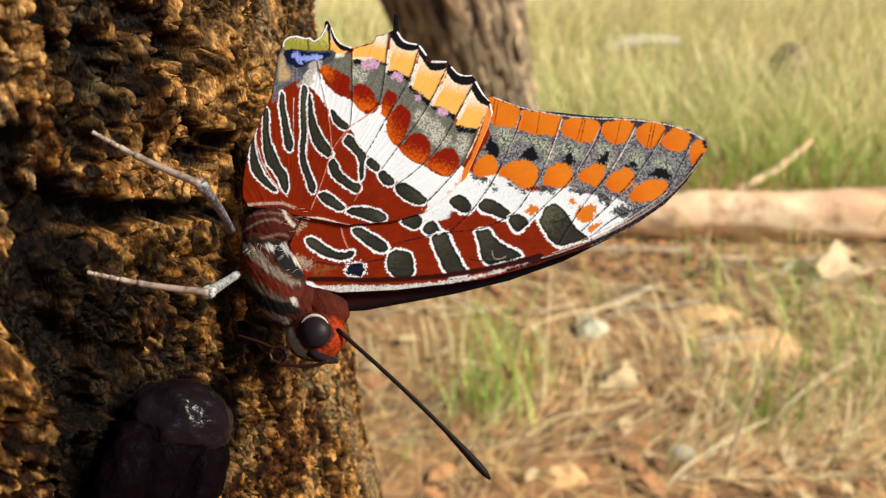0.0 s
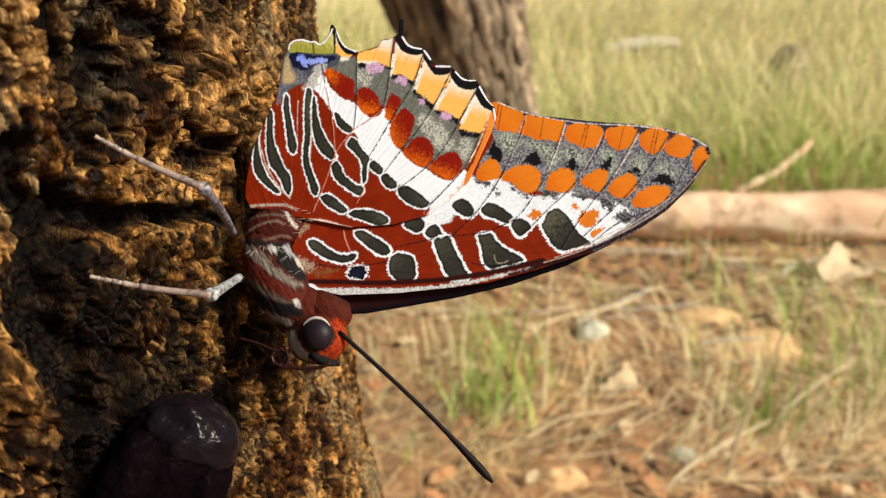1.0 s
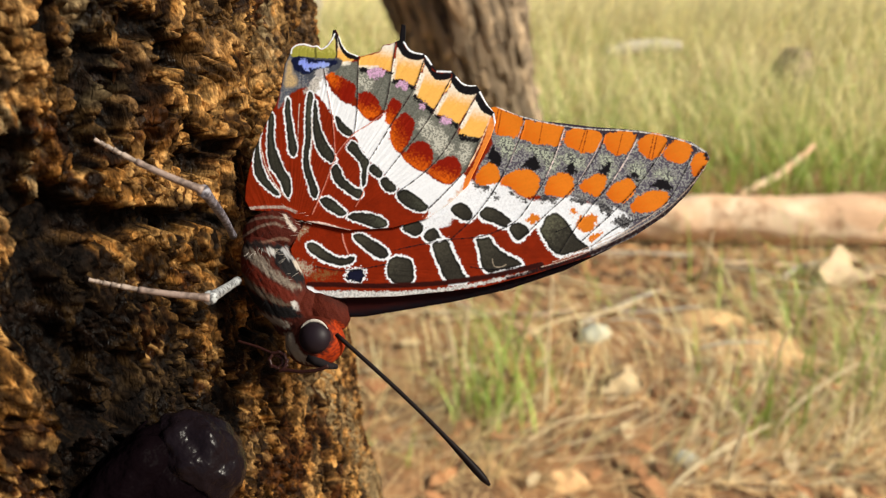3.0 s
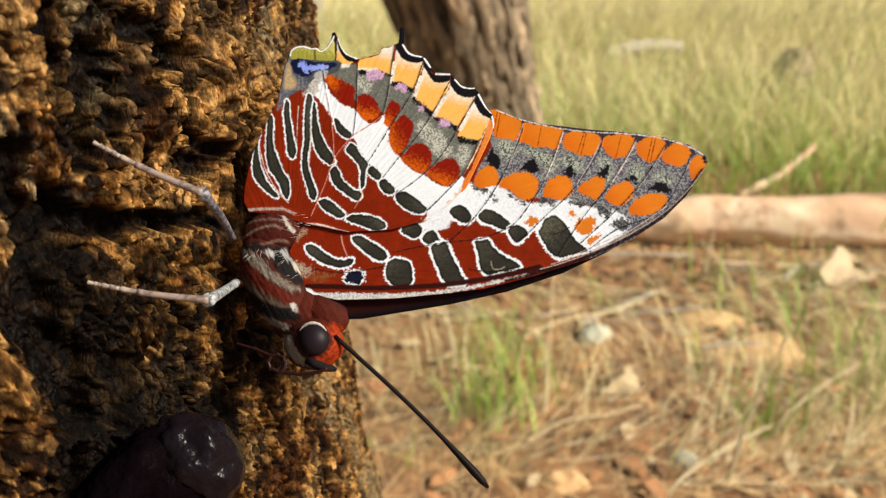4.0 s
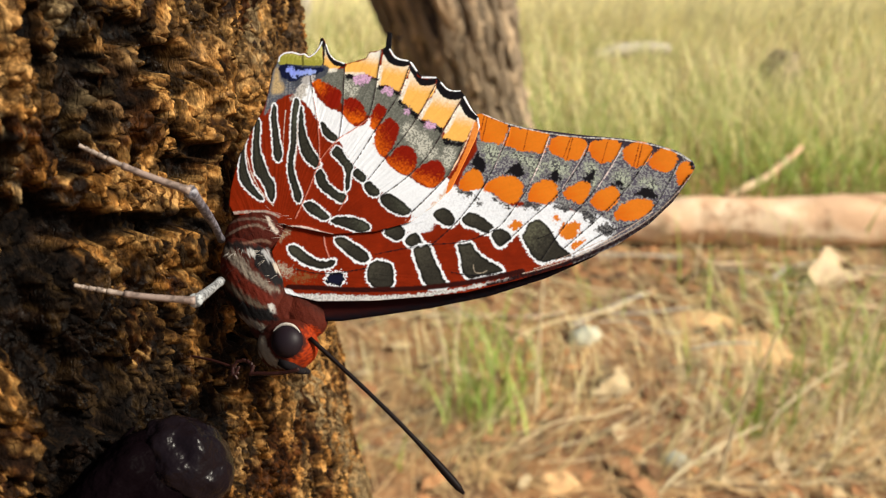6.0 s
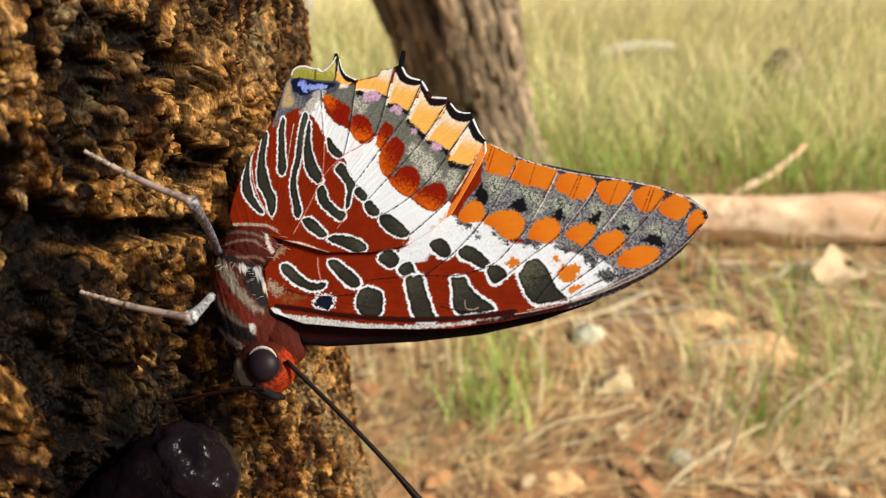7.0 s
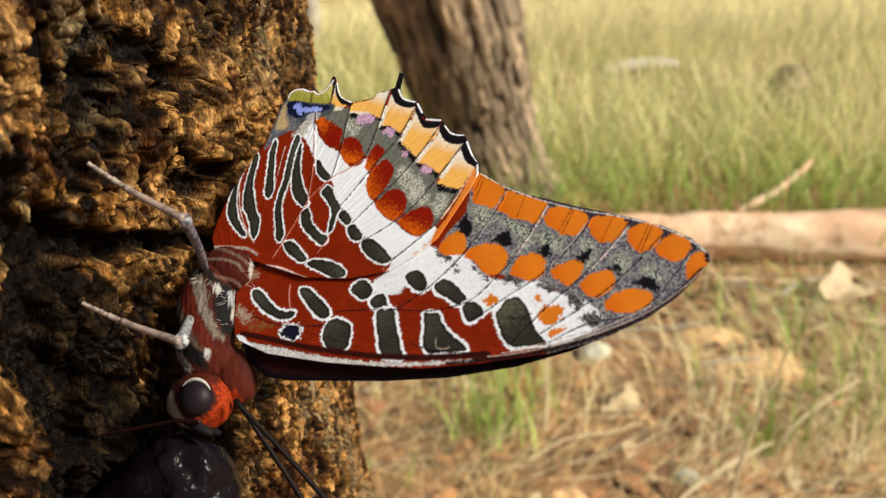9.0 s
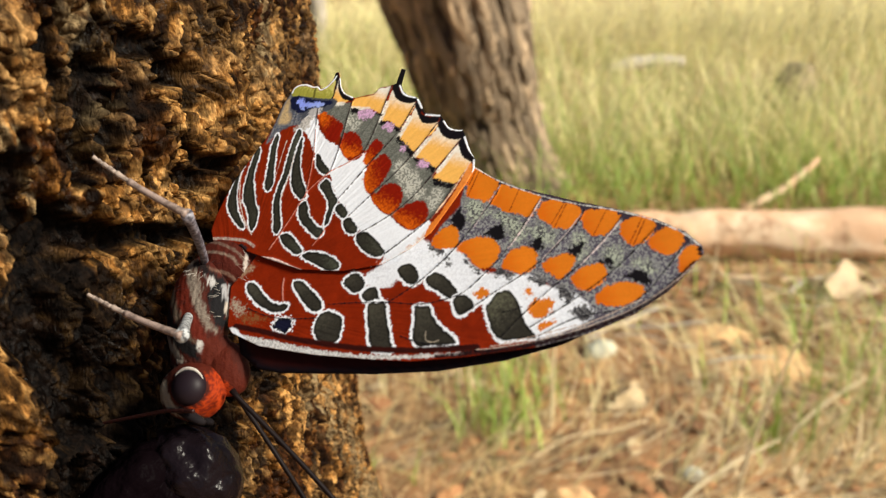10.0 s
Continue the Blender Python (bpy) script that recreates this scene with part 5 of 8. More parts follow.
    s.patch([(18.7, 12.8), (19.08, 12.79), (19.26, 11.77), (19.01, 10.38), (18.44, 8.72), (17.82, 7.12), (16.91, 6.08), (16.26, 5.76), (16.46, 6.92), (17.2, 8.18), (17.82, 9.73), (18.34, 11.24)], lin(212, 118, 44), fuzz=0.04, rough=1.2, fade=(lin(226, 140, 66), -0.2, 1.0))
    s.line([(19.08, 13.19), (19.37, 11.77), (19.07, 10.1), (18.45, 8.33), (17.66, 6.84), (16.6, 5.53)], WHITE, 0.12, 0.03)
    s.line([(18.75, 12.91), (18.23, 11.24), (17.55, 9.57), (16.76, 8.03)], lin(226, 190, 160), 0.08, 0, 0.3)
    s.patch([(12.06, 2.16), (12.59, 2.98), (13.47, 3.25), (14.68, 3.24), (14.27, 2.36), (13.34, 1.93)], RED_ORANGE, fuzz=0.25, rough=6, speck=(WHITE, 0.75))
    # hairy root: pale fringe, slate streak
    s.line([(-6.09, 3.98), (-4.6, 4.2), (-3.11, 4.24), (-1.44, 4.17), (-0.46, 3.7)], lin(170, 156, 148), 0.2, 0.05, 0.4)
    s.patch([(-4.38, 3.62), (-3.08, 3.84), (-1.53, 3.71), (-1.27, 3.31), (-2.74, 3.21), (-3.95, 3.33)], lin(36, 34, 38), fuzz=0.15, rough=2.5)
    s.line([(-0.62, 2.34), (0.54, 2.61), (1.7, 2.66), (2.87, 2.43), (4.34, 1.97), (5.79, 1.63)], lin(214, 196, 190), 0.16, 0.1, 0.25)
    # shadow at the wing's lower edge, painted as a dark line
    s.line([(5.79, 1.63), (7.49, 1.51), (9.17, 1.84), (10.56, 2.33)], lin(40, 14, 8), 0.14, 0.05)
    return (s.col * (1 + 0.08 * rays(u, v))).clip(0, 0.97), s.relief + 0.05 * rays(u, v)[:, 0]


def fore_paint(u, v):
    s = Scales(u, v, RUFOUS)
    def spot(loop, rim=0.25, tip=(66, 64, 55)):
        s.patch(loop, SPOT, rim=rim, rough=0.9, speck=(lin(60, 58, 50), 0.3), fade=(lin(*tip), -0.5, 0.4))

    def orange(loop):
        s.patch(loop, ORANGE, fuzz=0.06, rough=1.8, fade=(lin(206, 100, 14), -0.8, -0.5))

    def ink(loop):
        s.patch(loop, INK, fuzz=0.1, rough=3)

    def smudge(loop):
        s.patch(loop, lin(54, 54, 58), fuzz=0.12, rough=4, speck=(lin(150, 150, 152), 0.4))

    def fleck(loop):
        s.patch(loop, lin(206, 116, 30), fuzz=0.1, rough=3.5)
    # grey outer field: violet-slate with pale scales
    s.patch([(18.7, 14.31), (20.46, 13.68), (23.72, 12.78), (29.02, 12.07), (33.16, 11.56), (36.19, 10.88), (38.18, 9.86), (39.25, 8.98), (39.12, 7.81), (38.1, 6.14), (36.33, 4.16), (34.31, 2.34), (32.04, 0.94), (30.26, 0.1), (28.22, -0.53), (28.48, 2.11), (28.49, 4.35), (25.89, 4.81), (23.78, 5.11), (20.57, 5.7), (17.58, 6.29), (17.82, 8.24), (18.98, 10.45)], lin(82, 78, 92), speck=(lin(164, 168, 164), 0.6), fuzz=0.1)
    s.patch([(18.7, 14.42), (20.46, 13.9), (23.72, 12.84), (29.02, 12.07), (33.16, 11.45), (36.19, 10.66), (37.92, 9.7), (37.66, 9.01), (35.17, 9.61), (32.63, 10.49), (29.54, 10.95), (25.86, 11.6), (22.11, 12.5), (19.38, 12.98)], lin(52, 44, 56), fuzz=0.1, rough=2)
    s.patch([(19.41, 11), (20.77, 10.85), (21.6, 10.11), (20.8, 9.01), (20.1, 8.75), (19.7, 9.76)], lin(170, 178, 162), fuzz=0.35, rough=6, speck=(lin(58, 56, 66), 0.9))
    s.patch([(21.87, 10.1), (23.74, 9.89), (25.08, 9.19), (25.35, 8.09), (24.19, 7.56), (23.49, 8.68)], lin(170, 178, 162), fuzz=0.35, rough=6, speck=(lin(58, 56, 66), 0.9))
    s.patch([(26.13, 9.61), (27.45, 9.03), (27.71, 8.04), (27.03, 7.78), (25.87, 8.35)], lin(170, 178, 162), fuzz=0.35, rough=6, speck=(lin(58, 56, 66), 0.9))
    s.patch([(29.27, 8.82), (30.31, 8.53), (30.45, 7.45), (30.04, 6.64), (29.53, 7.46)], lin(170, 178, 162), fuzz=0.35, rough=6, speck=(lin(58, 56, 66), 0.9))
    s.patch([(32.1, 8.22), (33.12, 7.93), (33.21, 6.86), (32.7, 6.44), (31.84, 7.42)], lin(170, 178, 162), fuzz=0.35, rough=6, speck=(lin(58, 56, 66), 0.9))
    s.patch([(34.12, 7.38), (35.38, 7.35), (35.87, 6.55), (35.12, 6.29)], lin(170, 178, 162), fuzz=0.35, rough=6, speck=(lin(58, 56, 66), 0.9))
    s.patch([(11.78, 2.31), (12.97, 3.74), (14.57, 5.78), (15.93, 6.88), (17.58, 6.68), (20.03, 6.42), (21.38, 5.41), (22.99, 4.74), (25.1, 4.93), (26.93, 5.07), (28.49, 4.35), (30.28, 4.12), (31.8, 3.26), (32.15, 2.51), (30.01, 0.78), (28.22, -0), (27.45, 0.53), (26.15, 2.39), (25.11, 3.47), (24.06, 2.94), (23.54, 2.03), (22.75, 2.04), (21.69, 2.42), (20.34, 3.35), (18.98, 4.18), (17.91, 3.54), (17.27, 2.83), (16.4, 2.83), (15.46, 3.17), (14.67, 2.19)], WHITE, fuzz=0.12, rough=1.8, speck=(lin(160, 164, 180), 0.2))
    smudge([(17.08, 6.69), (18.13, 6.45), (18.84, 6), (17.98, 5.79)])
    smudge([(20.74, 5.53), (21.55, 5.25), (22.51, 4.64), (21.66, 4.86)])
    smudge([(23.68, 4.73), (24.1, 5.22), (24.73, 5.15), (25.26, 4.82), (24.84, 4.29), (24.31, 4.62)])
    smudge([(26.3, 4.7), (27.03, 5.12), (27.97, 4.84), (28.49, 4.41), (27.76, 4.31), (26.93, 4.48)])
    smudge([(28.9, 4.35), (29.41, 4.56), (30.23, 4.01), (30.53, 3.27), (29.82, 3.33), (29.2, 3.81)])
    smudge([(30.43, 2.84), (31.25, 3.26), (32.06, 3.04), (32.2, 2.62), (31.44, 2.15), (30.68, 2.31)])
    smudge([(19.29, 5.11), (19.72, 5.16), (19.62, 4.83)])
    smudge([(18.75, 4.9), (19.07, 5.45), (19.29, 5.22)])
    # orange squares of the border, and the inner row of orange discs
    orange([(18.48, 13.97), (19.36, 14.05), (20.47, 13.51), (21.89, 12.84), (21.68, 11.78), (21.37, 10.95), (20.5, 11.08), (19.41, 11.28), (19.17, 12.13)])
    orange([(22.05, 12.61), (23.19, 12.46), (24.53, 12.26), (25.76, 11.83), (25.71, 10.83), (25.34, 10.01), (24.28, 10.09), (23.1, 10.23), (22.13, 10.65), (21.42, 10.84), (21.69, 11.61)])
    orange([(26.08, 11.43), (26.92, 11.69), (28.24, 11.54), (29.12, 11.29), (29.44, 10.73), (29.17, 9.92), (28.75, 9.38), (27.71, 9.24), (26.82, 9.59), (26.03, 10.16), (25.87, 10.83)])
    orange([(29.59, 10.73), (30.32, 11.2), (31.36, 11.34), (32.13, 11.21), (32.48, 10.65), (32.22, 9.84), (31.6, 9.15), (30.82, 8.95), (29.95, 9.35), (29.54, 10.07)])
    orange([(32.68, 10.27), (33.4, 10.85), (34.17, 11.1), (34.93, 10.86), (35.28, 10.2), (35.06, 9.4), (34.39, 8.71), (33.63, 8.62), (32.88, 9.12), (32.68, 9.83)])
    orange([(34.96, 9.29), (35.58, 10.03), (36.29, 10.39), (36.94, 10.26), (37.43, 9.72), (37.47, 9.18), (37.05, 8.39), (36.4, 8.03), (35.65, 8.31), (35, 8.7)])
    orange([(37.5, 8.59), (38.06, 9.11), (38.66, 9.1), (38.94, 8.61), (38.78, 7.82), (38.27, 7.04), (37.72, 6.78), (37.43, 7.32), (37.34, 7.96)])
    orange([(17.41, 6.69), (17.72, 7.68), (18.36, 8.34), (19.02, 8.55), (19.57, 7.87), (19.8, 6.81), (19.21, 6.38), (18.13, 6.29)])
    orange([(19.97, 6.64), (20.55, 7.35), (21.62, 7.77), (22.7, 7.7), (23.34, 7.14), (23.61, 6.37), (23.25, 5.39), (22.61, 5.02), (21.65, 5.3), (20.84, 5.97), (19.92, 6.26)])
    orange([(24.09, 5.65), (24.3, 6.57), (24.93, 7.11), (25.72, 7.37), (26.4, 7.25), (26.77, 6.53), (26.67, 5.61), (25.89, 4.98), (25.1, 5.09), (24.31, 5.21)])
    orange([(27.29, 6.15), (27.97, 6.79), (28.75, 7.21), (29.53, 7.25), (29.78, 6.65), (29.52, 5.84), (29, 5.04), (28.23, 5.32), (27.45, 5.71)])
    orange([(29.67, 5.3), (30.29, 6.1), (31.07, 6.63), (31.99, 6.72), (32.39, 6.07), (32.18, 5.27), (31.46, 4.48), (30.79, 4.38), (30.03, 4.87)])
    orange([(31.91, 4.05), (32.32, 4.74), (33.34, 5.42), (34.35, 5.61), (35.1, 5.5), (35.45, 4.96), (34.99, 4.28), (34.08, 3.66), (33.07, 3.4), (32.06, 3.68)])
    fleck([(22.42, 2.9), (22.95, 3.44), (23.58, 3.49), (23.69, 2.95), (23.11, 2.52), (22.64, 2.63)])
    fleck([(26.36, 3.84), (26.78, 4.05), (27.09, 3.67), (26.72, 3.24)])
    fleck([(26.99, 2.33), (27.45, 3.08), (28.23, 3.34), (28.89, 3.12), (28.79, 2.22), (28.27, 1.64), (27.66, 1.69)])
    fleck([(28.12, 1.16), (28.84, 1.58), (29.4, 1.68), (29.04, 1.16), (28.38, 0.89)])
    ink([(18.93, 10.23), (19.43, 9.88), (19.93, 9.03), (19.78, 8.14), (19.07, 8.44), (18.57, 8.89)])
    ink([(21.67, 8.11), (22.42, 8.7), (22.95, 9.13), (23.49, 8.57), (23.6, 7.74), (22.96, 7.69), (22.26, 7.93)])
    ink([(25.82, 7.53), (26.14, 8.07), (26.66, 8.23), (26.98, 7.62), (26.67, 7.03), (26.3, 7.3)])
    ink([(28.96, 7.42), (29.53, 8), (30.1, 8.21), (30.04, 7.45), (29.68, 7.14)])
    ink([(31.63, 6.99), (32.2, 7.36), (32.75, 7.24), (32.65, 6.55), (32.09, 6.77)])
    ink([(33.65, 6), (34.37, 6.57), (35.02, 6.61), (35.66, 6.02), (35.41, 5.6), (34.51, 5.72)])
    ink([(38.46, 9.21), (38.9, 8.99), (38.99, 8.35), (38.65, 8.67)])
    # grey spots with white hems on the red inner half
    spot([(0.85, 0.45), (1.31, 0.68), (2.02, 0.39), (2.92, -0.28), (3.81, -0.73), (4.79, -0.84), (5.58, -0.67), (5.66, -1.11), (4.99, -1.5), (4.13, -1.5), (2.97, -1.23), (1.9, -0.67), (1.18, -0.17)], 0.2)
    spot([(5.55, 1.39), (6.29, 1.5), (7.16, 1.11), (8.32, 0.44), (9.08, -0.28), (8.98, -0.72), (8.37, -0.83), (7.62, -0.55), (6.63, 0.28), (5.86, 0.83)], 0.2)
    spot([(9.13, -1.65), (9.38, -0.94), (10.04, -0.72), (10.88, -0.82), (11.45, -1.21), (11.65, -2.19), (11.62, -3), (10.97, -3.28), (10.13, -3.28), (9.4, -2.85), (9.09, -2.2)], 0.2)
    spot([(10.5, 2.43), (11.04, 2.93), (11.6, 2.98), (12.16, 2.64), (12.46, 2.09), (12.2, 1.54), (11.65, 1.37), (11.08, 1.65), (10.57, 1.88)], 0.2)
    spot([(12.59, 1.48), (13.29, 2.08), (13.74, 1.92), (14.14, 1.26), (14.37, 0.93), (13.6, 0.76), (12.88, 0.88)])
    spot([(13.44, 0.55), (14.15, 0.76), (14.86, 0.87), (15.27, -0), (15.84, -1.09), (16.4, -2.16), (16.85, -2.91), (16.16, -3.13), (15.34, -3.14), (14.68, -2.6), (14.1, -1.36), (13.63, -0.27)])
    spot([(17.69, 0.97), (18.39, 1.08), (18.92, 1.19), (19.31, 0.54), (19.85, -0), (20.66, -0.54), (21.46, -0.91), (21.94, -1.34), (21.31, -1.61), (20.41, -1.77), (19.62, -1.99), (19.09, -2.15), (18.55, -1.88), (18.16, -1.08), (17.98, -0)])
    spot([(15.33, 4.28), (15.98, 4.54), (16.7, 4.26), (17.2, 3.54), (17, 2.94), (16.4, 2.89), (15.74, 3.28), (15.17, 3.83)])
    spot([(17.96, 3.53), (18.44, 4.08), (19.25, 4.02), (20.18, 3.46), (21.04, 2.69), (20.89, 2.1), (20.09, 2.27), (19.11, 2.71), (18.3, 2.98)])
    spot([(20.84, 2.15), (21.42, 2.58), (22.22, 2.36), (22.65, 1.87), (22.23, 1.34), (21.6, 0.91), (21.06, 1.5)])
    spot([(23.91, 2.35), (24.22, 3.1), (24.95, 3.47), (25.63, 3.2), (26.31, 2.39), (26.83, 1.48), (27.45, 0.79), (28.17, 0.21), (27.19, -0.06), (26.16, -0.37), (25.39, -0.43), (24.6, 0.26), (23.97, 1.33), (23.7, 1.87)], 0.25, (92, 92, 76))
    s.patch([(5.14, -2.22), (5.87, -1.94), (6.6, -1.94), (6.8, -2.49), (6.48, -3.09), (5.64, -3.15), (5.05, -2.77)], lin(20, 22, 44), rim=0.2, rough=3)
    s.line([(19.23, -0.86), (19.35, -1.61), (20.04, -1.66), (20.51, -1.4)], lin(140, 130, 116), 0.06)
    s.line([(25.06, 1.7), (25.9, 2.02), (26.52, 2.39)], INK, 0.06)
    # veins
    s.line([(9.74, -0.06), (11.4, 0.33), (13.05, 0.66), (15.24, 1.03), (17.96, 1.19), (19.56, 1.73), (21.42, 2.64), (22.46, 4.04), (24.04, 6.47), (25.08, 9.47), (25.86, 11.66)], INK, 0.07, 0.05, 0.25)
    s.line([(15.24, 1.03), (17.27, 2.94), (18.54, 4.63), (19.75, 6.54), (20.8, 8.73), (21.85, 11.22), (22.11, 12.72)], INK, 0.07, 0.05, 0.25)
    s.line([(22.23, 1.34), (23.01, 2.14), (24.58, 3.75), (26.04, 5.03), (27.19, 6.42), (28.49, 8.3), (29.43, 10.19), (29.59, 11.06)], INK, 0.07, 0.05, 0.25)
    s.line([(25.39, -0.43), (26.93, 2.12), (27.97, 3.61), (29.11, 5.04), (30.45, 6.69), (31.85, 9.04), (32.64, 10.87)], INK, 0.07, 0.05, 0.25)
    s.line([(27.45, 0.79), (28.99, 2.22), (30.79, 3.96), (32.59, 5.91), (34.13, 8.18), (35.27, 10.15)], INK, 0.07, 0.05, 0.25)
    s.line([(28.38, 0.31), (30.53, 2.1), (32.56, 2.88), (34.32, 3.39), (35.6, 4.96), (36.62, 6.8), (37.56, 9.02)], INK, 0.07, 0.05, 0.25)
    s.line([(1.84, -1.68), (4.16, -2.11), (6.43, -1.94), (9.23, -1.38)], INK, 0.07, 0.05, 0.25)
    s.line([(17.2, -1.62), (19.09, -1.94), (22.26, -1.6), (23.83, -1.17)], INK, 0.07, 0.05, 0.25)
    s.line([(19.53, 13.82), (19.28, 12.41)], lin(130, 54, 12), 0.06, 0, 0.3)
    s.line([(19.81, 13.64), (19.46, 11.28)], lin(130, 54, 12), 0.06, 0, 0.3)
    s.line([(23.83, 12.39), (23.47, 10.34)], lin(130, 54, 12), 0.06, 0, 0.3)
    s.line([(27.82, 11.44), (27.24, 9.58)], lin(130, 54, 12), 0.06, 0, 0.3)
    s.line([(28.03, 11.43), (27.55, 9.36)], lin(130, 54, 12), 0.06, 0, 0.3)
    s.line([(31.3, 11.23), (30.77, 9.06)], lin(130, 54, 12), 0.06, 0, 0.3)
    s.line([(34.17, 11.04), (33.63, 8.73)], lin(130, 54, 12), 0.06, 0, 0.3)
    s.line([(34.42, 10.93), (33.94, 8.67)], lin(130, 54, 12), 0.06, 0, 0.3)
    s.line([(22.06, 12.5), (21.32, 10.39), (20.81, 8.46)], lin(206, 190, 190), 0.06, 0, 0.5)
    s.line([(25.86, 11.6), (25.24, 9.46), (24.19, 7.01)], lin(206, 190, 190), 0.06, 0, 0.5)
    s.line([(29.44, 10.73), (28.6, 8.84), (27.19, 6.53)], lin(206, 190, 190), 0.06, 0, 0.5)
    s.line([(32.58, 10.49), (31.59, 8.5), (30.3, 6.48)], lin(206, 190, 190), 0.06, 0, 0.5)
    s.line([(4.39, 1.57), (4.61, 0.56), (5.12, -0.45)], lin(196, 130, 116), 0.09, 0.03)
    # pale hair at the root
    s.patch([(-0.83, 2.16), (0.46, 2.26), (0.78, 1.81), (-0.07, 1.24), (-0.75, 0.85), (-1.24, 1.13)], lin(150, 128, 104), fuzz=0.3, rough=6, speck=(RUFOUS, 0.6))
    s.patch([(-0.28, -1.24), (0.65, -1.12), (1.37, -1.68), (1.86, -2.13), (1.01, -2.46), (0.11, -2.02)], lin(160, 148, 132), fuzz=0.25, rough=6, speck=(RUFOUS, 0.6))
    s.patch([(1.41, -2.35), (2.73, -2.12), (4.17, -2.34), (3.05, -2.78), (1.9, -2.9)], lin(120, 78, 44), fuzz=0.25, rough=6, speck=(RUFOUS, 0.6))
    # leading edge: dark rib, white-grey streak, fine strands towards the tip
    s.line([(1.24, -3.46), (4.23, -3.44), (7.63, -3.58), (10.97, -3.44), (14.26, -3.25), (17.5, -2.8), (20.68, -2.14), (23.83, -1.38)], lin(46, 12, 8), 0.34, 0.05)
    s.patch([(0.34, -4.03), (0.78, -3.69), (1.54, -3.68), (2.08, -4.07), (4.25, -4.04), (7.65, -4.07), (10.99, -3.98), (14.27, -3.68), (17.5, -3.17), (20.69, -2.46), (22.79, -2.02), (22.79, -2.18), (20.69, -2.73), (17.51, -3.5), (14.28, -4.11), (11.01, -4.47), (7.68, -4.72), (4.29, -4.81), (2.56, -4.61), (1.28, -4.35)], lin(206, 206, 206), fuzz=0.06, rough=1.6, speck=(lin(110, 112, 116), 0.5))
    s.line([(0.45, -4.02), (1.14, -3.8), (1.73, -4.12), (2.56, -4.45)], WHITE, 0.28)
    s.line([(22.79, -2.02), (25.91, -1.17), (28.99, -0), (32.04, 1.46), (34.57, 3.13), (36.84, 5.21), (38.53, 7.72)], lin(34, 16, 16), 0.24, 0.04, 0.3)
    s.line([(20.69, -2.67), (23.83, -1.91), (26.94, -0.95), (30.01, 0.31), (33.05, 1.98), (35.58, 3.75), (37.6, 5.99), (38.93, 8.08)], lin(30, 14, 16), 0.2, 0.04, 0.3)
    s.line([(23.83, -1.6), (26.42, -0.85), (29.5, 0.42), (32.55, 1.99), (35.08, 3.65), (37.35, 5.94), (38.73, 7.82)], lin(178, 160, 150), 0.06, 0.04, 0.3)
    s.line([(24.87, -1.12), (27.45, -0.27), (30.01, 0.84), (32.81, 2.51), (35.34, 4.38)], lin(190, 172, 160), 0.06, 0.04, 0.3)
    s.line([(25.9, -0.64), (28.48, 0.42), (31.03, 1.68)], lin(176, 150, 136), 0.05, 0.04, 0.3)
    s.line([(19.36, 14.05), (20.47, 13.56), (22.11, 12.83), (25.86, 11.88), (29.02, 11.51), (32.13, 11.32), (35.18, 10.8), (37.43, 9.98), (38.66, 9.15)], CHALK, 0.07, 0, 0.5)
    return (s.col * (1 + 0.08 * rays(u, v))).clip(0, 0.97), s.relief + 0.05 * rays(u, v)[:, 0]


def dark_paint(u, v):
    s = Scales(u, v, lin(46, 14, 12))
    s.line(OTHER_FORE_EDGE[:11], lin(14, 9, 15), 0.8)
    return s.col, s.relief


fore_wing = wing("fore_wing", FORE_EDGE, fore_paint, 0.0, 0.085, WING, "red, white and grey spotted forewing with orange border")
hind_wing = wing("hind_wing", HIND_EDGE_OUT + HIND_EDGE_IN, hind_paint, 0.25, 0.085, WING, "red hindwing with white band, dark stripes and two tails")
other_fore_wing = wing("fore_wing", OTHER_FORE_EDGE, dark_paint, -0.9, 0.4, WING, "dark purplish edge of the folded second forewing")



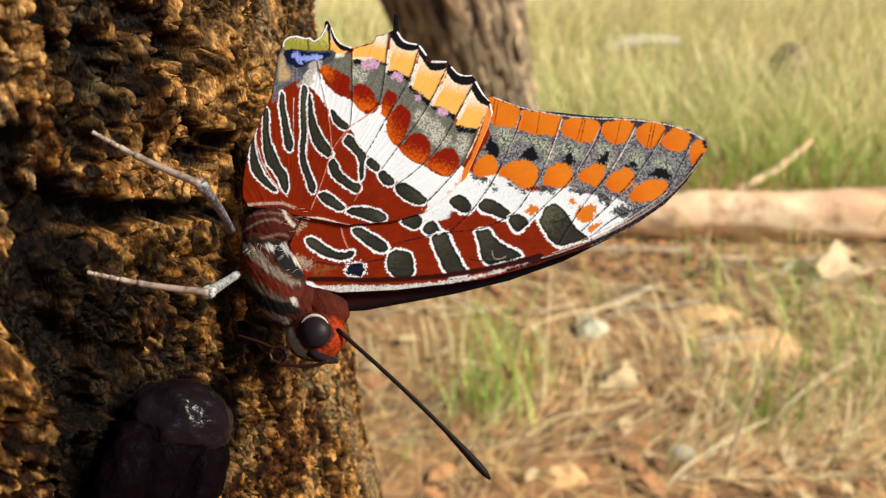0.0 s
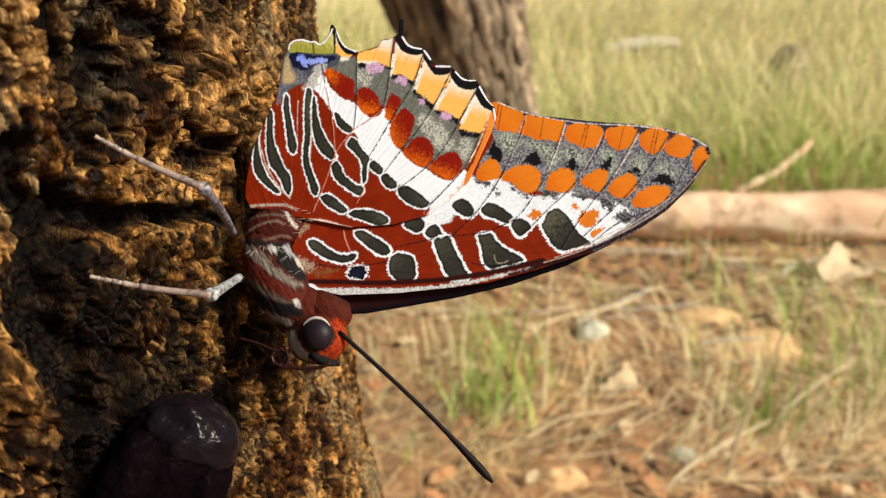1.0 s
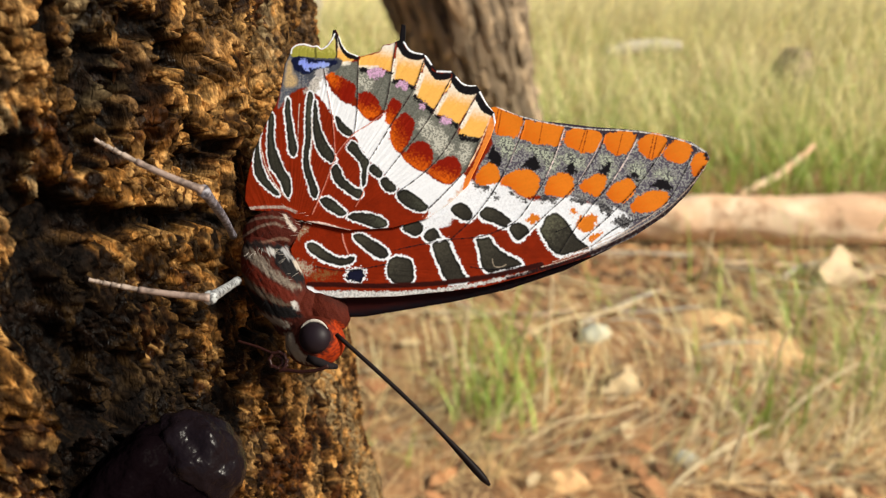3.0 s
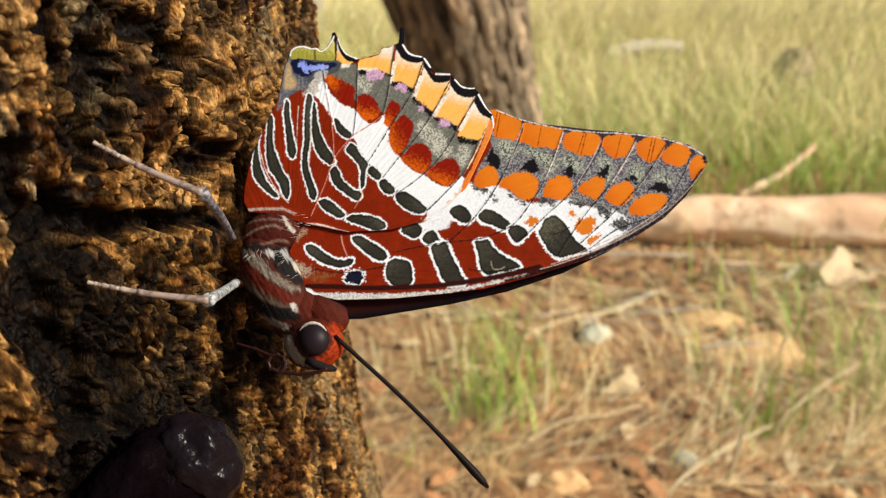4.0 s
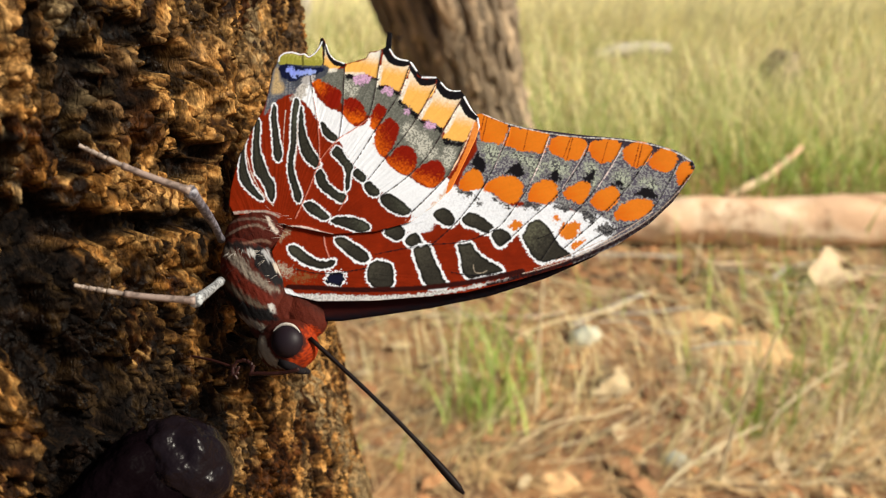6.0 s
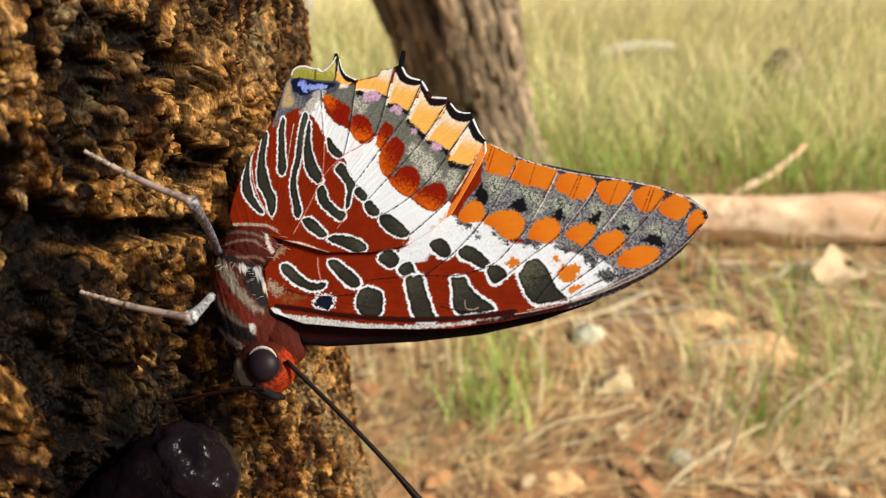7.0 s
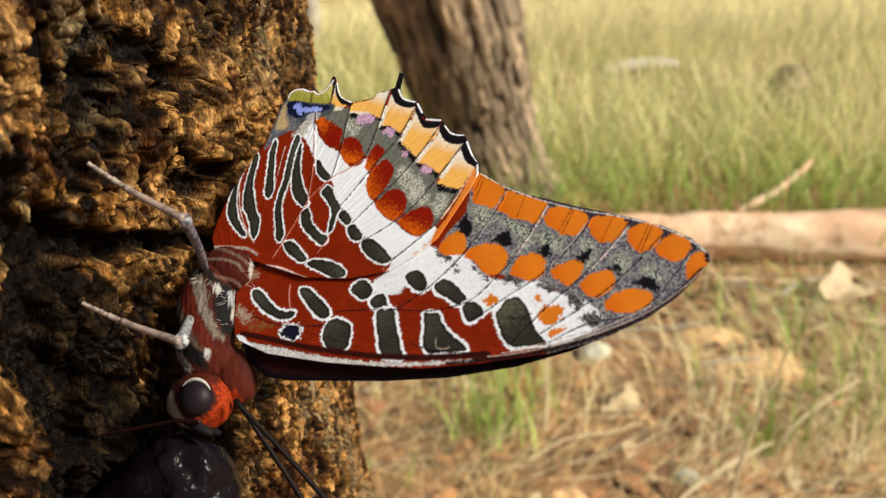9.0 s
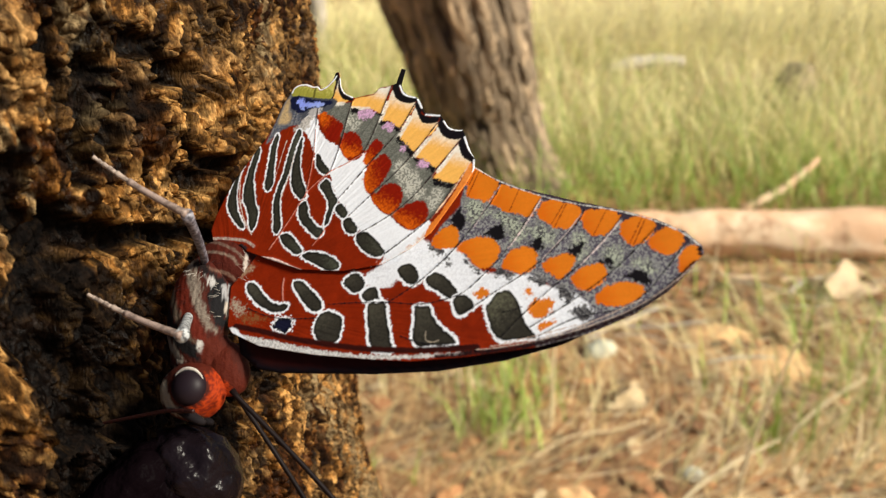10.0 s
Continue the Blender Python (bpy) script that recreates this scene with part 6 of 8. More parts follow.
# thorax, collar and head: one hair pattern runs over all three
def body_paint(u, v):
    s = Scales(u, v, lin(62, 20, 10))
    # hair lies along the body
    a, b = 0.55 * u - 0.83 * v, 0.83 * u + 0.55 * v
    strand = layers(a * 0.9, b * 6, 55, 3) - 0.5
    s.jit = 0.34 * strand + 0.05 * (s.fine - 0.5)
    s.col = s.col * (1 + 0.8 * strand)[:, None].clip(0.25, 2)
    # shoulder by the wing roots: red-brown hair with grey streaks
    s.patch([(-6.54, 0), (-6.46, 3.17), (-4.99, 3.91), (-1.99, 3.88), (0.43, 2.83), (0.59, -0), (-1.77, 0), (-4.2, 0.86)], lin(72, 22, 11), fuzz=0.3, rough=3)
    s.line([(-6.14, 1.15), (-5.16, 1.83), (-3.99, 2.4), (-2.63, 2.62), (-1.9, 2.27)], lin(120, 100, 88), 0.2, 0, 0.4)
    s.line([(-6.11, 2.59), (-4.34, 3.21), (-2.55, 3.25), (-1.04, 2.73)], lin(104, 84, 74), 0.2, 0, 0.4)
    s.line([(-1.67, 3.42), (-1.2, 2.56), (-0.58, 1.98)], lin(206, 194, 184), 0.25, 0, 0.4)
    s.line([(-5.37, 0.46), (-3.59, 0.68), (-2.13, 1.14), (-1.11, 0.91)], lin(120, 92, 78), 0.22, 0, 0.4)
    s.patch([(-6.52, -0.34), (-5.39, 0.8), (-3.59, 0.68), (-1.79, 0.45), (-2.36, 0), (-4.44, 0)], lin(26, 18, 18), fuzz=0.2, rough=3)
    # thorax: grey, red-brown and black bands along the body
    s.patch([(-5.95, 0.12), (-4.43, -0.23), (-2.99, -1.25), (-2.1, -2.26), (-0.71, -3.03), (0.37, -3.64), (-0.24, -4.14), (-1.74, -3.49), (-3.14, -2.71), (-4.64, -1.59), (-5.9, -0.68)], lin(126, 115, 104), fuzz=0.2, rough=3, speck=(lin(90, 78, 70), 0.6))
    s.patch([(-2.96, 0.17), (-1.8, 0.57), (-0.85, -0.56), (0.11, -1.97), (0.85, -2.8), (0.18, -3.36), (-1.02, -2.7), (-2.02, -1.69), (-2.54, -0.85)], lin(14, 13, 16), fuzz=0.12, rough=2.5)
    s.patch([(-3.55, 0), (-2.84, 0.11), (-2.51, -0.34), (-3.03, -0.57)], lin(176, 174, 172), fuzz=0.12, rough=3)
    s.patch([(-1.94, 0), (-1.37, 0.23), (-0.79, -0.56), (-0.53, -1.01), (-1.13, -0.85)], lin(150, 150, 152), fuzz=0.12, rough=2.5)
    s.patch([(-0.52, -1.24), (0.35, -1.12), (1.38, -1.79), (1, -2.35), (0.11, -1.97)], lin(176, 166, 154), fuzz=0.15, rough=3)
    s.patch([(-6.5, -0.57), (-4.95, -1.31), (-3.08, -2.77), (-1.55, -3.6), (0.08, -4.69), (-0.28, -5.42), (-1.77, -4.99), (-3.59, -4.01), (-5.15, -2.95), (-6.39, -2.28)], lin(86, 24, 9), fuzz=0.2, rough=2)
    s.patch([(-6.15, -2.28), (-4.83, -3.17), (-3.29, -4.17), (-1.47, -5.04), (-0.57, -5.42), (-1.55, -5.6), (-3.55, -4.73), (-5.21, -3.74), (-6.1, -2.96)], lin(88, 76, 64), fuzz=0.2, rough=2.5)
    s.patch([(-6.09, -3.18), (-4.16, -4.4), (-2.03, -5.44), (-0.27, -5.58), (1.19, -5.95), (0.93, -6.45), (-0.79, -6.8), (-2.56, -6.39), (-4.38, -5.63), (-5.78, -4.25)], lin(11, 9, 11), fuzz=0.15, rough=2)
    s.patch([(-0.53, -5.14), (0.05, -5.19), (0.78, -5.84), (0.45, -6.07), (-0.27, -5.64)], lin(190, 188, 184), fuzz=0.08, rough=1)
    s.patch([(-3.39, -6.29), (-1.94, -6.93), (-0.52, -7.29), (-0.85, -7.74), (-2.2, -7.54), (-3.36, -6.84)], lin(126, 118, 108), fuzz=0.15, rough=2.5)
    s.patch([(-4.6, -5.92), (-3.11, -7.01), (-1.31, -7.8), (-0.9, -8.89), (-2.41, -8.92), (-3.96, -7.57)], lin(50, 24, 20), fuzz=0.3, rough=2.5)
    # neck and head: warm red-brown, orange face, pale streak under the eye
    s.patch([(0.23, -4.19), (1.98, -4.45), (3.74, -5.26), (5.5, -6.38), (5.27, -7.68), (3.56, -7.44), (2.1, -6.87), (0.94, -6.56), (0.21, -5.85)], lin(78, 24, 8), fuzz=0.2, rough=2, speck=(lin(70, 16, 6), 0.5))
    s.patch([(3.27, -7.29), (4.4, -7.16), (5.14, -8.5), (5.09, -9.95), (4.36, -11.2), (3.33, -10.74), (2.06, -10.45), (3.11, -9.78), (3.8, -8.79)], lin(160, 52, 6), fuzz=0.15, rough=2.5, speck=(lin(92, 18, 5), 0.75))
    s.patch([(-1.28, -8.24), (-0.36, -8.17), (0.15, -9.03), (1.01, -9.99), (2.3, -10.61), (3.68, -11), (3.36, -11.39), (1.64, -11.16), (0.12, -10.55), (-0.98, -9.44)], lin(140, 130, 114), fuzz=0.12, rough=2)
    return 0.74 * s.col, s.relief


def painted_egg(name, size, centre, turn, parent, label, shape=None, fine=84):
    bm = egg([a * MM for a in size], [a * MM for a in centre], turn, shape, fine)
    verts = np.array([v.co[:] for v in bm.verts])
    faces = [[v.index for v in f.verts] for f in bm.faces]
    normals = np.array([v.normal[:] for v in bm.verts])
    bm.free()
    u, v = verts[:, 0] / MM, verts[:, 1] / MM
    # the markings are laid as seen square from the side
    front = np.maximum(verts[:, 2] / MM, 0)
    tones, _ = body_paint(u + -0.40 * front, v + 0.13 * front)
    # short lying hair
    shag = 0.15 * (layers((0.55 * u - 0.83 * v) * 0.8, (0.83 * u + 0.55 * v) * 4.5, 33, 3) - 0.5) * MM
    away = verts - np.array(centre) * MM
    verts = verts + away / np.linalg.norm(away, axis=1)[:, None] * shag[:, None]
    return mesh_object(name, verts, faces, HAIR, parent, label, colours=tones)


painted_egg("thorax", (2.95, 5.5, 2.2), (-2.4, -3.1, -0.4), (0, 0, 30), butterfly, "hairy red-brown thorax with black and white streaks", fine=120)
painted_egg("wing_root", (3.3, 2.3, 1.5), (-3.0, 1.9, -0.6), (0, 0, 12), butterfly, "red-brown hair with grey streaks at the wing roots", fine=96)
painted_egg("collar", (2.9, 2.4, 1.6), (0.0, -6.1, -0.7), (0, 0, 34), butterfly, "red-brown hairy collar")
painted_egg("neck", (2.9, 2.1, 1.5), (2.4, -6.0, -1.0), (0, 0, -24), butterfly, "warm red-brown hairy neck")


def tufts(name, spots, long, mat, parent, label, seed):
    """Loose pointed hairs: spots of u, v, height and heading in degrees."""
    rnd = random.Random(seed)
    bm = bmesh.new()
    for u, v, w, heading, n, spread in spots:
        for _ in range(n):
            a = radians(heading + rnd.uniform(-28, 28))
            p = Vector((u + rnd.gauss(0, spread), v + rnd.gauss(0, spread), w + rnd.uniform(-0.2, 0.1)))
            q = p + Vector((math.cos(a), math.sin(a), rnd.uniform(0.0, 0.5))) * long * rnd.uniform(0.6, 1.2)
            mid = (p + q) / 2 + Vector((0, 0, 0.12))
            tube([p * MM, mid * MM, q * MM], [0.015 * MM, 0.012 * MM, 0.004 * MM], 5, bm)
    return part(name, bm, mat, parent, label)


tufts("hair_tuft", [(*q, 2.1, 215, 5, 0.25) for q in [(-1.45, -0.28), (-0.52, -1.13), (0.43, -2.52)]] + [(*q, 2.0, 250, 5, 0.25) for q in [(-3.4, -0.4), (-4.4, -0.68)]], 0.6, WHITE_FUR, butterfly, "tuft of white hairs", 1)
tufts("hair_tuft", [(*q, 0.5, 170, 5, 0.4) for q in [(-0.73, 2.55), (-0.11, 1.98), (0.73, 2.72), (-1.37, 3.42)]], 0.8, WHITE_FUR, butterfly, "pale hairs at the wing root", 2)
tufts("hair_tuft", [(*q, 1.9, 240, 4, 0.5) for q in [(-5.13, 1.43), (-4.59, -2.27), (-3.3, -3.95), (-3.02, 1.14), (-1.5, -4.49)]], 0.8, BLACK_FUR, butterfly, "", 3)

EYE_U, EYE_V = 2.51, -8.65
head = painted_egg("head", (3.0, 2.55, 2.0), (EYE_U - 0.5, EYE_V - 0.3, -0.3), (0, 0, 0), butterfly, "orange and red-brown head with white streaks", fine=72)
part("eye", egg((1.55 * MM, 1.55 * MM, 1.25 * MM), (EYE_U * MM, EYE_V * MM, 1.25 * MM), fine=32), EYE, head, "dark round compound eye")
part("eye_rim", tube([(EYE_U * MM + 1.56 * MM * math.cos(a), EYE_V * MM + 1.56 * MM * math.sin(a), (1.45 + 0.25 * math.sin(a)) * MM) for a in np.linspace(0.55, 2.6, 18)],
                     [(0.04 + 0.13 * math.sin((a - 0.55) / 2.05 * math.pi)) * MM for a in np.linspace(0.55, 2.6, 18)], 8), WHITE_FUR, head, "white hair rim over the eye")
for side in (-0.7, 0.7):
    part("palp", tube([Vector((EYE_U + x, EYE_V + y, side + 0.2)) * MM for x, y in ((-0.6, -1.8), (0.2, -2.25), (1.1, -2.6), (1.8, -2.75))], [0.55 * MM, 0.5 * MM, 0.4 * MM, 0.2 * MM], 10),
         BLACK_FUR, head, "dark hairy palp")


def feeler():
    path = [(x, 1.1 * math.sin(x / 21 * 2.2) * 0.8, 0) for x in np.linspace(-0.9, 19.2, 26)]
    radii = [0.21 + 0.17 * step(12, 18, p[0]) for p in path[:-2]] + [0.34, 0.14]
    return tube([Vector(p) * MM for p in path], [r * MM for r in radii], 12)


antenna = part("antenna", feeler(), HORN, butterfly, "long black clubbed antenna")
far_antenna = part("antenna", feeler(), HORN, butterfly, "long black clubbed antenna")


def limb(length, thick, mat, name, share=1.0):
    """A slightly bowed leg part with a swollen end; share: how much of the length it covers from the knee."""
    n = 16
    path = [(length * share * k / n, 0.02 * length * math.sin(math.pi * share * k / n), 0) for k in range(n + 1)]
    radii = [thick * (1.08 - 0.28 * k / n + 0.22 * max(0, 1 - k / 2) + 0.2 * max(0, 1 - (n - k) / 2)) for k in range(n + 1)]
    return part(name, tube(path, radii, 14), mat, butterfly)


def foot(shin, length, thick, share):
    """Five ringed joints and two claws beyond the shin."""
    ends = [share + (1 - share) * q for q in (0, 0.36, 0.56, 0.72, 0.86, 1.0)]
    for k, (a0, b0) in enumerate(zip(ends, ends[1:])):
        path = [(length * (a0 + (b0 - a0) * t), 0.02 * length * math.sin(math.pi * (a0 + (b0 - a0) * t)), 0) for t in (0, 0.08, 0.3, 0.7, 0.9, 1.0)]
        r = thick * (0.78 - 0.05 * k)
        part("foot_joint", tube(path, [r * q for q in (0.6, 0.82, 0.86, 0.98, 1.12, 0.7)], 12), FOOT, shin)
    for side in (-1, 1):
        part("claw", tube([(length * 0.985, 0, 0), (length * 1.02, side * thick * 0.9, 0), (length * 1.045, side * thick * 1.2, -thick * 0.8)], [thick * 0.3, thick * 0.22, thick * 0.06], 6), HORN, shin)


FOOT = material("pale_ringed_foot", (0.33, 0.26, 0.215), rough=0.6, spots=((1500, 0.46, 0.62, (0.07, 0.05, 0.04), 0.75),), bump=((3000, 0.4, 0.0001),))
upper_shin, lower_shin = limb(0.0097, 0.00031, LEG, "shin", 0.60), limb(0.0099, 0.00030, LEG, "shin", 0.58)
foot(upper_shin, 0.0097, 0.00031, 0.60)
foot(lower_shin, 0.0099, 0.00030, 0.58)
upper_thigh, lower_thigh = limb(0.0145, 0.00040, DARK_THIGH, "thigh"), limb(0.0114, 0.00046, THIGH, "thigh")
tube_len = 0.66 * MM
tube_parts = []
for k in range(24):
    thick = 0.19 - 0.003 * k
    tube_parts.append(part("sucking_tube", tube([(-0.2 * MM, 0, 0), (-0.12 * MM, 0, 0), (tube_len + 0.12 * MM, 0, 0), (tube_len + 0.2 * MM, 0, 0)], [thick * 0.85 * MM, thick * MM, thick * MM, thick * 0.85 * MM], 10), TUBE, butterfly))

# ---- the beetle ----
BEETLE = material("black_violet_shell", (0.0026, 0.0014, 0.0020), rough=0.4, spec=0.03, bump=((220, 0.8, 0.0022), (1500, 0.12, 0.0002)))
BEETLE_TIP = material("grey_violet_membrane", (0.0055, 0.0035, 0.0048), rough=0.24, spec=0.22, bump=((260, 0.7, 0.0014),))
for shell, ior in ((BEETLE, 1.16), (BEETLE_TIP, 1.3)):
    shell.node_tree.nodes["Principled BSDF"].inputs["IOR"].default_value = ior
beetle = new("beetle")
beetle.empty_display_size = 0.01
tagged(beetle, "big dark violet-black beetle sucking sap on the bark", "beetle")


def segmented(v):
    """Rings of the hind body, deepest near its tip."""
    k = 1 - 0.05 * math.exp(-((v.x * 7) % 1 - 0.5) ** 2 * 30) * step(0.0, 0.6, v.x)
    fold = 1 + 0.06 * noise.noise(Vector((v.x * 2.2, v.y * 3, v.z * 3))) + 0.03 * noise.noise(Vector((v.x * 5, v.y * 7, v.z * 7 + 4)))
    return Vector((v.x, v.y * k, v.z * k)) * fold


def creased(v):
    k = 1 + 0.10 * noise.noise(v * 2.4 + Vector((3, 0, 0))) + 0.05 * noise.noise(v * 5.5)
    return v * k


part("abdomen", egg((7.4 * MM, 5.3 * MM, 3.9 * MM), (0.2 * MM, 0, 0), (0, 0, 0), segmented, 64), BEETLE, beetle)
for side in (-1, 1):
    part("wing_case", egg((6.1 * MM, 2.75 * MM, 3.9 * MM), (-1.6 * MM, side * 2.55 * MM, 0.75 * MM), (side * -12, 0, side * 3), creased, 48), BEETLE, beetle)
part("tail_plate", egg((3.5 * MM, 4.7 * MM, 3.6 * MM), (4.3 * MM, 0, 0.35 * MM), (0, 8, 0), creased, 56), BEETLE_TIP, beetle, "greyish translucent tail plate")
part("neck_shield", egg((3.0 * MM, 4.6 * MM, 3.0 * MM), (-8.0 * MM, 0, 0.2 * MM), (0, 0, 0), None, 32), BEETLE, beetle)
part("head", egg((1.8 * MM, 2.0 * MM, 1.5 * MM), (-11.2 * MM, 0, -0.4 * MM), (0, 0, 0), None, 24), BEETLE, beetle)
for x, side, reach in ((-4.0, 1, 0.55), (-7.5, 1, 0.6), (-5.0, -1, 0.6), (-2.0, -1, 0.55)):
    part("leg", tube([Vector((x, side * 4.2, -1.0)) * MM, Vector((x + 1.5, side * 7.0 * reach, 0.4)) * MM, Vector((x + 4.2, side * 8.6 * reach, -1.2)) * MM, Vector((x + 6.5, side * 9.0 * reach, -2.2)) * MM],
                     [0.45 * MM, 0.4 * MM, 0.22 * MM, 0.1 * MM], 10), BEETLE, beetle)


def motions():
    """The butterfly turns head-down on the bark and opens its sucking tube; the beetle swings round beside it."""
    walk(butterfly, [
        (0, pose(-0.014108, 0.070697, 0.689774, 59.74, -3.67, -9.38)), (0.5, pose(-0.014039, 0.070784, 0.689868, 59.55, -3.69, -9.49)),
        (1, pose(-0.014042, 0.070719, 0.68998, 59.32, -3.72, -9.41)), (1.5, pose(-0.014058, 0.070773, 0.689939, 59.16, -3.78, -9.35)),
        (2, pose(-0.014102, 0.070784, 0.689984, 58.92, -3.92, -9.44)), (2.5, pose(-0.014165, 0.070868, 0.689979, 58.93, -3.97, -9.41)),
        (4, pose(-0.014179, 0.070959, 0.690027, 58.62, -4.04, -9.18)), (4.5, pose(-0.014273, 0.070968, 0.689884, 58.81, -4.00, -9.33)),
        (5, pose(-0.014239, 0.070808, 0.689983, 58.62, -3.98, -9.62)), (5.5, pose(-0.014359, 0.070958, 0.690601, 57.82, -4.16, -9.90)),
        (7, pose(-0.015708, 0.068544, 0.689609, 53.28, 6.33, -17.20)), (7.5, pose(-0.016052, 0.067406, 0.689702, 52.07, 9.62, -19.17)),
        (8, pose(-0.016545, 0.065637, 0.68968, 49.71, 14.46, -22.72)), (8.5, pose(-0.017283, 0.064722, 0.689931, 46.57, 17.30, -24.76)),
        (9, pose(-0.017488, 0.064367, 0.689928, 45.45, 18.77, -25.95)), (9.5, pose(-0.017665, 0.063976, 0.690115, 44.66, 19.41, -26.73)),
        (10, pose(-0.017989, 0.063485, 0.690206, 43.84, 18.87, -27.00)),
    ])
    walk(hind_wing, [
        (0, pose(0.000059, -0.000008, 0.000021, 1.33, 0.09, 1.25)), (0.5, pose(-0.000008, -0.000002, 0.000016, 0.96, 0.04, 0.74)),
        (1, pose(-0.000049, -0.000018, 0.000007, 0.63, 0.14, 0.54)), (1.5, pose(-0.000055, 0.000009, 0.000005, 0.40, 0.07, 0.36)),
        (2, pose(-0.000015, 0.000013, 0.000003, 0.08, -0.07, 0.26)), (2.5, pose(0, 0, 0, -0.00, 0.00, 0.00)),
        (4, pose(-0.000087, 0.000021, -0.000012, -0.41, 0.14, -0.21)), (4.5, pose(-0.000005, 0.000086, -0.000012, -0.16, 0.29, -0.28)),
        (5, pose(-0.000019, 0.000015, -0.000014, -0.34, 0.24, -0.39)), (5.5, pose(0.000026, -0.000249, -0.000023, -1.34, 0.12, 0.30)),
        (7, pose(0.000379, 0.000395, 0.000164, -1.05, -4.67, 8.26)), (7.5, pose(0.000294, 0.000601, 0.000234, -0.98, -6.40, 11.02)),
        (8, pose(0.000407, 0.00072, 0.00038, -0.17, -8.76, 14.50)), (8.5, pose(0.000355, 0.000776, 0.000498, -0.84, -11.45, 18.72)),
        (9, pose(0.000409, 0.000825, 0.000573, -0.51, -12.44, 20.28)), (9.5, pose(0.000531, 0.000817, 0.000641, -0.09, -13.13, 20.50)),
        (10, pose(0.000432, 0.001036, 0.00066, -0.54, -13.92, 19.37)),
    ])
    fore_rows = [
        (0, pose(-0.000024, 0.000067, 0.000023, 1.33, 0.10, 0.90)), (0.5, pose(-0.000034, 0.000026, 0.000017, 0.96, 0.05, 0.43)),
        (1, pose(-0.000073, 0.000011, 0.000008, 0.63, 0.15, 0.31)), (1.5, pose(-0.000062, 0.000006, 0.000005, 0.40, 0.08, 0.21)),
        (2, pose(0.000033, 0.000003, 0.000003, 0.08, -0.07, 0.21)), (2.5, pose(0, 0, 0, -0.00, 0.00, 0.00)),
        (4, pose(-0.000076, -0.000008, -0.000012, -0.41, 0.14, -0.25)), (4.5, pose(-0.000006, 0.000046, -0.000012, -0.16, 0.29, -0.27)),
        (5, pose(-0.000019, 0.00002, -0.000014, -0.33, 0.24, -0.26)), (5.5, pose(-0.000018, -0.000011, -0.000028, -1.34, 0.11, -0.09)),
        (7, pose(0.000033, 0.000268, 0.000136, -0.85, -4.70, 5.87)), (7.5, pose(-0.000103, 0.00035, 0.000188, -0.70, -6.44, 8.53)),
        (8, pose(-0.000196, 0.000418, 0.000279, 0.26, -8.75, 11.70)), (8.5, pose(-0.000275, 0.000438, 0.000357, -0.13, -11.48, 15.15)),
        (9, pose(-0.00032, 0.000384, 0.000389, 0.34, -12.45, 16.38)), (9.5, pose(-0.000219, 0.000376, 0.000441, 0.74, -13.11, 16.84)),
        (10, pose(-0.000233, 0.000425, 0.000458, 0.23, -13.92, 16.21)),
    ]
    walk(fore_wing, fore_rows)
    walk(other_fore_wing, fore_rows)
    walk(head, [
        (0, pose(0.000042, 0.000138, -0.000248, -0.43, -0.12, 0.06)), (0.5, pose(-0.000009, 0.000041, -0.00018, -0.32, -0.07, 0.05)),
        (1, pose(-0, 0.000047, -0.000127, -0.21, -0.09, 0.02)), (1.5, pose(-0.00006, 0.00003, -0.000079, -0.13, -0.05, 0.02)),
        (2, pose(0.00015, -0.000044, -0.000008, -0.01, 0.01, 0.00)), (2.5, pose(0.000022, 0.000017, 0, -0.00, 0.00, 0.00)),
        (4, pose(0.000009, -0.00005, 0.000064, 0.14, -0.04, -0.03)), (4.5, pose(-0.000102, 0.000124, 0.000004, 0.04, -0.10, -0.02)),
        (5, pose(0.000104, -0.000032, 0.00004, 0.10, -0.07, -0.03)), (5.5, pose(-0.00014, -0.00006, 0.000251, 0.54, -0.05, -0.11)),
        (7, pose(-0.001152, -0.000378, 0.000798, 3.06, -0.84, 8.55)), (7.5, pose(-0.002225, -0.00095, 0.000917, 4.24, -1.64, 12.29)),
        (8, pose(-0.003191, -0.001587, 0.000934, 5.74, -2.99, 17.89)), (8.5, pose(-0.003445, -0.001886, 0.001161, 7.18, -4.52, 21.34)),
        (9, pose(-0.003767, -0.002126, 0.001095, 7.66, -5.12, 23.15)), (9.5, pose(-0.003606, -0.002043, 0.001145, 8.01, -5.29, 24.05)),
        (10, pose(-0.003816, -0.001972, 0.001285, 8.50, -5.36, 23.90)),
    ])
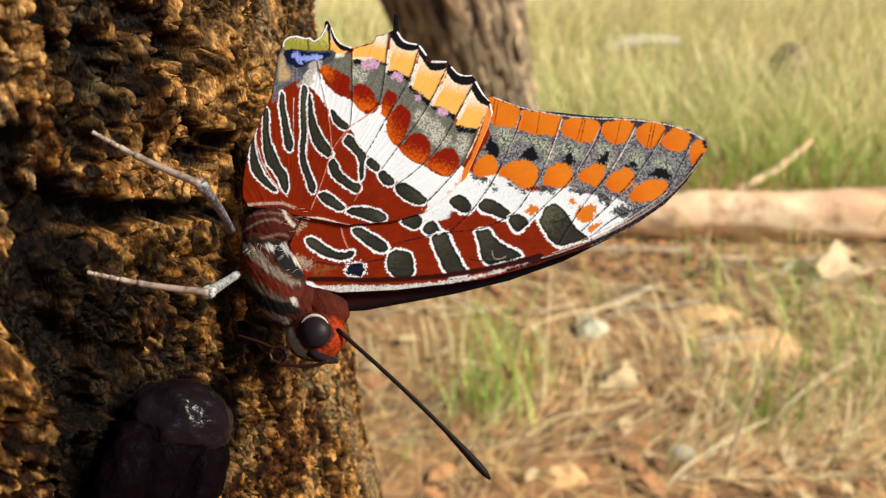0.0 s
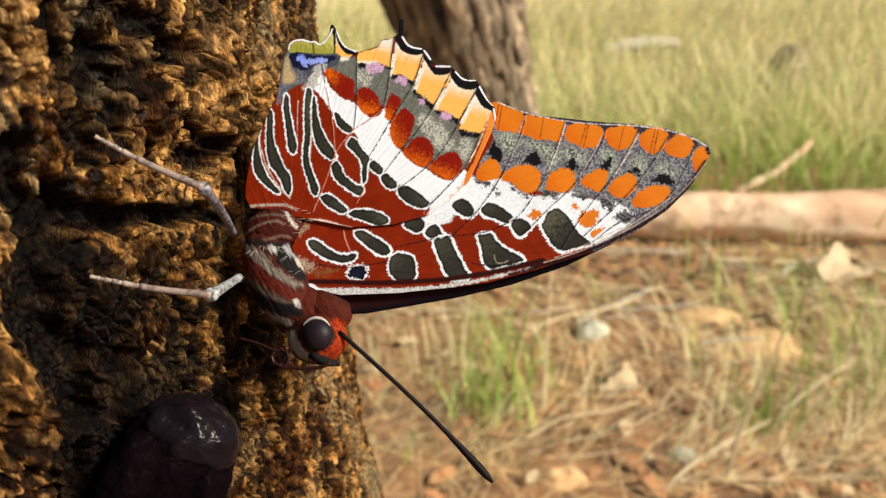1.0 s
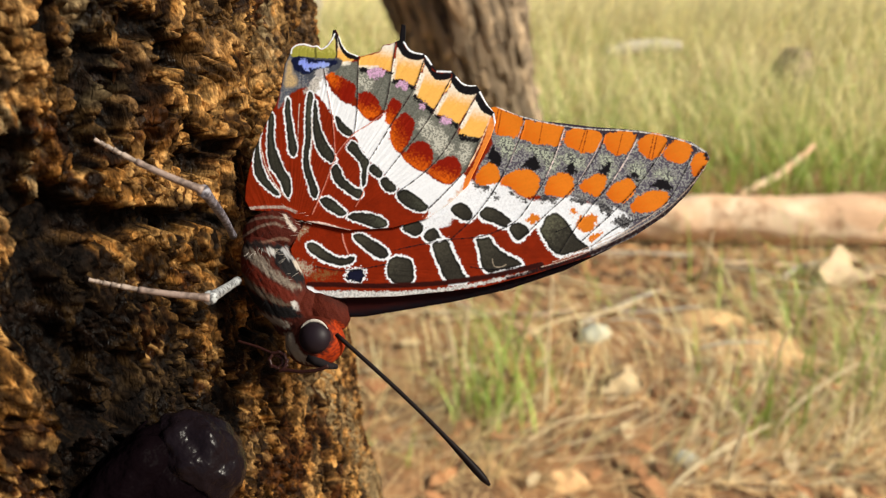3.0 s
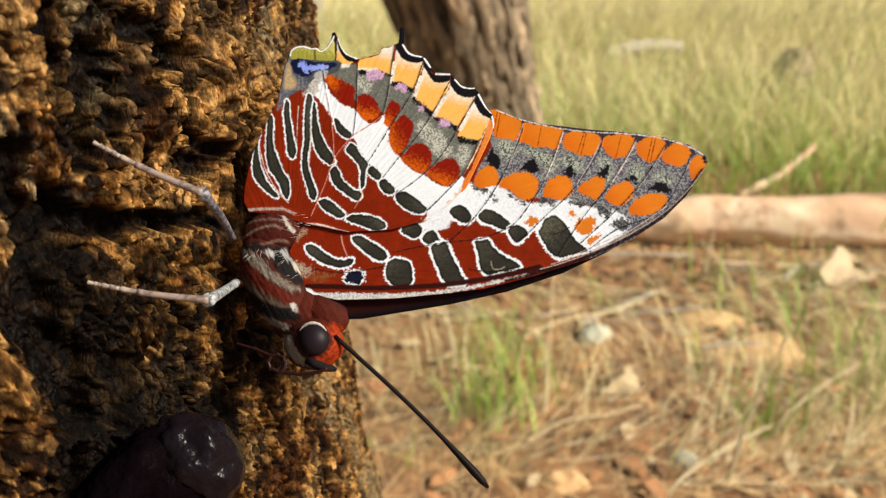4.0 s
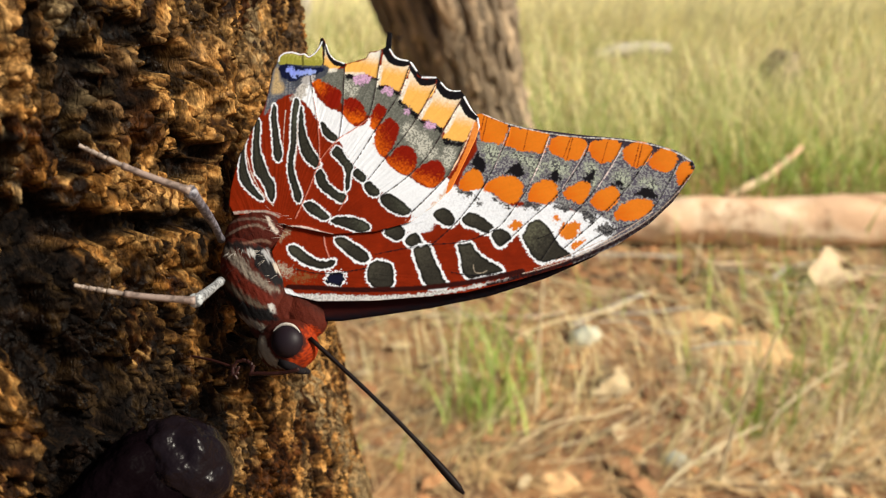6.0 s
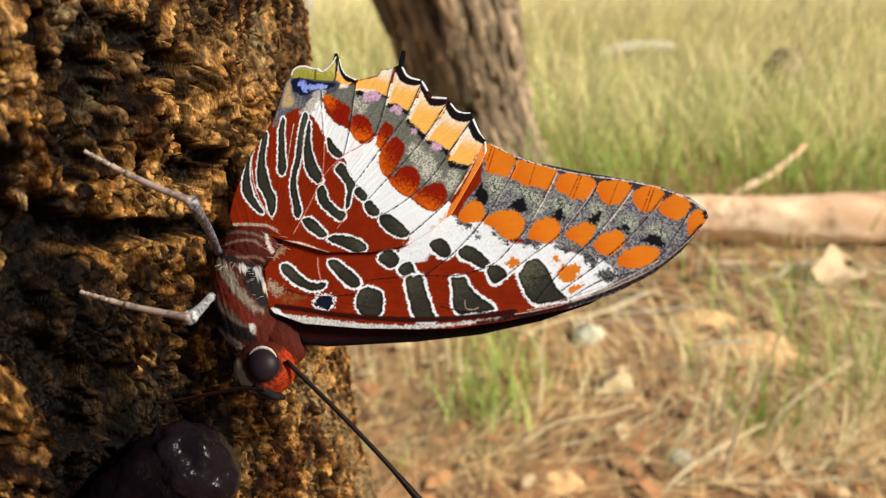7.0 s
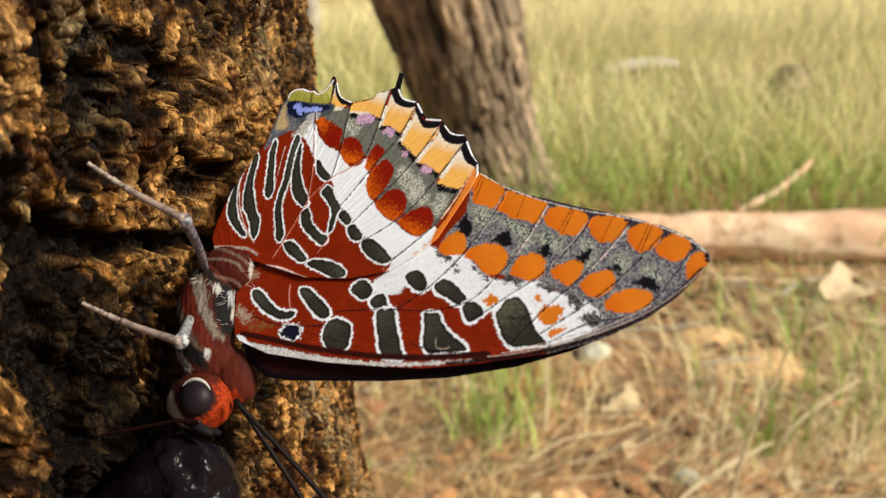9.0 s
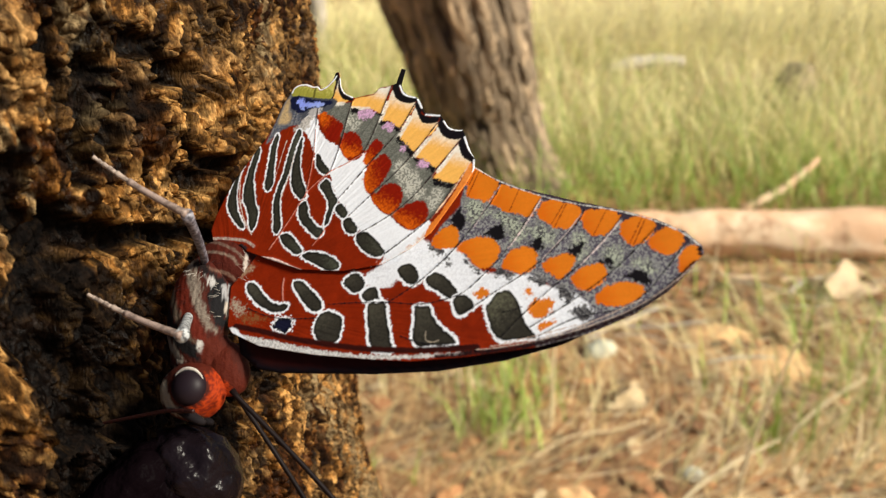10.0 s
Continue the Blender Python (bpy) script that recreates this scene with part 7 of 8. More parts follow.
    walk(antenna, [
        (0, pose(0.005226, -0.008745, 0.000408, -1.97, 6.43, -45.18)), (0.5, pose(0.005182, -0.008846, 0.000463, -1.88, 6.71, -45.22)),
        (1, pose(0.005176, -0.008845, 0.000497, -1.64, 6.86, -45.27)), (1.5, pose(0.005123, -0.008865, 0.000536, -1.57, 7.07, -45.30)),
        (2, pose(0.005233, -0.008858, 0.000597, -1.48, 7.39, -45.34)), (2.5, pose(0.005197, -0.008882, 0.0006, -1.44, 7.40, -45.36)),
        (4, pose(0.005089, -0.008874, 0.000638, -1.14, 7.58, -45.45)), (4.5, pose(0.005166, -0.008858, 0.000586, -1.22, 7.30, -45.46)),
        (5, pose(0.005195, -0.008851, 0.000616, -1.16, 7.45, -45.48)), (5.5, pose(0.005031, -0.00899, 0.000773, -0.42, 8.27, -45.59)),
        (7, pose(0.005314, -0.008134, 0.001233, 2.07, 11.31, -34.43)), (7.5, pose(0.004851, -0.008469, 0.001314, 3.18, 12.24, -31.46)),
        (8, pose(0.005268, -0.008113, 0.0014, 4.96, 12.93, -25.49)), (8.5, pose(0.006011, -0.008156, 0.001768, 7.38, 13.84, -21.88)),
        (9, pose(0.006058, -0.007835, 0.001785, 8.10, 13.92, -19.81)), (9.5, pose(0.006455, -0.007671, 0.001874, 8.45, 14.15, -18.23)),
        (10, pose(0.006587, -0.007433, 0.002117, 9.08, 14.91, -17.63)),
    ])
    walk(far_antenna, [
        (0, pose(0.004859, -0.008731, -0.000791, -2.07, 8.69, -45.67)), (0.5, pose(0.004814, -0.008828, -0.000737, -1.97, 8.97, -45.70)),
        (1, pose(0.004811, -0.008822, -0.000702, -1.73, 9.13, -45.74)), (1.5, pose(0.004755, -0.008839, -0.000663, -1.67, 9.34, -45.77)),
        (2, pose(0.004862, -0.008826, -0.000603, -1.58, 9.66, -45.80)), (2.5, pose(0.004823, -0.008851, -0.0006, -1.54, 9.66, -45.82)),
        (4, pose(0.004714, -0.008839, -0.000561, -1.24, 9.85, -45.90)), (4.5, pose(0.004787, -0.008831, -0.000612, -1.31, 9.56, -45.91)),
        (5, pose(0.004809, -0.008821, -0.000583, -1.26, 9.72, -45.94)), (5.5, pose(0.004628, -0.008927, -0.000428, -0.52, 10.55, -46.02)),
        (7, pose(0.004831, -0.008131, -0.000012, 1.97, 13.60, -34.75)), (7.5, pose(0.004346, -0.008503, 0.000049, 2.67, 14.60, -33.08)),
        (8, pose(0.004743, -0.008189, 0.000105, 2.83, 15.65, -32.00)), (8.5, pose(0.005474, -0.008231, 0.000434, 4.26, 17.02, -30.90)),
        (9, pose(0.00551, -0.00791, 0.000436, 4.59, 17.28, -29.84)), (9.5, pose(0.005892, -0.007741, 0.000513, 4.72, 17.61, -28.77)),
        (10, pose(0.005985, -0.007487, 0.000735, 5.01, 18.52, -28.71)),
    ])
    walk(upper_shin, [
        (0, pose(-0.002465, 0.002805, 0.015811, -2.42, -10.72, 155.47)), (0.5, pose(-0.002461, 0.002657, 0.015974, -2.68, -10.22, 155.82)),
        (1, pose(-0.002491, 0.002547, 0.015836, -2.98, -10.47, 155.85)), (1.5, pose(-0.002495, 0.002539, 0.015702, -3.12, -11.78, 155.85)),
        (2, pose(-0.002383, 0.002447, 0.015791, -3.35, -11.42, 155.95)), (2.5, pose(-0.0023, 0.002425, 0.015855, -3.39, -11.40, 155.95)),
        (4, pose(-0.00229, 0.002344, 0.015825, -3.84, -11.89, 156.30)), (4.5, pose(-0.002126, 0.002523, 0.016015, -3.71, -11.13, 156.53)),
        (5, pose(-0.002146, 0.002471, 0.015779, -3.87, -11.91, 156.76)), (5.5, pose(-0.001855, 0.001877, 0.015608, -5.27, -12.47, 158.49)),
        (7, pose(-0.001468, 0.002172, 0.014938, -9.36, -9.73, 169.22)), (7.5, pose(-0.001726, 0.002301, 0.014231, -10.52, -7.85, 172.14)),
        (8, pose(-0.002226, 0.002526, 0.013088, -11.81, -6.25, 176.32)), (8.5, pose(-0.002079, 0.002265, 0.012519, -12.81, -4.24, 178.81)),
        (9, pose(-0.002146, 0.002222, 0.012403, -13.76, -3.18, -179.91)), (9.5, pose(-0.002247, 0.002255, 0.011582, -14.72, -4.65, -178.96)),
        (10, pose(-0.002027, 0.00233, 0.011124, -15.07, -5.58, 179.94)),
    ])
    walk(upper_thigh, [
        (0, pose(-0.002465, 0.002805, 0.015811, -47.24, 73.73, -156.70)), (0.5, pose(-0.002461, 0.002657, 0.015974, -48.18, 73.65, -157.97)),
        (1, pose(-0.002491, 0.002547, 0.015836, -48.97, 73.77, -159.08)), (1.5, pose(-0.002495, 0.002539, 0.015702, -49.27, 73.63, -159.36)),
        (2, pose(-0.002383, 0.002447, 0.015791, -50.92, 73.73, -160.59)), (2.5, pose(-0.0023, 0.002425, 0.015855, -50.77, 73.68, -160.78)),
        (4, pose(-0.00229, 0.002344, 0.015825, -51.24, 73.78, -160.92)), (4.5, pose(-0.002126, 0.002523, 0.016015, -49.39, 73.41, -161.36)),
        (5, pose(-0.002146, 0.002471, 0.015779, -49.21, 73.22, -160.91)), (5.5, pose(-0.001855, 0.001877, 0.015608, -52.42, 73.53, -162.80)),
        (7, pose(-0.001468, 0.002172, 0.014938, -58.93, 72.85, -158.54)), (7.5, pose(-0.001726, 0.002301, 0.014231, -59.13, 73.30, -154.97)),
        (8, pose(-0.002226, 0.002526, 0.013088, -56.30, 73.83, -148.25)), (8.5, pose(-0.002079, 0.002265, 0.012519, -63.18, 73.76, -151.68)),
        (9, pose(-0.002146, 0.002222, 0.012403, -65.99, 74.47, -150.94)), (9.5, pose(-0.002247, 0.002255, 0.011582, -67.53, 74.39, -148.96)),
        (10, pose(-0.002027, 0.00233, 0.011124, -68.68, 73.72, -150.53)),
    ])
    walk(lower_shin, [
        (0, pose(-0.002728, -0.005621, 0.012802, -5.73, -13.86, 172.00)), (0.5, pose(-0.002777, -0.005664, 0.012701, -6.15, -14.78, 172.86)),
        (1, pose(-0.00277, -0.005788, 0.012743, -6.43, -13.65, 172.78)), (1.5, pose(-0.002772, -0.005837, 0.012732, -6.57, -14.02, 172.57)),
        (2, pose(-0.002748, -0.005864, 0.012491, -6.92, -15.43, 172.92)), (2.5, pose(-0.002612, -0.005901, 0.012809, -6.94, -13.83, 172.87)),
        (4, pose(-0.002621, -0.005993, 0.012861, -7.34, -13.46, 173.07)), (4.5, pose(-0.002441, -0.005869, 0.013117, -7.09, -12.51, 172.97)),
        (5, pose(-0.002439, -0.005943, 0.012923, -7.25, -12.80, 173.05)), (5.5, pose(-0.002296, -0.006446, 0.012383, -8.74, -14.72, 174.99)),
        (7, pose(0.000177, -0.006451, 0.012404, -11.75, -1.84, -178.70)), (7.5, pose(0.000501, -0.006182, 0.011573, -13.23, 0.28, -176.13)),
        (8, pose(0.001122, -0.005816, 0.010562, -14.27, 2.23, -173.54)), (8.5, pose(0.001773, -0.005738, 0.009752, -15.23, 5.22, -171.45)),
        (9, pose(0.001989, -0.005719, 0.009442, -16.37, 5.75, -170.93)), (9.5, pose(0.001972, -0.0057, 0.008506, -17.54, 5.35, -170.57)),
        (10, pose(0.002162, -0.005637, 0.00802, -18.04, 5.23, -172.05)),
    ])
    walk(lower_thigh, [
        (0, pose(-0.002728, -0.005621, 0.012802, 10.60, 71.46, 138.53)), (0.5, pose(-0.002777, -0.005664, 0.012701, 10.32, 71.61, 138.48)),
        (1, pose(-0.00277, -0.005788, 0.012743, 10.24, 71.32, 137.19)), (1.5, pose(-0.002772, -0.005837, 0.012732, 10.41, 71.16, 136.78)),
        (2, pose(-0.002748, -0.005864, 0.012491, 11.40, 70.95, 135.91)), (2.5, pose(-0.002612, -0.005901, 0.012809, 7.94, 70.83, 137.28)),
        (4, pose(-0.002621, -0.005993, 0.012861, 4.98, 70.73, 137.21)), (4.5, pose(-0.002441, -0.005869, 0.013117, 1.59, 70.65, 139.13)),
        (5, pose(-0.002439, -0.005943, 0.012923, 2.28, 70.21, 138.44)), (5.5, pose(-0.002296, -0.006446, 0.012383, -0.03, 68.65, 136.17)),
        (7, pose(0.000177, -0.006451, 0.012404, -17.32, 63.65, 148.55)), (7.5, pose(0.000501, -0.006182, 0.011573, -21.66, 62.84, 150.19)),
        (8, pose(0.001122, -0.005816, 0.010562, -19.78, 60.09, 155.52)), (8.5, pose(0.001773, -0.005738, 0.009752, -20.77, 57.07, 157.70)),
        (9, pose(0.001989, -0.005719, 0.009442, -23.60, 57.05, 157.63)), (9.5, pose(0.001972, -0.0057, 0.008506, -27.08, 56.23, 156.76)),
        (10, pose(0.002162, -0.005637, 0.00802, -27.71, 54.81, 157.09)),
    ])
    walk(tube_parts[0], [
        (0, pose(0.003775, -0.011233, 0.000954, -10.50, 2.56, -158.25)), (1, pose(0.003736, -0.011327, 0.001073, -11.03, 2.29, -158.29)),
        (2.5, pose(0.00378, -0.01136, 0.0012, -11.61, 2.20, -158.35)), (4, pose(0.00377, -0.011428, 0.00126, -11.89, 1.93, -158.36)),
        (5.5, pose(0.003669, -0.011459, 0.001433, -12.79, 1.63, -158.58)), (7, pose(0.003369, -0.0106, 0.001689, -14.82, 11.99, -167.73)),
        (8, pose(0.003064, -0.01076, 0.001582, -18.68, 15.99, -158.27)), (9, pose(0.003456, -0.010621, 0.001664, -21.98, 19.51, -153.91)),
        (10, pose(0.003661, -0.010365, 0.001828, -23.56, 20.72, -153.98)),
    ])
    walk(tube_parts[1], [
        (0, pose(0.003165, -0.011476, 0.000925, -9.79, 2.43, -164.11)), (1, pose(0.003129, -0.011568, 0.001047, -10.33, 2.23, -164.16)),
        (2.5, pose(0.003175, -0.0116, 0.001175, -10.90, 2.20, -164.23)), (4, pose(0.003167, -0.011668, 0.001238, -11.21, 1.96, -164.25)),
        (5.5, pose(0.003071, -0.011694, 0.001415, -12.15, 1.76, -164.52)), (7, pose(0.00269, -0.010747, 0.001541, -14.81, 11.94, -167.73)),
        (8, pose(0.002421, -0.011016, 0.001384, -18.67, 15.93, -158.27)), (9, pose(0.002835, -0.010926, 0.001418, -21.97, 19.44, -153.90)),
        (10, pose(0.003024, -0.010676, 0.00156, -23.54, 20.65, -153.96)),
    ])
    walk(tube_parts[2], [
        (0, pose(0.002535, -0.011656, 0.000897, -8.23, 2.15, -174.74)), (1, pose(0.002503, -0.011746, 0.001022, -8.78, 2.06, -174.81)),
        (2.5, pose(0.00255, -0.011777, 0.00115, -9.34, 2.16, -174.87)), (4, pose(0.002544, -0.011844, 0.001216, -9.68, 1.98, -174.91)),
        (5.5, pose(0.002452, -0.011865, 0.001395, -10.66, 1.95, -175.20)), (7, pose(0.002006, -0.010896, 0.001393, -14.81, 11.89, -167.73)),
        (8, pose(0.001774, -0.011274, 0.001185, -18.66, 15.88, -158.26)), (9, pose(0.002207, -0.011233, 0.001172, -21.96, 19.38, -153.89)),
        (10, pose(0.002381, -0.01099, 0.00129, -23.53, 20.58, -153.95)),
    ])
    walk(tube_parts[3], [
        (0, pose(0.001871, -0.011717, 0.000872, -8.23, 2.14, -174.74)), (1, pose(0.001841, -0.011806, 0.000998, -8.78, 2.06, -174.81)),
        (2.5, pose(0.001888, -0.011836, 0.001125, -9.34, 2.15, -174.87)), (4, pose(0.001884, -0.011902, 0.001193, -9.68, 1.98, -174.91)),
        (5.5, pose(0.001795, -0.011921, 0.001373, -10.66, 1.94, -175.20)), (7, pose(0.001317, -0.011046, 0.001244, -15.08, 11.85, -166.01)),
        (8, pose(0.001121, -0.011534, 0.000985, -18.86, 15.83, -156.62)), (9, pose(0.001575, -0.011543, 0.000924, -22.09, 19.33, -152.28)),
        (10, pose(0.001731, -0.011308, 0.001018, -23.66, 20.53, -152.36)),
    ])
    walk(tube_parts[4], [
        (0, pose(0.001204, -0.011778, 0.000847, -6.65, 1.93, 176.16)), (1, pose(0.001178, -0.011866, 0.000974, -7.21, 1.95, 176.09)),
        (2.5, pose(0.001225, -0.011896, 0.0011, -7.74, 2.14, 176.07)), (4, pose(0.001222, -0.011961, 0.00117, -8.10, 2.03, 176.03)),
        (5.5, pose(0.001136, -0.011976, 0.001351, -9.10, 2.14, 175.77)), (7, pose(0.000632, -0.011216, 0.001096, -16.30, 11.65, -156.93)),
        (8, pose(0.000476, -0.011813, 0.000786, -19.66, 15.66, -147.90)), (9, pose(0.000951, -0.011871, 0.000677, -22.48, 19.11, -143.63)),
        (10, pose(0.001091, -0.011643, 0.000748, -24.04, 20.28, -143.81)),
    ])
    walk(tube_parts[5], [
        (0, pose(0.000536, -0.011733, 0.000824, -6.32, 1.87, 174.37)), (1, pose(0.000511, -0.011821, 0.000951, -6.88, 1.92, 174.31)),
        (2.5, pose(0.000557, -0.01185, 0.001075, -7.40, 2.12, 174.29)), (4, pose(0.000556, -0.011915, 0.001146, -7.76, 2.03, 174.25)),
        (5.5, pose(0.000472, -0.011927, 0.001326, -8.76, 2.16, 174.01)), (7, pose(-0.000009, -0.01149, 0.000953, -16.30, 11.61, -156.92)),
        (8, pose(-0.000109, -0.01218, 0.000592, -19.66, 15.61, -147.89)), (9, pose(0.000399, -0.012277, 0.000439, -22.47, 19.06, -143.62)),
        (10, pose(0.000527, -0.012056, 0.00049, -24.03, 20.23, -143.79)),
    ])
    walk(tube_parts[6], [
        (0, pose(-0.000136, -0.011667, 0.000802, -7.87, 2.07, -176.89)), (1, pose(-0.000159, -0.011754, 0.000929, -8.43, 2.01, -176.96)),
        (2.5, pose(-0.000113, -0.011783, 0.00105, -8.98, 2.12, -177.01)), (4, pose(-0.000113, -0.011848, 0.001122, -9.33, 1.97, -177.05)),
        (5.5, pose(-0.000196, -0.011857, 0.0013, -10.31, 1.96, -177.34)), (7, pose(-0.000654, -0.011764, 0.000809, -16.29, 11.56, -156.91)),
        (8, pose(-0.000697, -0.012549, 0.000398, -19.65, 15.57, -147.88)), (9, pose(-0.000156, -0.012687, 0.000201, -22.46, 19.01, -143.60)),
        (10, pose(-0.000041, -0.012472, 0.00023, -24.03, 20.17, -143.77)),
    ])
    walk(tube_parts[7], [
        (0, pose(-0.000812, -0.011704, 0.000778, 12.05, 2.38, 42.71)), (1, pose(-0.000833, -0.01179, 0.000905, 12.51, 2.89, 42.84)),
        (2.5, pose(-0.000787, -0.011818, 0.001025, 13.06, 3.23, 42.94)), (4, pose(-0.000786, -0.011882, 0.001099, 13.26, 3.62, 43.05)),
        (5.5, pose(-0.000866, -0.011888, 0.001277, 14.00, 4.29, 43.35)), (7, pose(-0.001303, -0.012041, 0.000664, -16.29, 11.52, -156.91)),
        (8, pose(-0.001289, -0.01292, 0.000204, -19.65, 15.52, -147.88)), (9, pose(-0.000716, -0.013099, -0.000039, -22.45, 18.96, -143.59)),
        (10, pose(-0.000614, -0.012892, -0.000031, -24.02, 20.11, -143.75)),
    ])
    walk(tube_parts[8], [
        (0, pose(-0.000482, -0.011399, 0.000759, 11.79, 1.12, 70.99)), (1, pose(-0.000506, -0.011487, 0.000883, 12.03, 1.80, 71.31)),
        (2.5, pose(-0.000462, -0.011516, 0.001, 12.41, 2.35, 71.63)), (4, pose(-0.000463, -0.011581, 0.001071, 12.43, 2.79, 71.85)),
        (5.5, pose(-0.00055, -0.011589, 0.001245, 12.69, 3.70, 72.61)), (7, pose(-0.001955, -0.012319, 0.00052, -16.29, 11.48, -156.90)),
        (8, pose(-0.001885, -0.013295, 0.000008, -19.64, 15.47, -147.87)), (9, pose(-0.00128, -0.013515, -0.000279, -22.45, 18.90, -143.58)),
        (10, pose(-0.001192, -0.013315, -0.000293, -24.01, 20.06, -143.74)),
    ])
    walk(tube_parts[9], [
        (0, pose(-0.000282, -0.010818, 0.000747, 6.21, 1.02, 114.21)), (1, pose(-0.00031, -0.010908, 0.000863, 6.00, 1.64, 114.51)),
        (2.5, pose(-0.000271, -0.010939, 0.000975, 5.92, 2.27, 114.92)), (4, pose(-0.000274, -0.011005, 0.001042, 5.65, 2.58, 115.09)),
        (5.5, pose(-0.00037, -0.011017, 0.001206, 5.03, 3.43, 115.81)), (7, pose(-0.002612, -0.012599, 0.000375, -16.28, 11.44, -156.89)),
        (8, pose(-0.002486, -0.013672, -0.000188, -19.64, 15.42, -147.86)), (9, pose(-0.001848, -0.013934, -0.000521, -22.44, 18.85, -143.56)),
        (10, pose(-0.001774, -0.013742, -0.000557, -24.00, 20.00, -143.72)),
    ])
    walk(tube_parts[10], [
        (0, pose(-0.00054, -0.010245, 0.000736, -2.33, 1.50, 154.73)), (1, pose(-0.000571, -0.010336, 0.000845, -2.83, 1.77, 154.75)),
        (2.5, pose(-0.000536, -0.010368, 0.00095, -3.25, 2.17, 154.86)), (4, pose(-0.000541, -0.010435, 0.001013, -3.64, 2.21, 154.85)),
        (5.5, pose(-0.000645, -0.010449, 0.001168, -4.62, 2.63, 154.85)), (7, pose(-0.003272, -0.012881, 0.00023, -16.28, 11.39, -156.89)),
        (8, pose(-0.00309, -0.014051, -0.000385, -19.63, 15.37, -147.85)), (9, pose(-0.00242, -0.014357, -0.000764, -22.43, 18.80, -143.55)),
        (10, pose(-0.00236, -0.014172, -0.000821, -23.99, 19.95, -143.71)),
    ])
    walk(tube_parts[11], [
        (0, pose(-0.001135, -0.009964, 0.000719, -9.54, 2.38, -165.92)), (1, pose(-0.001166, -0.010055, 0.000825, -10.10, 2.19, -165.97)),
        (2.5, pose(-0.001134, -0.010087, 0.000925, -10.66, 2.18, -166.04)), (4, pose(-0.001139, -0.010154, 0.000988, -10.98, 1.96, -166.05)),
        (5.5, pose(-0.001246, -0.010167, 0.001138, -11.92, 1.78, -166.31)), (7, pose(-0.003936, -0.013165, 0.000084, -16.26, 11.36, -157.01)),
        (8, pose(-0.003698, -0.014434, -0.000582, -19.62, 15.33, -147.96)), (9, pose(-0.002996, -0.014782, -0.001008, -22.42, 18.75, -143.66)),
        (10, pose(-0.002951, -0.014607, -0.001088, -23.98, 19.90, -143.81)),
    ])
    walk(tube_parts[12], [
        (0, pose(-0.001775, -0.010124, 0.000691, -12.22, 3.38, -119.51)), (1, pose(-0.001803, -0.010214, 0.0008, -12.54, 2.78, -119.25)),
        (2.5, pose(-0.00177, -0.010246, 0.0009, -12.98, 2.32, -119.04)), (4, pose(-0.001773, -0.010312, 0.000966, -13.06, 1.90, -118.84)),
        (5.5, pose(-0.001876, -0.010321, 0.001118, -13.49, 1.12, -118.35)), (7, pose(-0.004605, -0.013448, -0.000062, -16.26, 11.31, -157.04)),
        (8, pose(-0.004312, -0.014818, -0.000781, -19.61, 15.28, -147.99)), (9, pose(-0.003578, -0.01521, -0.001253, -22.41, 18.70, -143.68)),
        (10, pose(-0.003549, -0.015044, -0.001356, -23.97, 19.85, -143.83)),
    ])
    walk(tube_parts[13], [
        (0, pose(-0.002083, -0.010668, 0.000654, -6.91, 3.61, -70.10)), (1, pose(-0.002106, -0.010756, 0.00077, -6.72, 2.98, -69.73)),
        (2.5, pose(-0.00207, -0.010786, 0.000875, -6.68, 2.33, -69.30)), (4, pose(-0.00207, -0.010851, 0.000945, -6.42, 2.01, -69.10)),
        (5.5, pose(-0.002165, -0.010855, 0.001106, -5.88, 1.13, -68.36)), (7, pose(-0.005279, -0.013734, -0.000208, -16.25, 11.27, -157.03)),
        (8, pose(-0.00493, -0.015204, -0.00098, -19.61, 15.24, -147.98)), (9, pose(-0.004165, -0.015641, -0.001499, -22.41, 18.65, -143.67)),
        (10, pose(-0.004151, -0.015484, -0.001625, -23.96, 19.79, -143.81)),
    ])
    walk(tube_parts[14], [
        (0, pose(-0.001874, -0.011246, 0.000616, 3.42, 2.81, -19.90)), (1, pose(-0.001894, -0.011332, 0.000738, 3.93, 2.61, -19.88)),
        (2.5, pose(-0.001854, -0.011359, 0.00085, 4.39, 2.25, -19.78)), (4, pose(-0.001852, -0.011424, 0.000924, 4.77, 2.24, -19.79)),
        (5.5, pose(-0.001939, -0.011424, 0.001094, 5.75, 1.90, -19.82)), (7, pose(-0.005956, -0.014021, -0.000355, -16.25, 11.23, -157.02)),
        (8, pose(-0.005552, -0.015593, -0.00118, -19.60, 15.19, -147.97)), (9, pose(-0.004755, -0.016076, -0.001747, -22.40, 18.60, -143.66)),
        (10, pose(-0.004759, -0.015928, -0.001896, -23.95, 19.74, -143.80)),
    ])
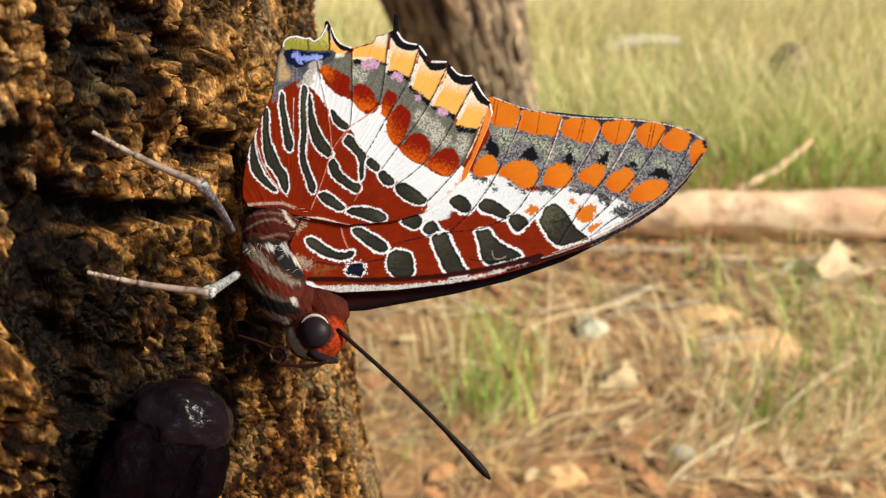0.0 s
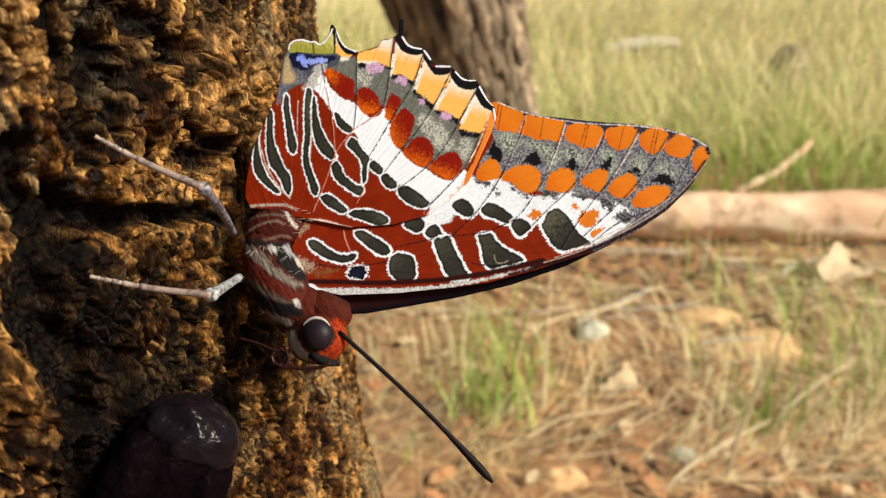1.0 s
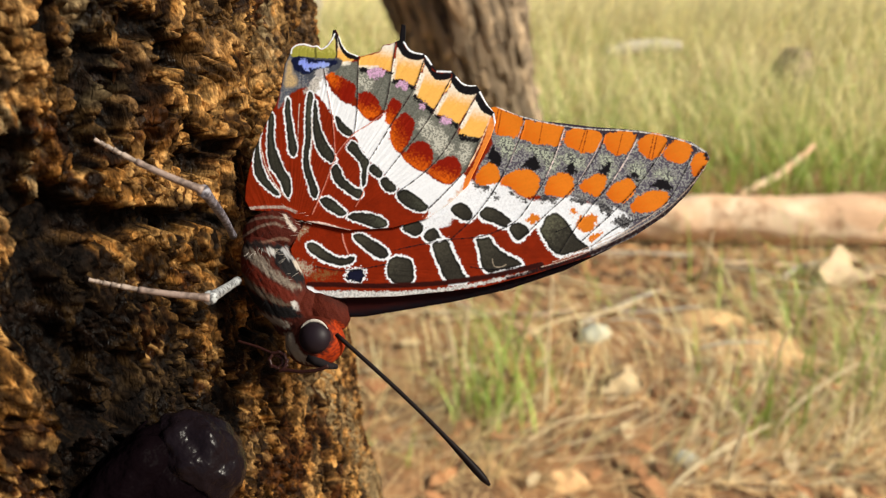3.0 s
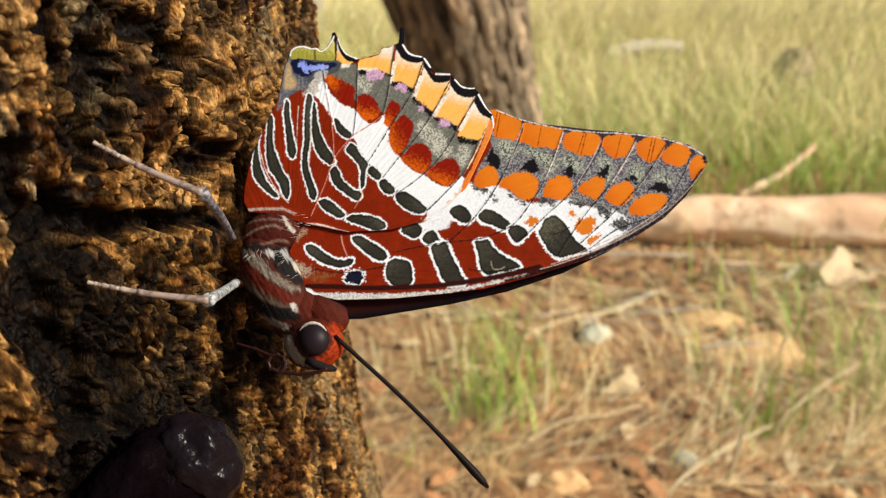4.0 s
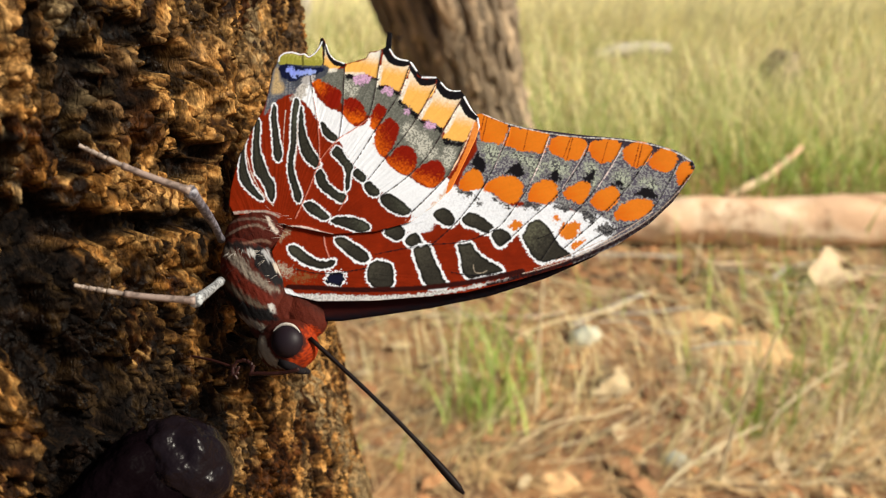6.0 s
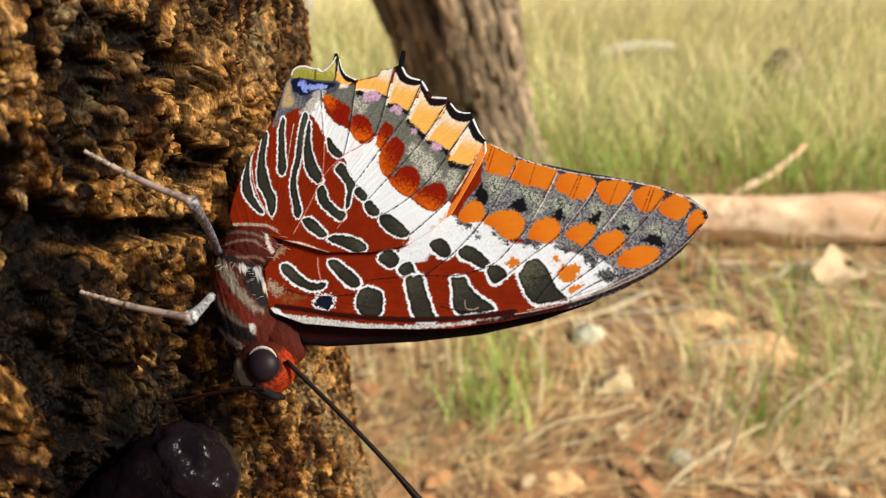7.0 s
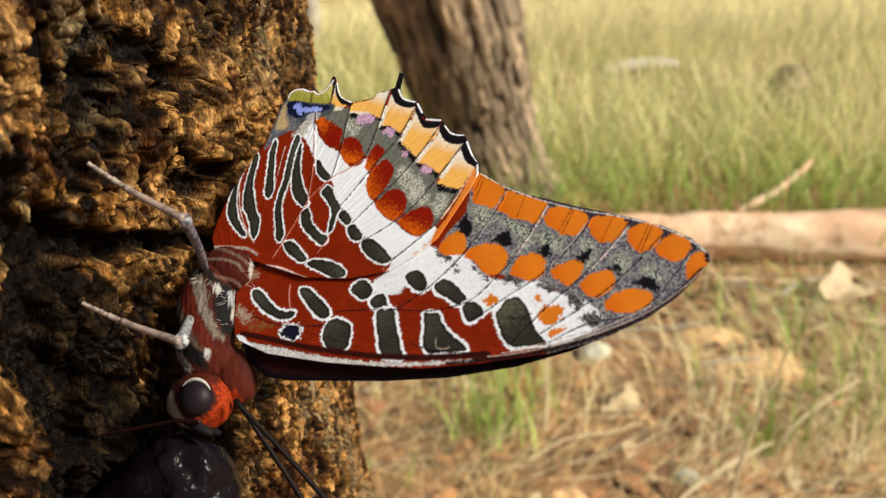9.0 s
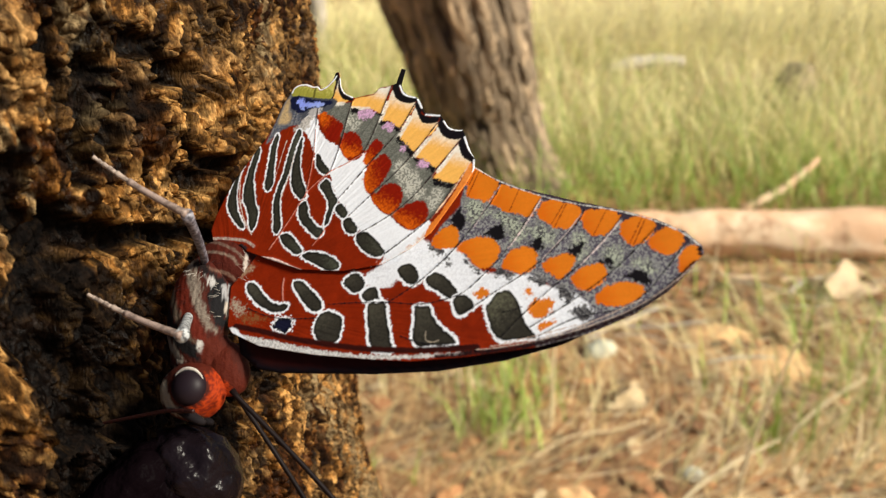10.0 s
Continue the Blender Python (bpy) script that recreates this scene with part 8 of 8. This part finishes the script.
    walk(tube_parts[15], [
        (0, pose(-0.001275, -0.011462, 0.000584, 11.41, 1.71, 32.17)), (1, pose(-0.001296, -0.011548, 0.000709, 11.92, 2.12, 32.23)),
        (2.5, pose(-0.001254, -0.011575, 0.000825, 12.49, 2.33, 32.25)), (4, pose(-0.001252, -0.011639, 0.000899, 12.74, 2.68, 32.31)),
        (5.5, pose(-0.001339, -0.01164, 0.001073, 13.58, 3.19, 32.39)), (7, pose(-0.006637, -0.01431, -0.000502, -16.25, 11.19, -157.02)),
        (8, pose(-0.006179, -0.015985, -0.00138, -19.60, 15.14, -147.96)), (9, pose(-0.00535, -0.016513, -0.001996, -22.39, 18.55, -143.65)),
        (10, pose(-0.005371, -0.016377, -0.002168, -23.94, 19.69, -143.78)),
    ])
    walk(tube_parts[16], [
        (0, pose(-0.000751, -0.011132, 0.000566, 9.12, 1.22, 96.82)), (1, pose(-0.000775, -0.011219, 0.000686, 9.09, 1.91, 97.20)),
        (2.5, pose(-0.000735, -0.011248, 0.0008, 9.21, 2.56, 97.64)), (4, pose(-0.000736, -0.011313, 0.00087, 9.04, 2.94, 97.87)),
        (5.5, pose(-0.000831, -0.011318, 0.001039, 8.74, 3.88, 98.77)), (7, pose(-0.007322, -0.0146, -0.000649, -16.24, 11.15, -157.01)),
        (8, pose(-0.006809, -0.01638, -0.001582, -19.59, 15.10, -147.95)), (9, pose(-0.00595, -0.016955, -0.002245, -22.39, 18.50, -143.63)),
        (10, pose(-0.005988, -0.016829, -0.002442, -23.93, 19.64, -143.77)),
    ])
    walk(tube_parts[17], [
        (0, pose(-0.000817, -0.010574, 0.000554, -2.64, 1.46, 156.18)), (1, pose(-0.000845, -0.010663, 0.000667, -3.15, 1.72, 156.20)),
        (2.5, pose(-0.000809, -0.010693, 0.000775, -3.58, 2.10, 156.30)), (4, pose(-0.000813, -0.010759, 0.000841, -3.97, 2.14, 156.29)),
        (5.5, pose(-0.000916, -0.010766, 0.001001, -4.95, 2.53, 156.27)), (7, pose(-0.008011, -0.014893, -0.000797, -16.24, 11.11, -157.00)),
        (8, pose(-0.007444, -0.016778, -0.001784, -19.59, 15.05, -147.94)), (9, pose(-0.006554, -0.017399, -0.002496, -22.38, 18.46, -143.62)),
        (10, pose(-0.00661, -0.017284, -0.002717, -23.93, 19.58, -143.75)),
    ])
    walk(tube_parts[18], [
        (0, pose(-0.001439, -0.0103, 0.000536, -2.64, 1.46, 156.18)), (1, pose(-0.001466, -0.010389, 0.000647, -3.15, 1.71, 156.20)),
        (2.5, pose(-0.001433, -0.010419, 0.00075, -3.58, 2.09, 156.30)), (4, pose(-0.001436, -0.010485, 0.000816, -3.97, 2.13, 156.29)),
        (5.5, pose(-0.001542, -0.010491, 0.000971, -4.95, 2.52, 156.26)), (7, pose(-0.008705, -0.015187, -0.000944, -16.24, 11.07, -157.00)),
        (8, pose(-0.008084, -0.017178, -0.001987, -19.58, 15.01, -147.94)), (9, pose(-0.007162, -0.017848, -0.002749, -22.37, 18.41, -143.61)),
        (10, pose(-0.007237, -0.017744, -0.002994, -23.92, 19.53, -143.74)),
    ])
    walk(tube_parts[19], [
        (0, pose(-0.002062, -0.010025, 0.000519, -3.29, 1.51, 159.27)), (1, pose(-0.00209, -0.010114, 0.000627, -3.81, 1.72, 159.27)),
        (2.5, pose(-0.00206, -0.010144, 0.000725, -4.27, 2.08, 159.34)), (4, pose(-0.002063, -0.01021, 0.000791, -4.65, 2.09, 159.33)),
        (5.5, pose(-0.002171, -0.010214, 0.000941, -5.64, 2.44, 159.25)), (7, pose(-0.009402, -0.015483, -0.001093, -16.24, 11.03, -156.99)),
        (8, pose(-0.008727, -0.017581, -0.00219, -19.58, 14.96, -147.93)), (9, pose(-0.007775, -0.018299, -0.003002, -22.36, 18.36, -143.60)),
        (10, pose(-0.00787, -0.018208, -0.003272, -23.91, 19.48, -143.72)),
    ])
    walk(tube_parts[20], [
        (0, pose(-0.002704, -0.009782, 0.000501, -3.37, 1.50, 159.65)), (1, pose(-0.002732, -0.009871, 0.000606, -3.89, 1.72, 159.65)),
        (2.5, pose(-0.002704, -0.009901, 0.0007, -4.35, 2.07, 159.72)), (4, pose(-0.002707, -0.009967, 0.000765, -4.73, 2.08, 159.70)),
        (5.5, pose(-0.002817, -0.00997, 0.000911, -5.73, 2.42, 159.62)), (7, pose(-0.010104, -0.015781, -0.001241, -16.23, 10.99, -156.99)),
        (8, pose(-0.009375, -0.017987, -0.002395, -19.57, 14.92, -147.92)), (9, pose(-0.008392, -0.018754, -0.003257, -22.36, 18.31, -143.59)),
        (10, pose(-0.008507, -0.018676, -0.003551, -23.90, 19.43, -143.71)),
    ])
    walk(tube_parts[21], [
        (0, pose(-0.00335, -0.009542, 0.000483, -4.43, 1.60, 164.74)), (1, pose(-0.003378, -0.009632, 0.000585, -4.96, 1.76, 164.71)),
        (2.5, pose(-0.003353, -0.009661, 0.000675, -5.44, 2.06, 164.74)), (4, pose(-0.003356, -0.009727, 0.00074, -5.83, 2.03, 164.71)),
        (5.5, pose(-0.003469, -0.009728, 0.000882, -6.82, 2.30, 164.56)), (7, pose(-0.010809, -0.01608, -0.00139, -16.23, 10.95, -156.98)),
        (8, pose(-0.010027, -0.018396, -0.0026, -19.57, 14.87, -147.91)), (9, pose(-0.009014, -0.019213, -0.003512, -22.35, 18.26, -143.57)),
        (10, pose(-0.009149, -0.019147, -0.003833, -23.89, 19.38, -143.69)),
    ])
    walk(tube_parts[22], [
        (0, pose(-0.004019, -0.00936, 0.000464, -4.77, 1.63, 166.40)), (1, pose(-0.004046, -0.009449, 0.000564, -5.31, 1.76, 166.37)),
        (2.5, pose(-0.004024, -0.009478, 0.00065, -5.79, 2.05, 166.38)), (4, pose(-0.004026, -0.009544, 0.000716, -6.17, 2.01, 166.35)),
        (5.5, pose(-0.00414, -0.009542, 0.000854, -7.17, 2.26, 166.18)), (7, pose(-0.011519, -0.016382, -0.001539, -16.23, 10.91, -156.97)),
        (8, pose(-0.010684, -0.018808, -0.002806, -19.56, 14.83, -147.90)), (9, pose(-0.009641, -0.019675, -0.003769, -22.34, 18.22, -143.56)),
        (10, pose(-0.009797, -0.019623, -0.004115, -23.88, 19.33, -143.68)),
    ])
    walk(tube_parts[23], [
        (0, pose(-0.004696, -0.009196, 0.000444, -4.77, 1.62, 166.40)), (1, pose(-0.004723, -0.009285, 0.000543, -5.31, 1.75, 166.36)),
        (2.5, pose(-0.004704, -0.009314, 0.000625, -5.79, 2.04, 166.38)), (4, pose(-0.004704, -0.009379, 0.000691, -6.17, 2.00, 166.35)),
        (5.5, pose(-0.00482, -0.009375, 0.000826, -7.17, 2.25, 166.18)), (7, pose(-0.012233, -0.016685, -0.001689, -16.22, 10.87, -156.97)),
        (8, pose(-0.011345, -0.019222, -0.003012, -19.56, 14.79, -147.89)), (9, pose(-0.010272, -0.020141, -0.004027, -22.34, 18.17, -143.55)),
        (10, pose(-0.010449, -0.020103, -0.004399, -23.88, 19.28, -143.66)),
    ])
    walk(beetle, [
        (0, pose(-0.024773, 0.055967, 0.674724, 52.70, -54.32, 54.39)), (0.5, pose(-0.024773, 0.055849, 0.674447, 56.24, -52.63, 50.27)),
        (1, pose(-0.024773, 0.055693, 0.674078, 62.16, -48.83, 43.01)), (1.5, pose(-0.024823, 0.055614, 0.673894, 67.36, -43.86, 35.97)),
        (2, pose(-0.024873, 0.055575, 0.673801, 71.04, -38.45, 30.16)), (2.5, pose(-0.024974, 0.055497, 0.673617, 73.49, -32.75, 25.27)),
        (10, pose(-0.024974, 0.055497, 0.673617, 73.49, -32.75, 25.27)),
    ])


motions()
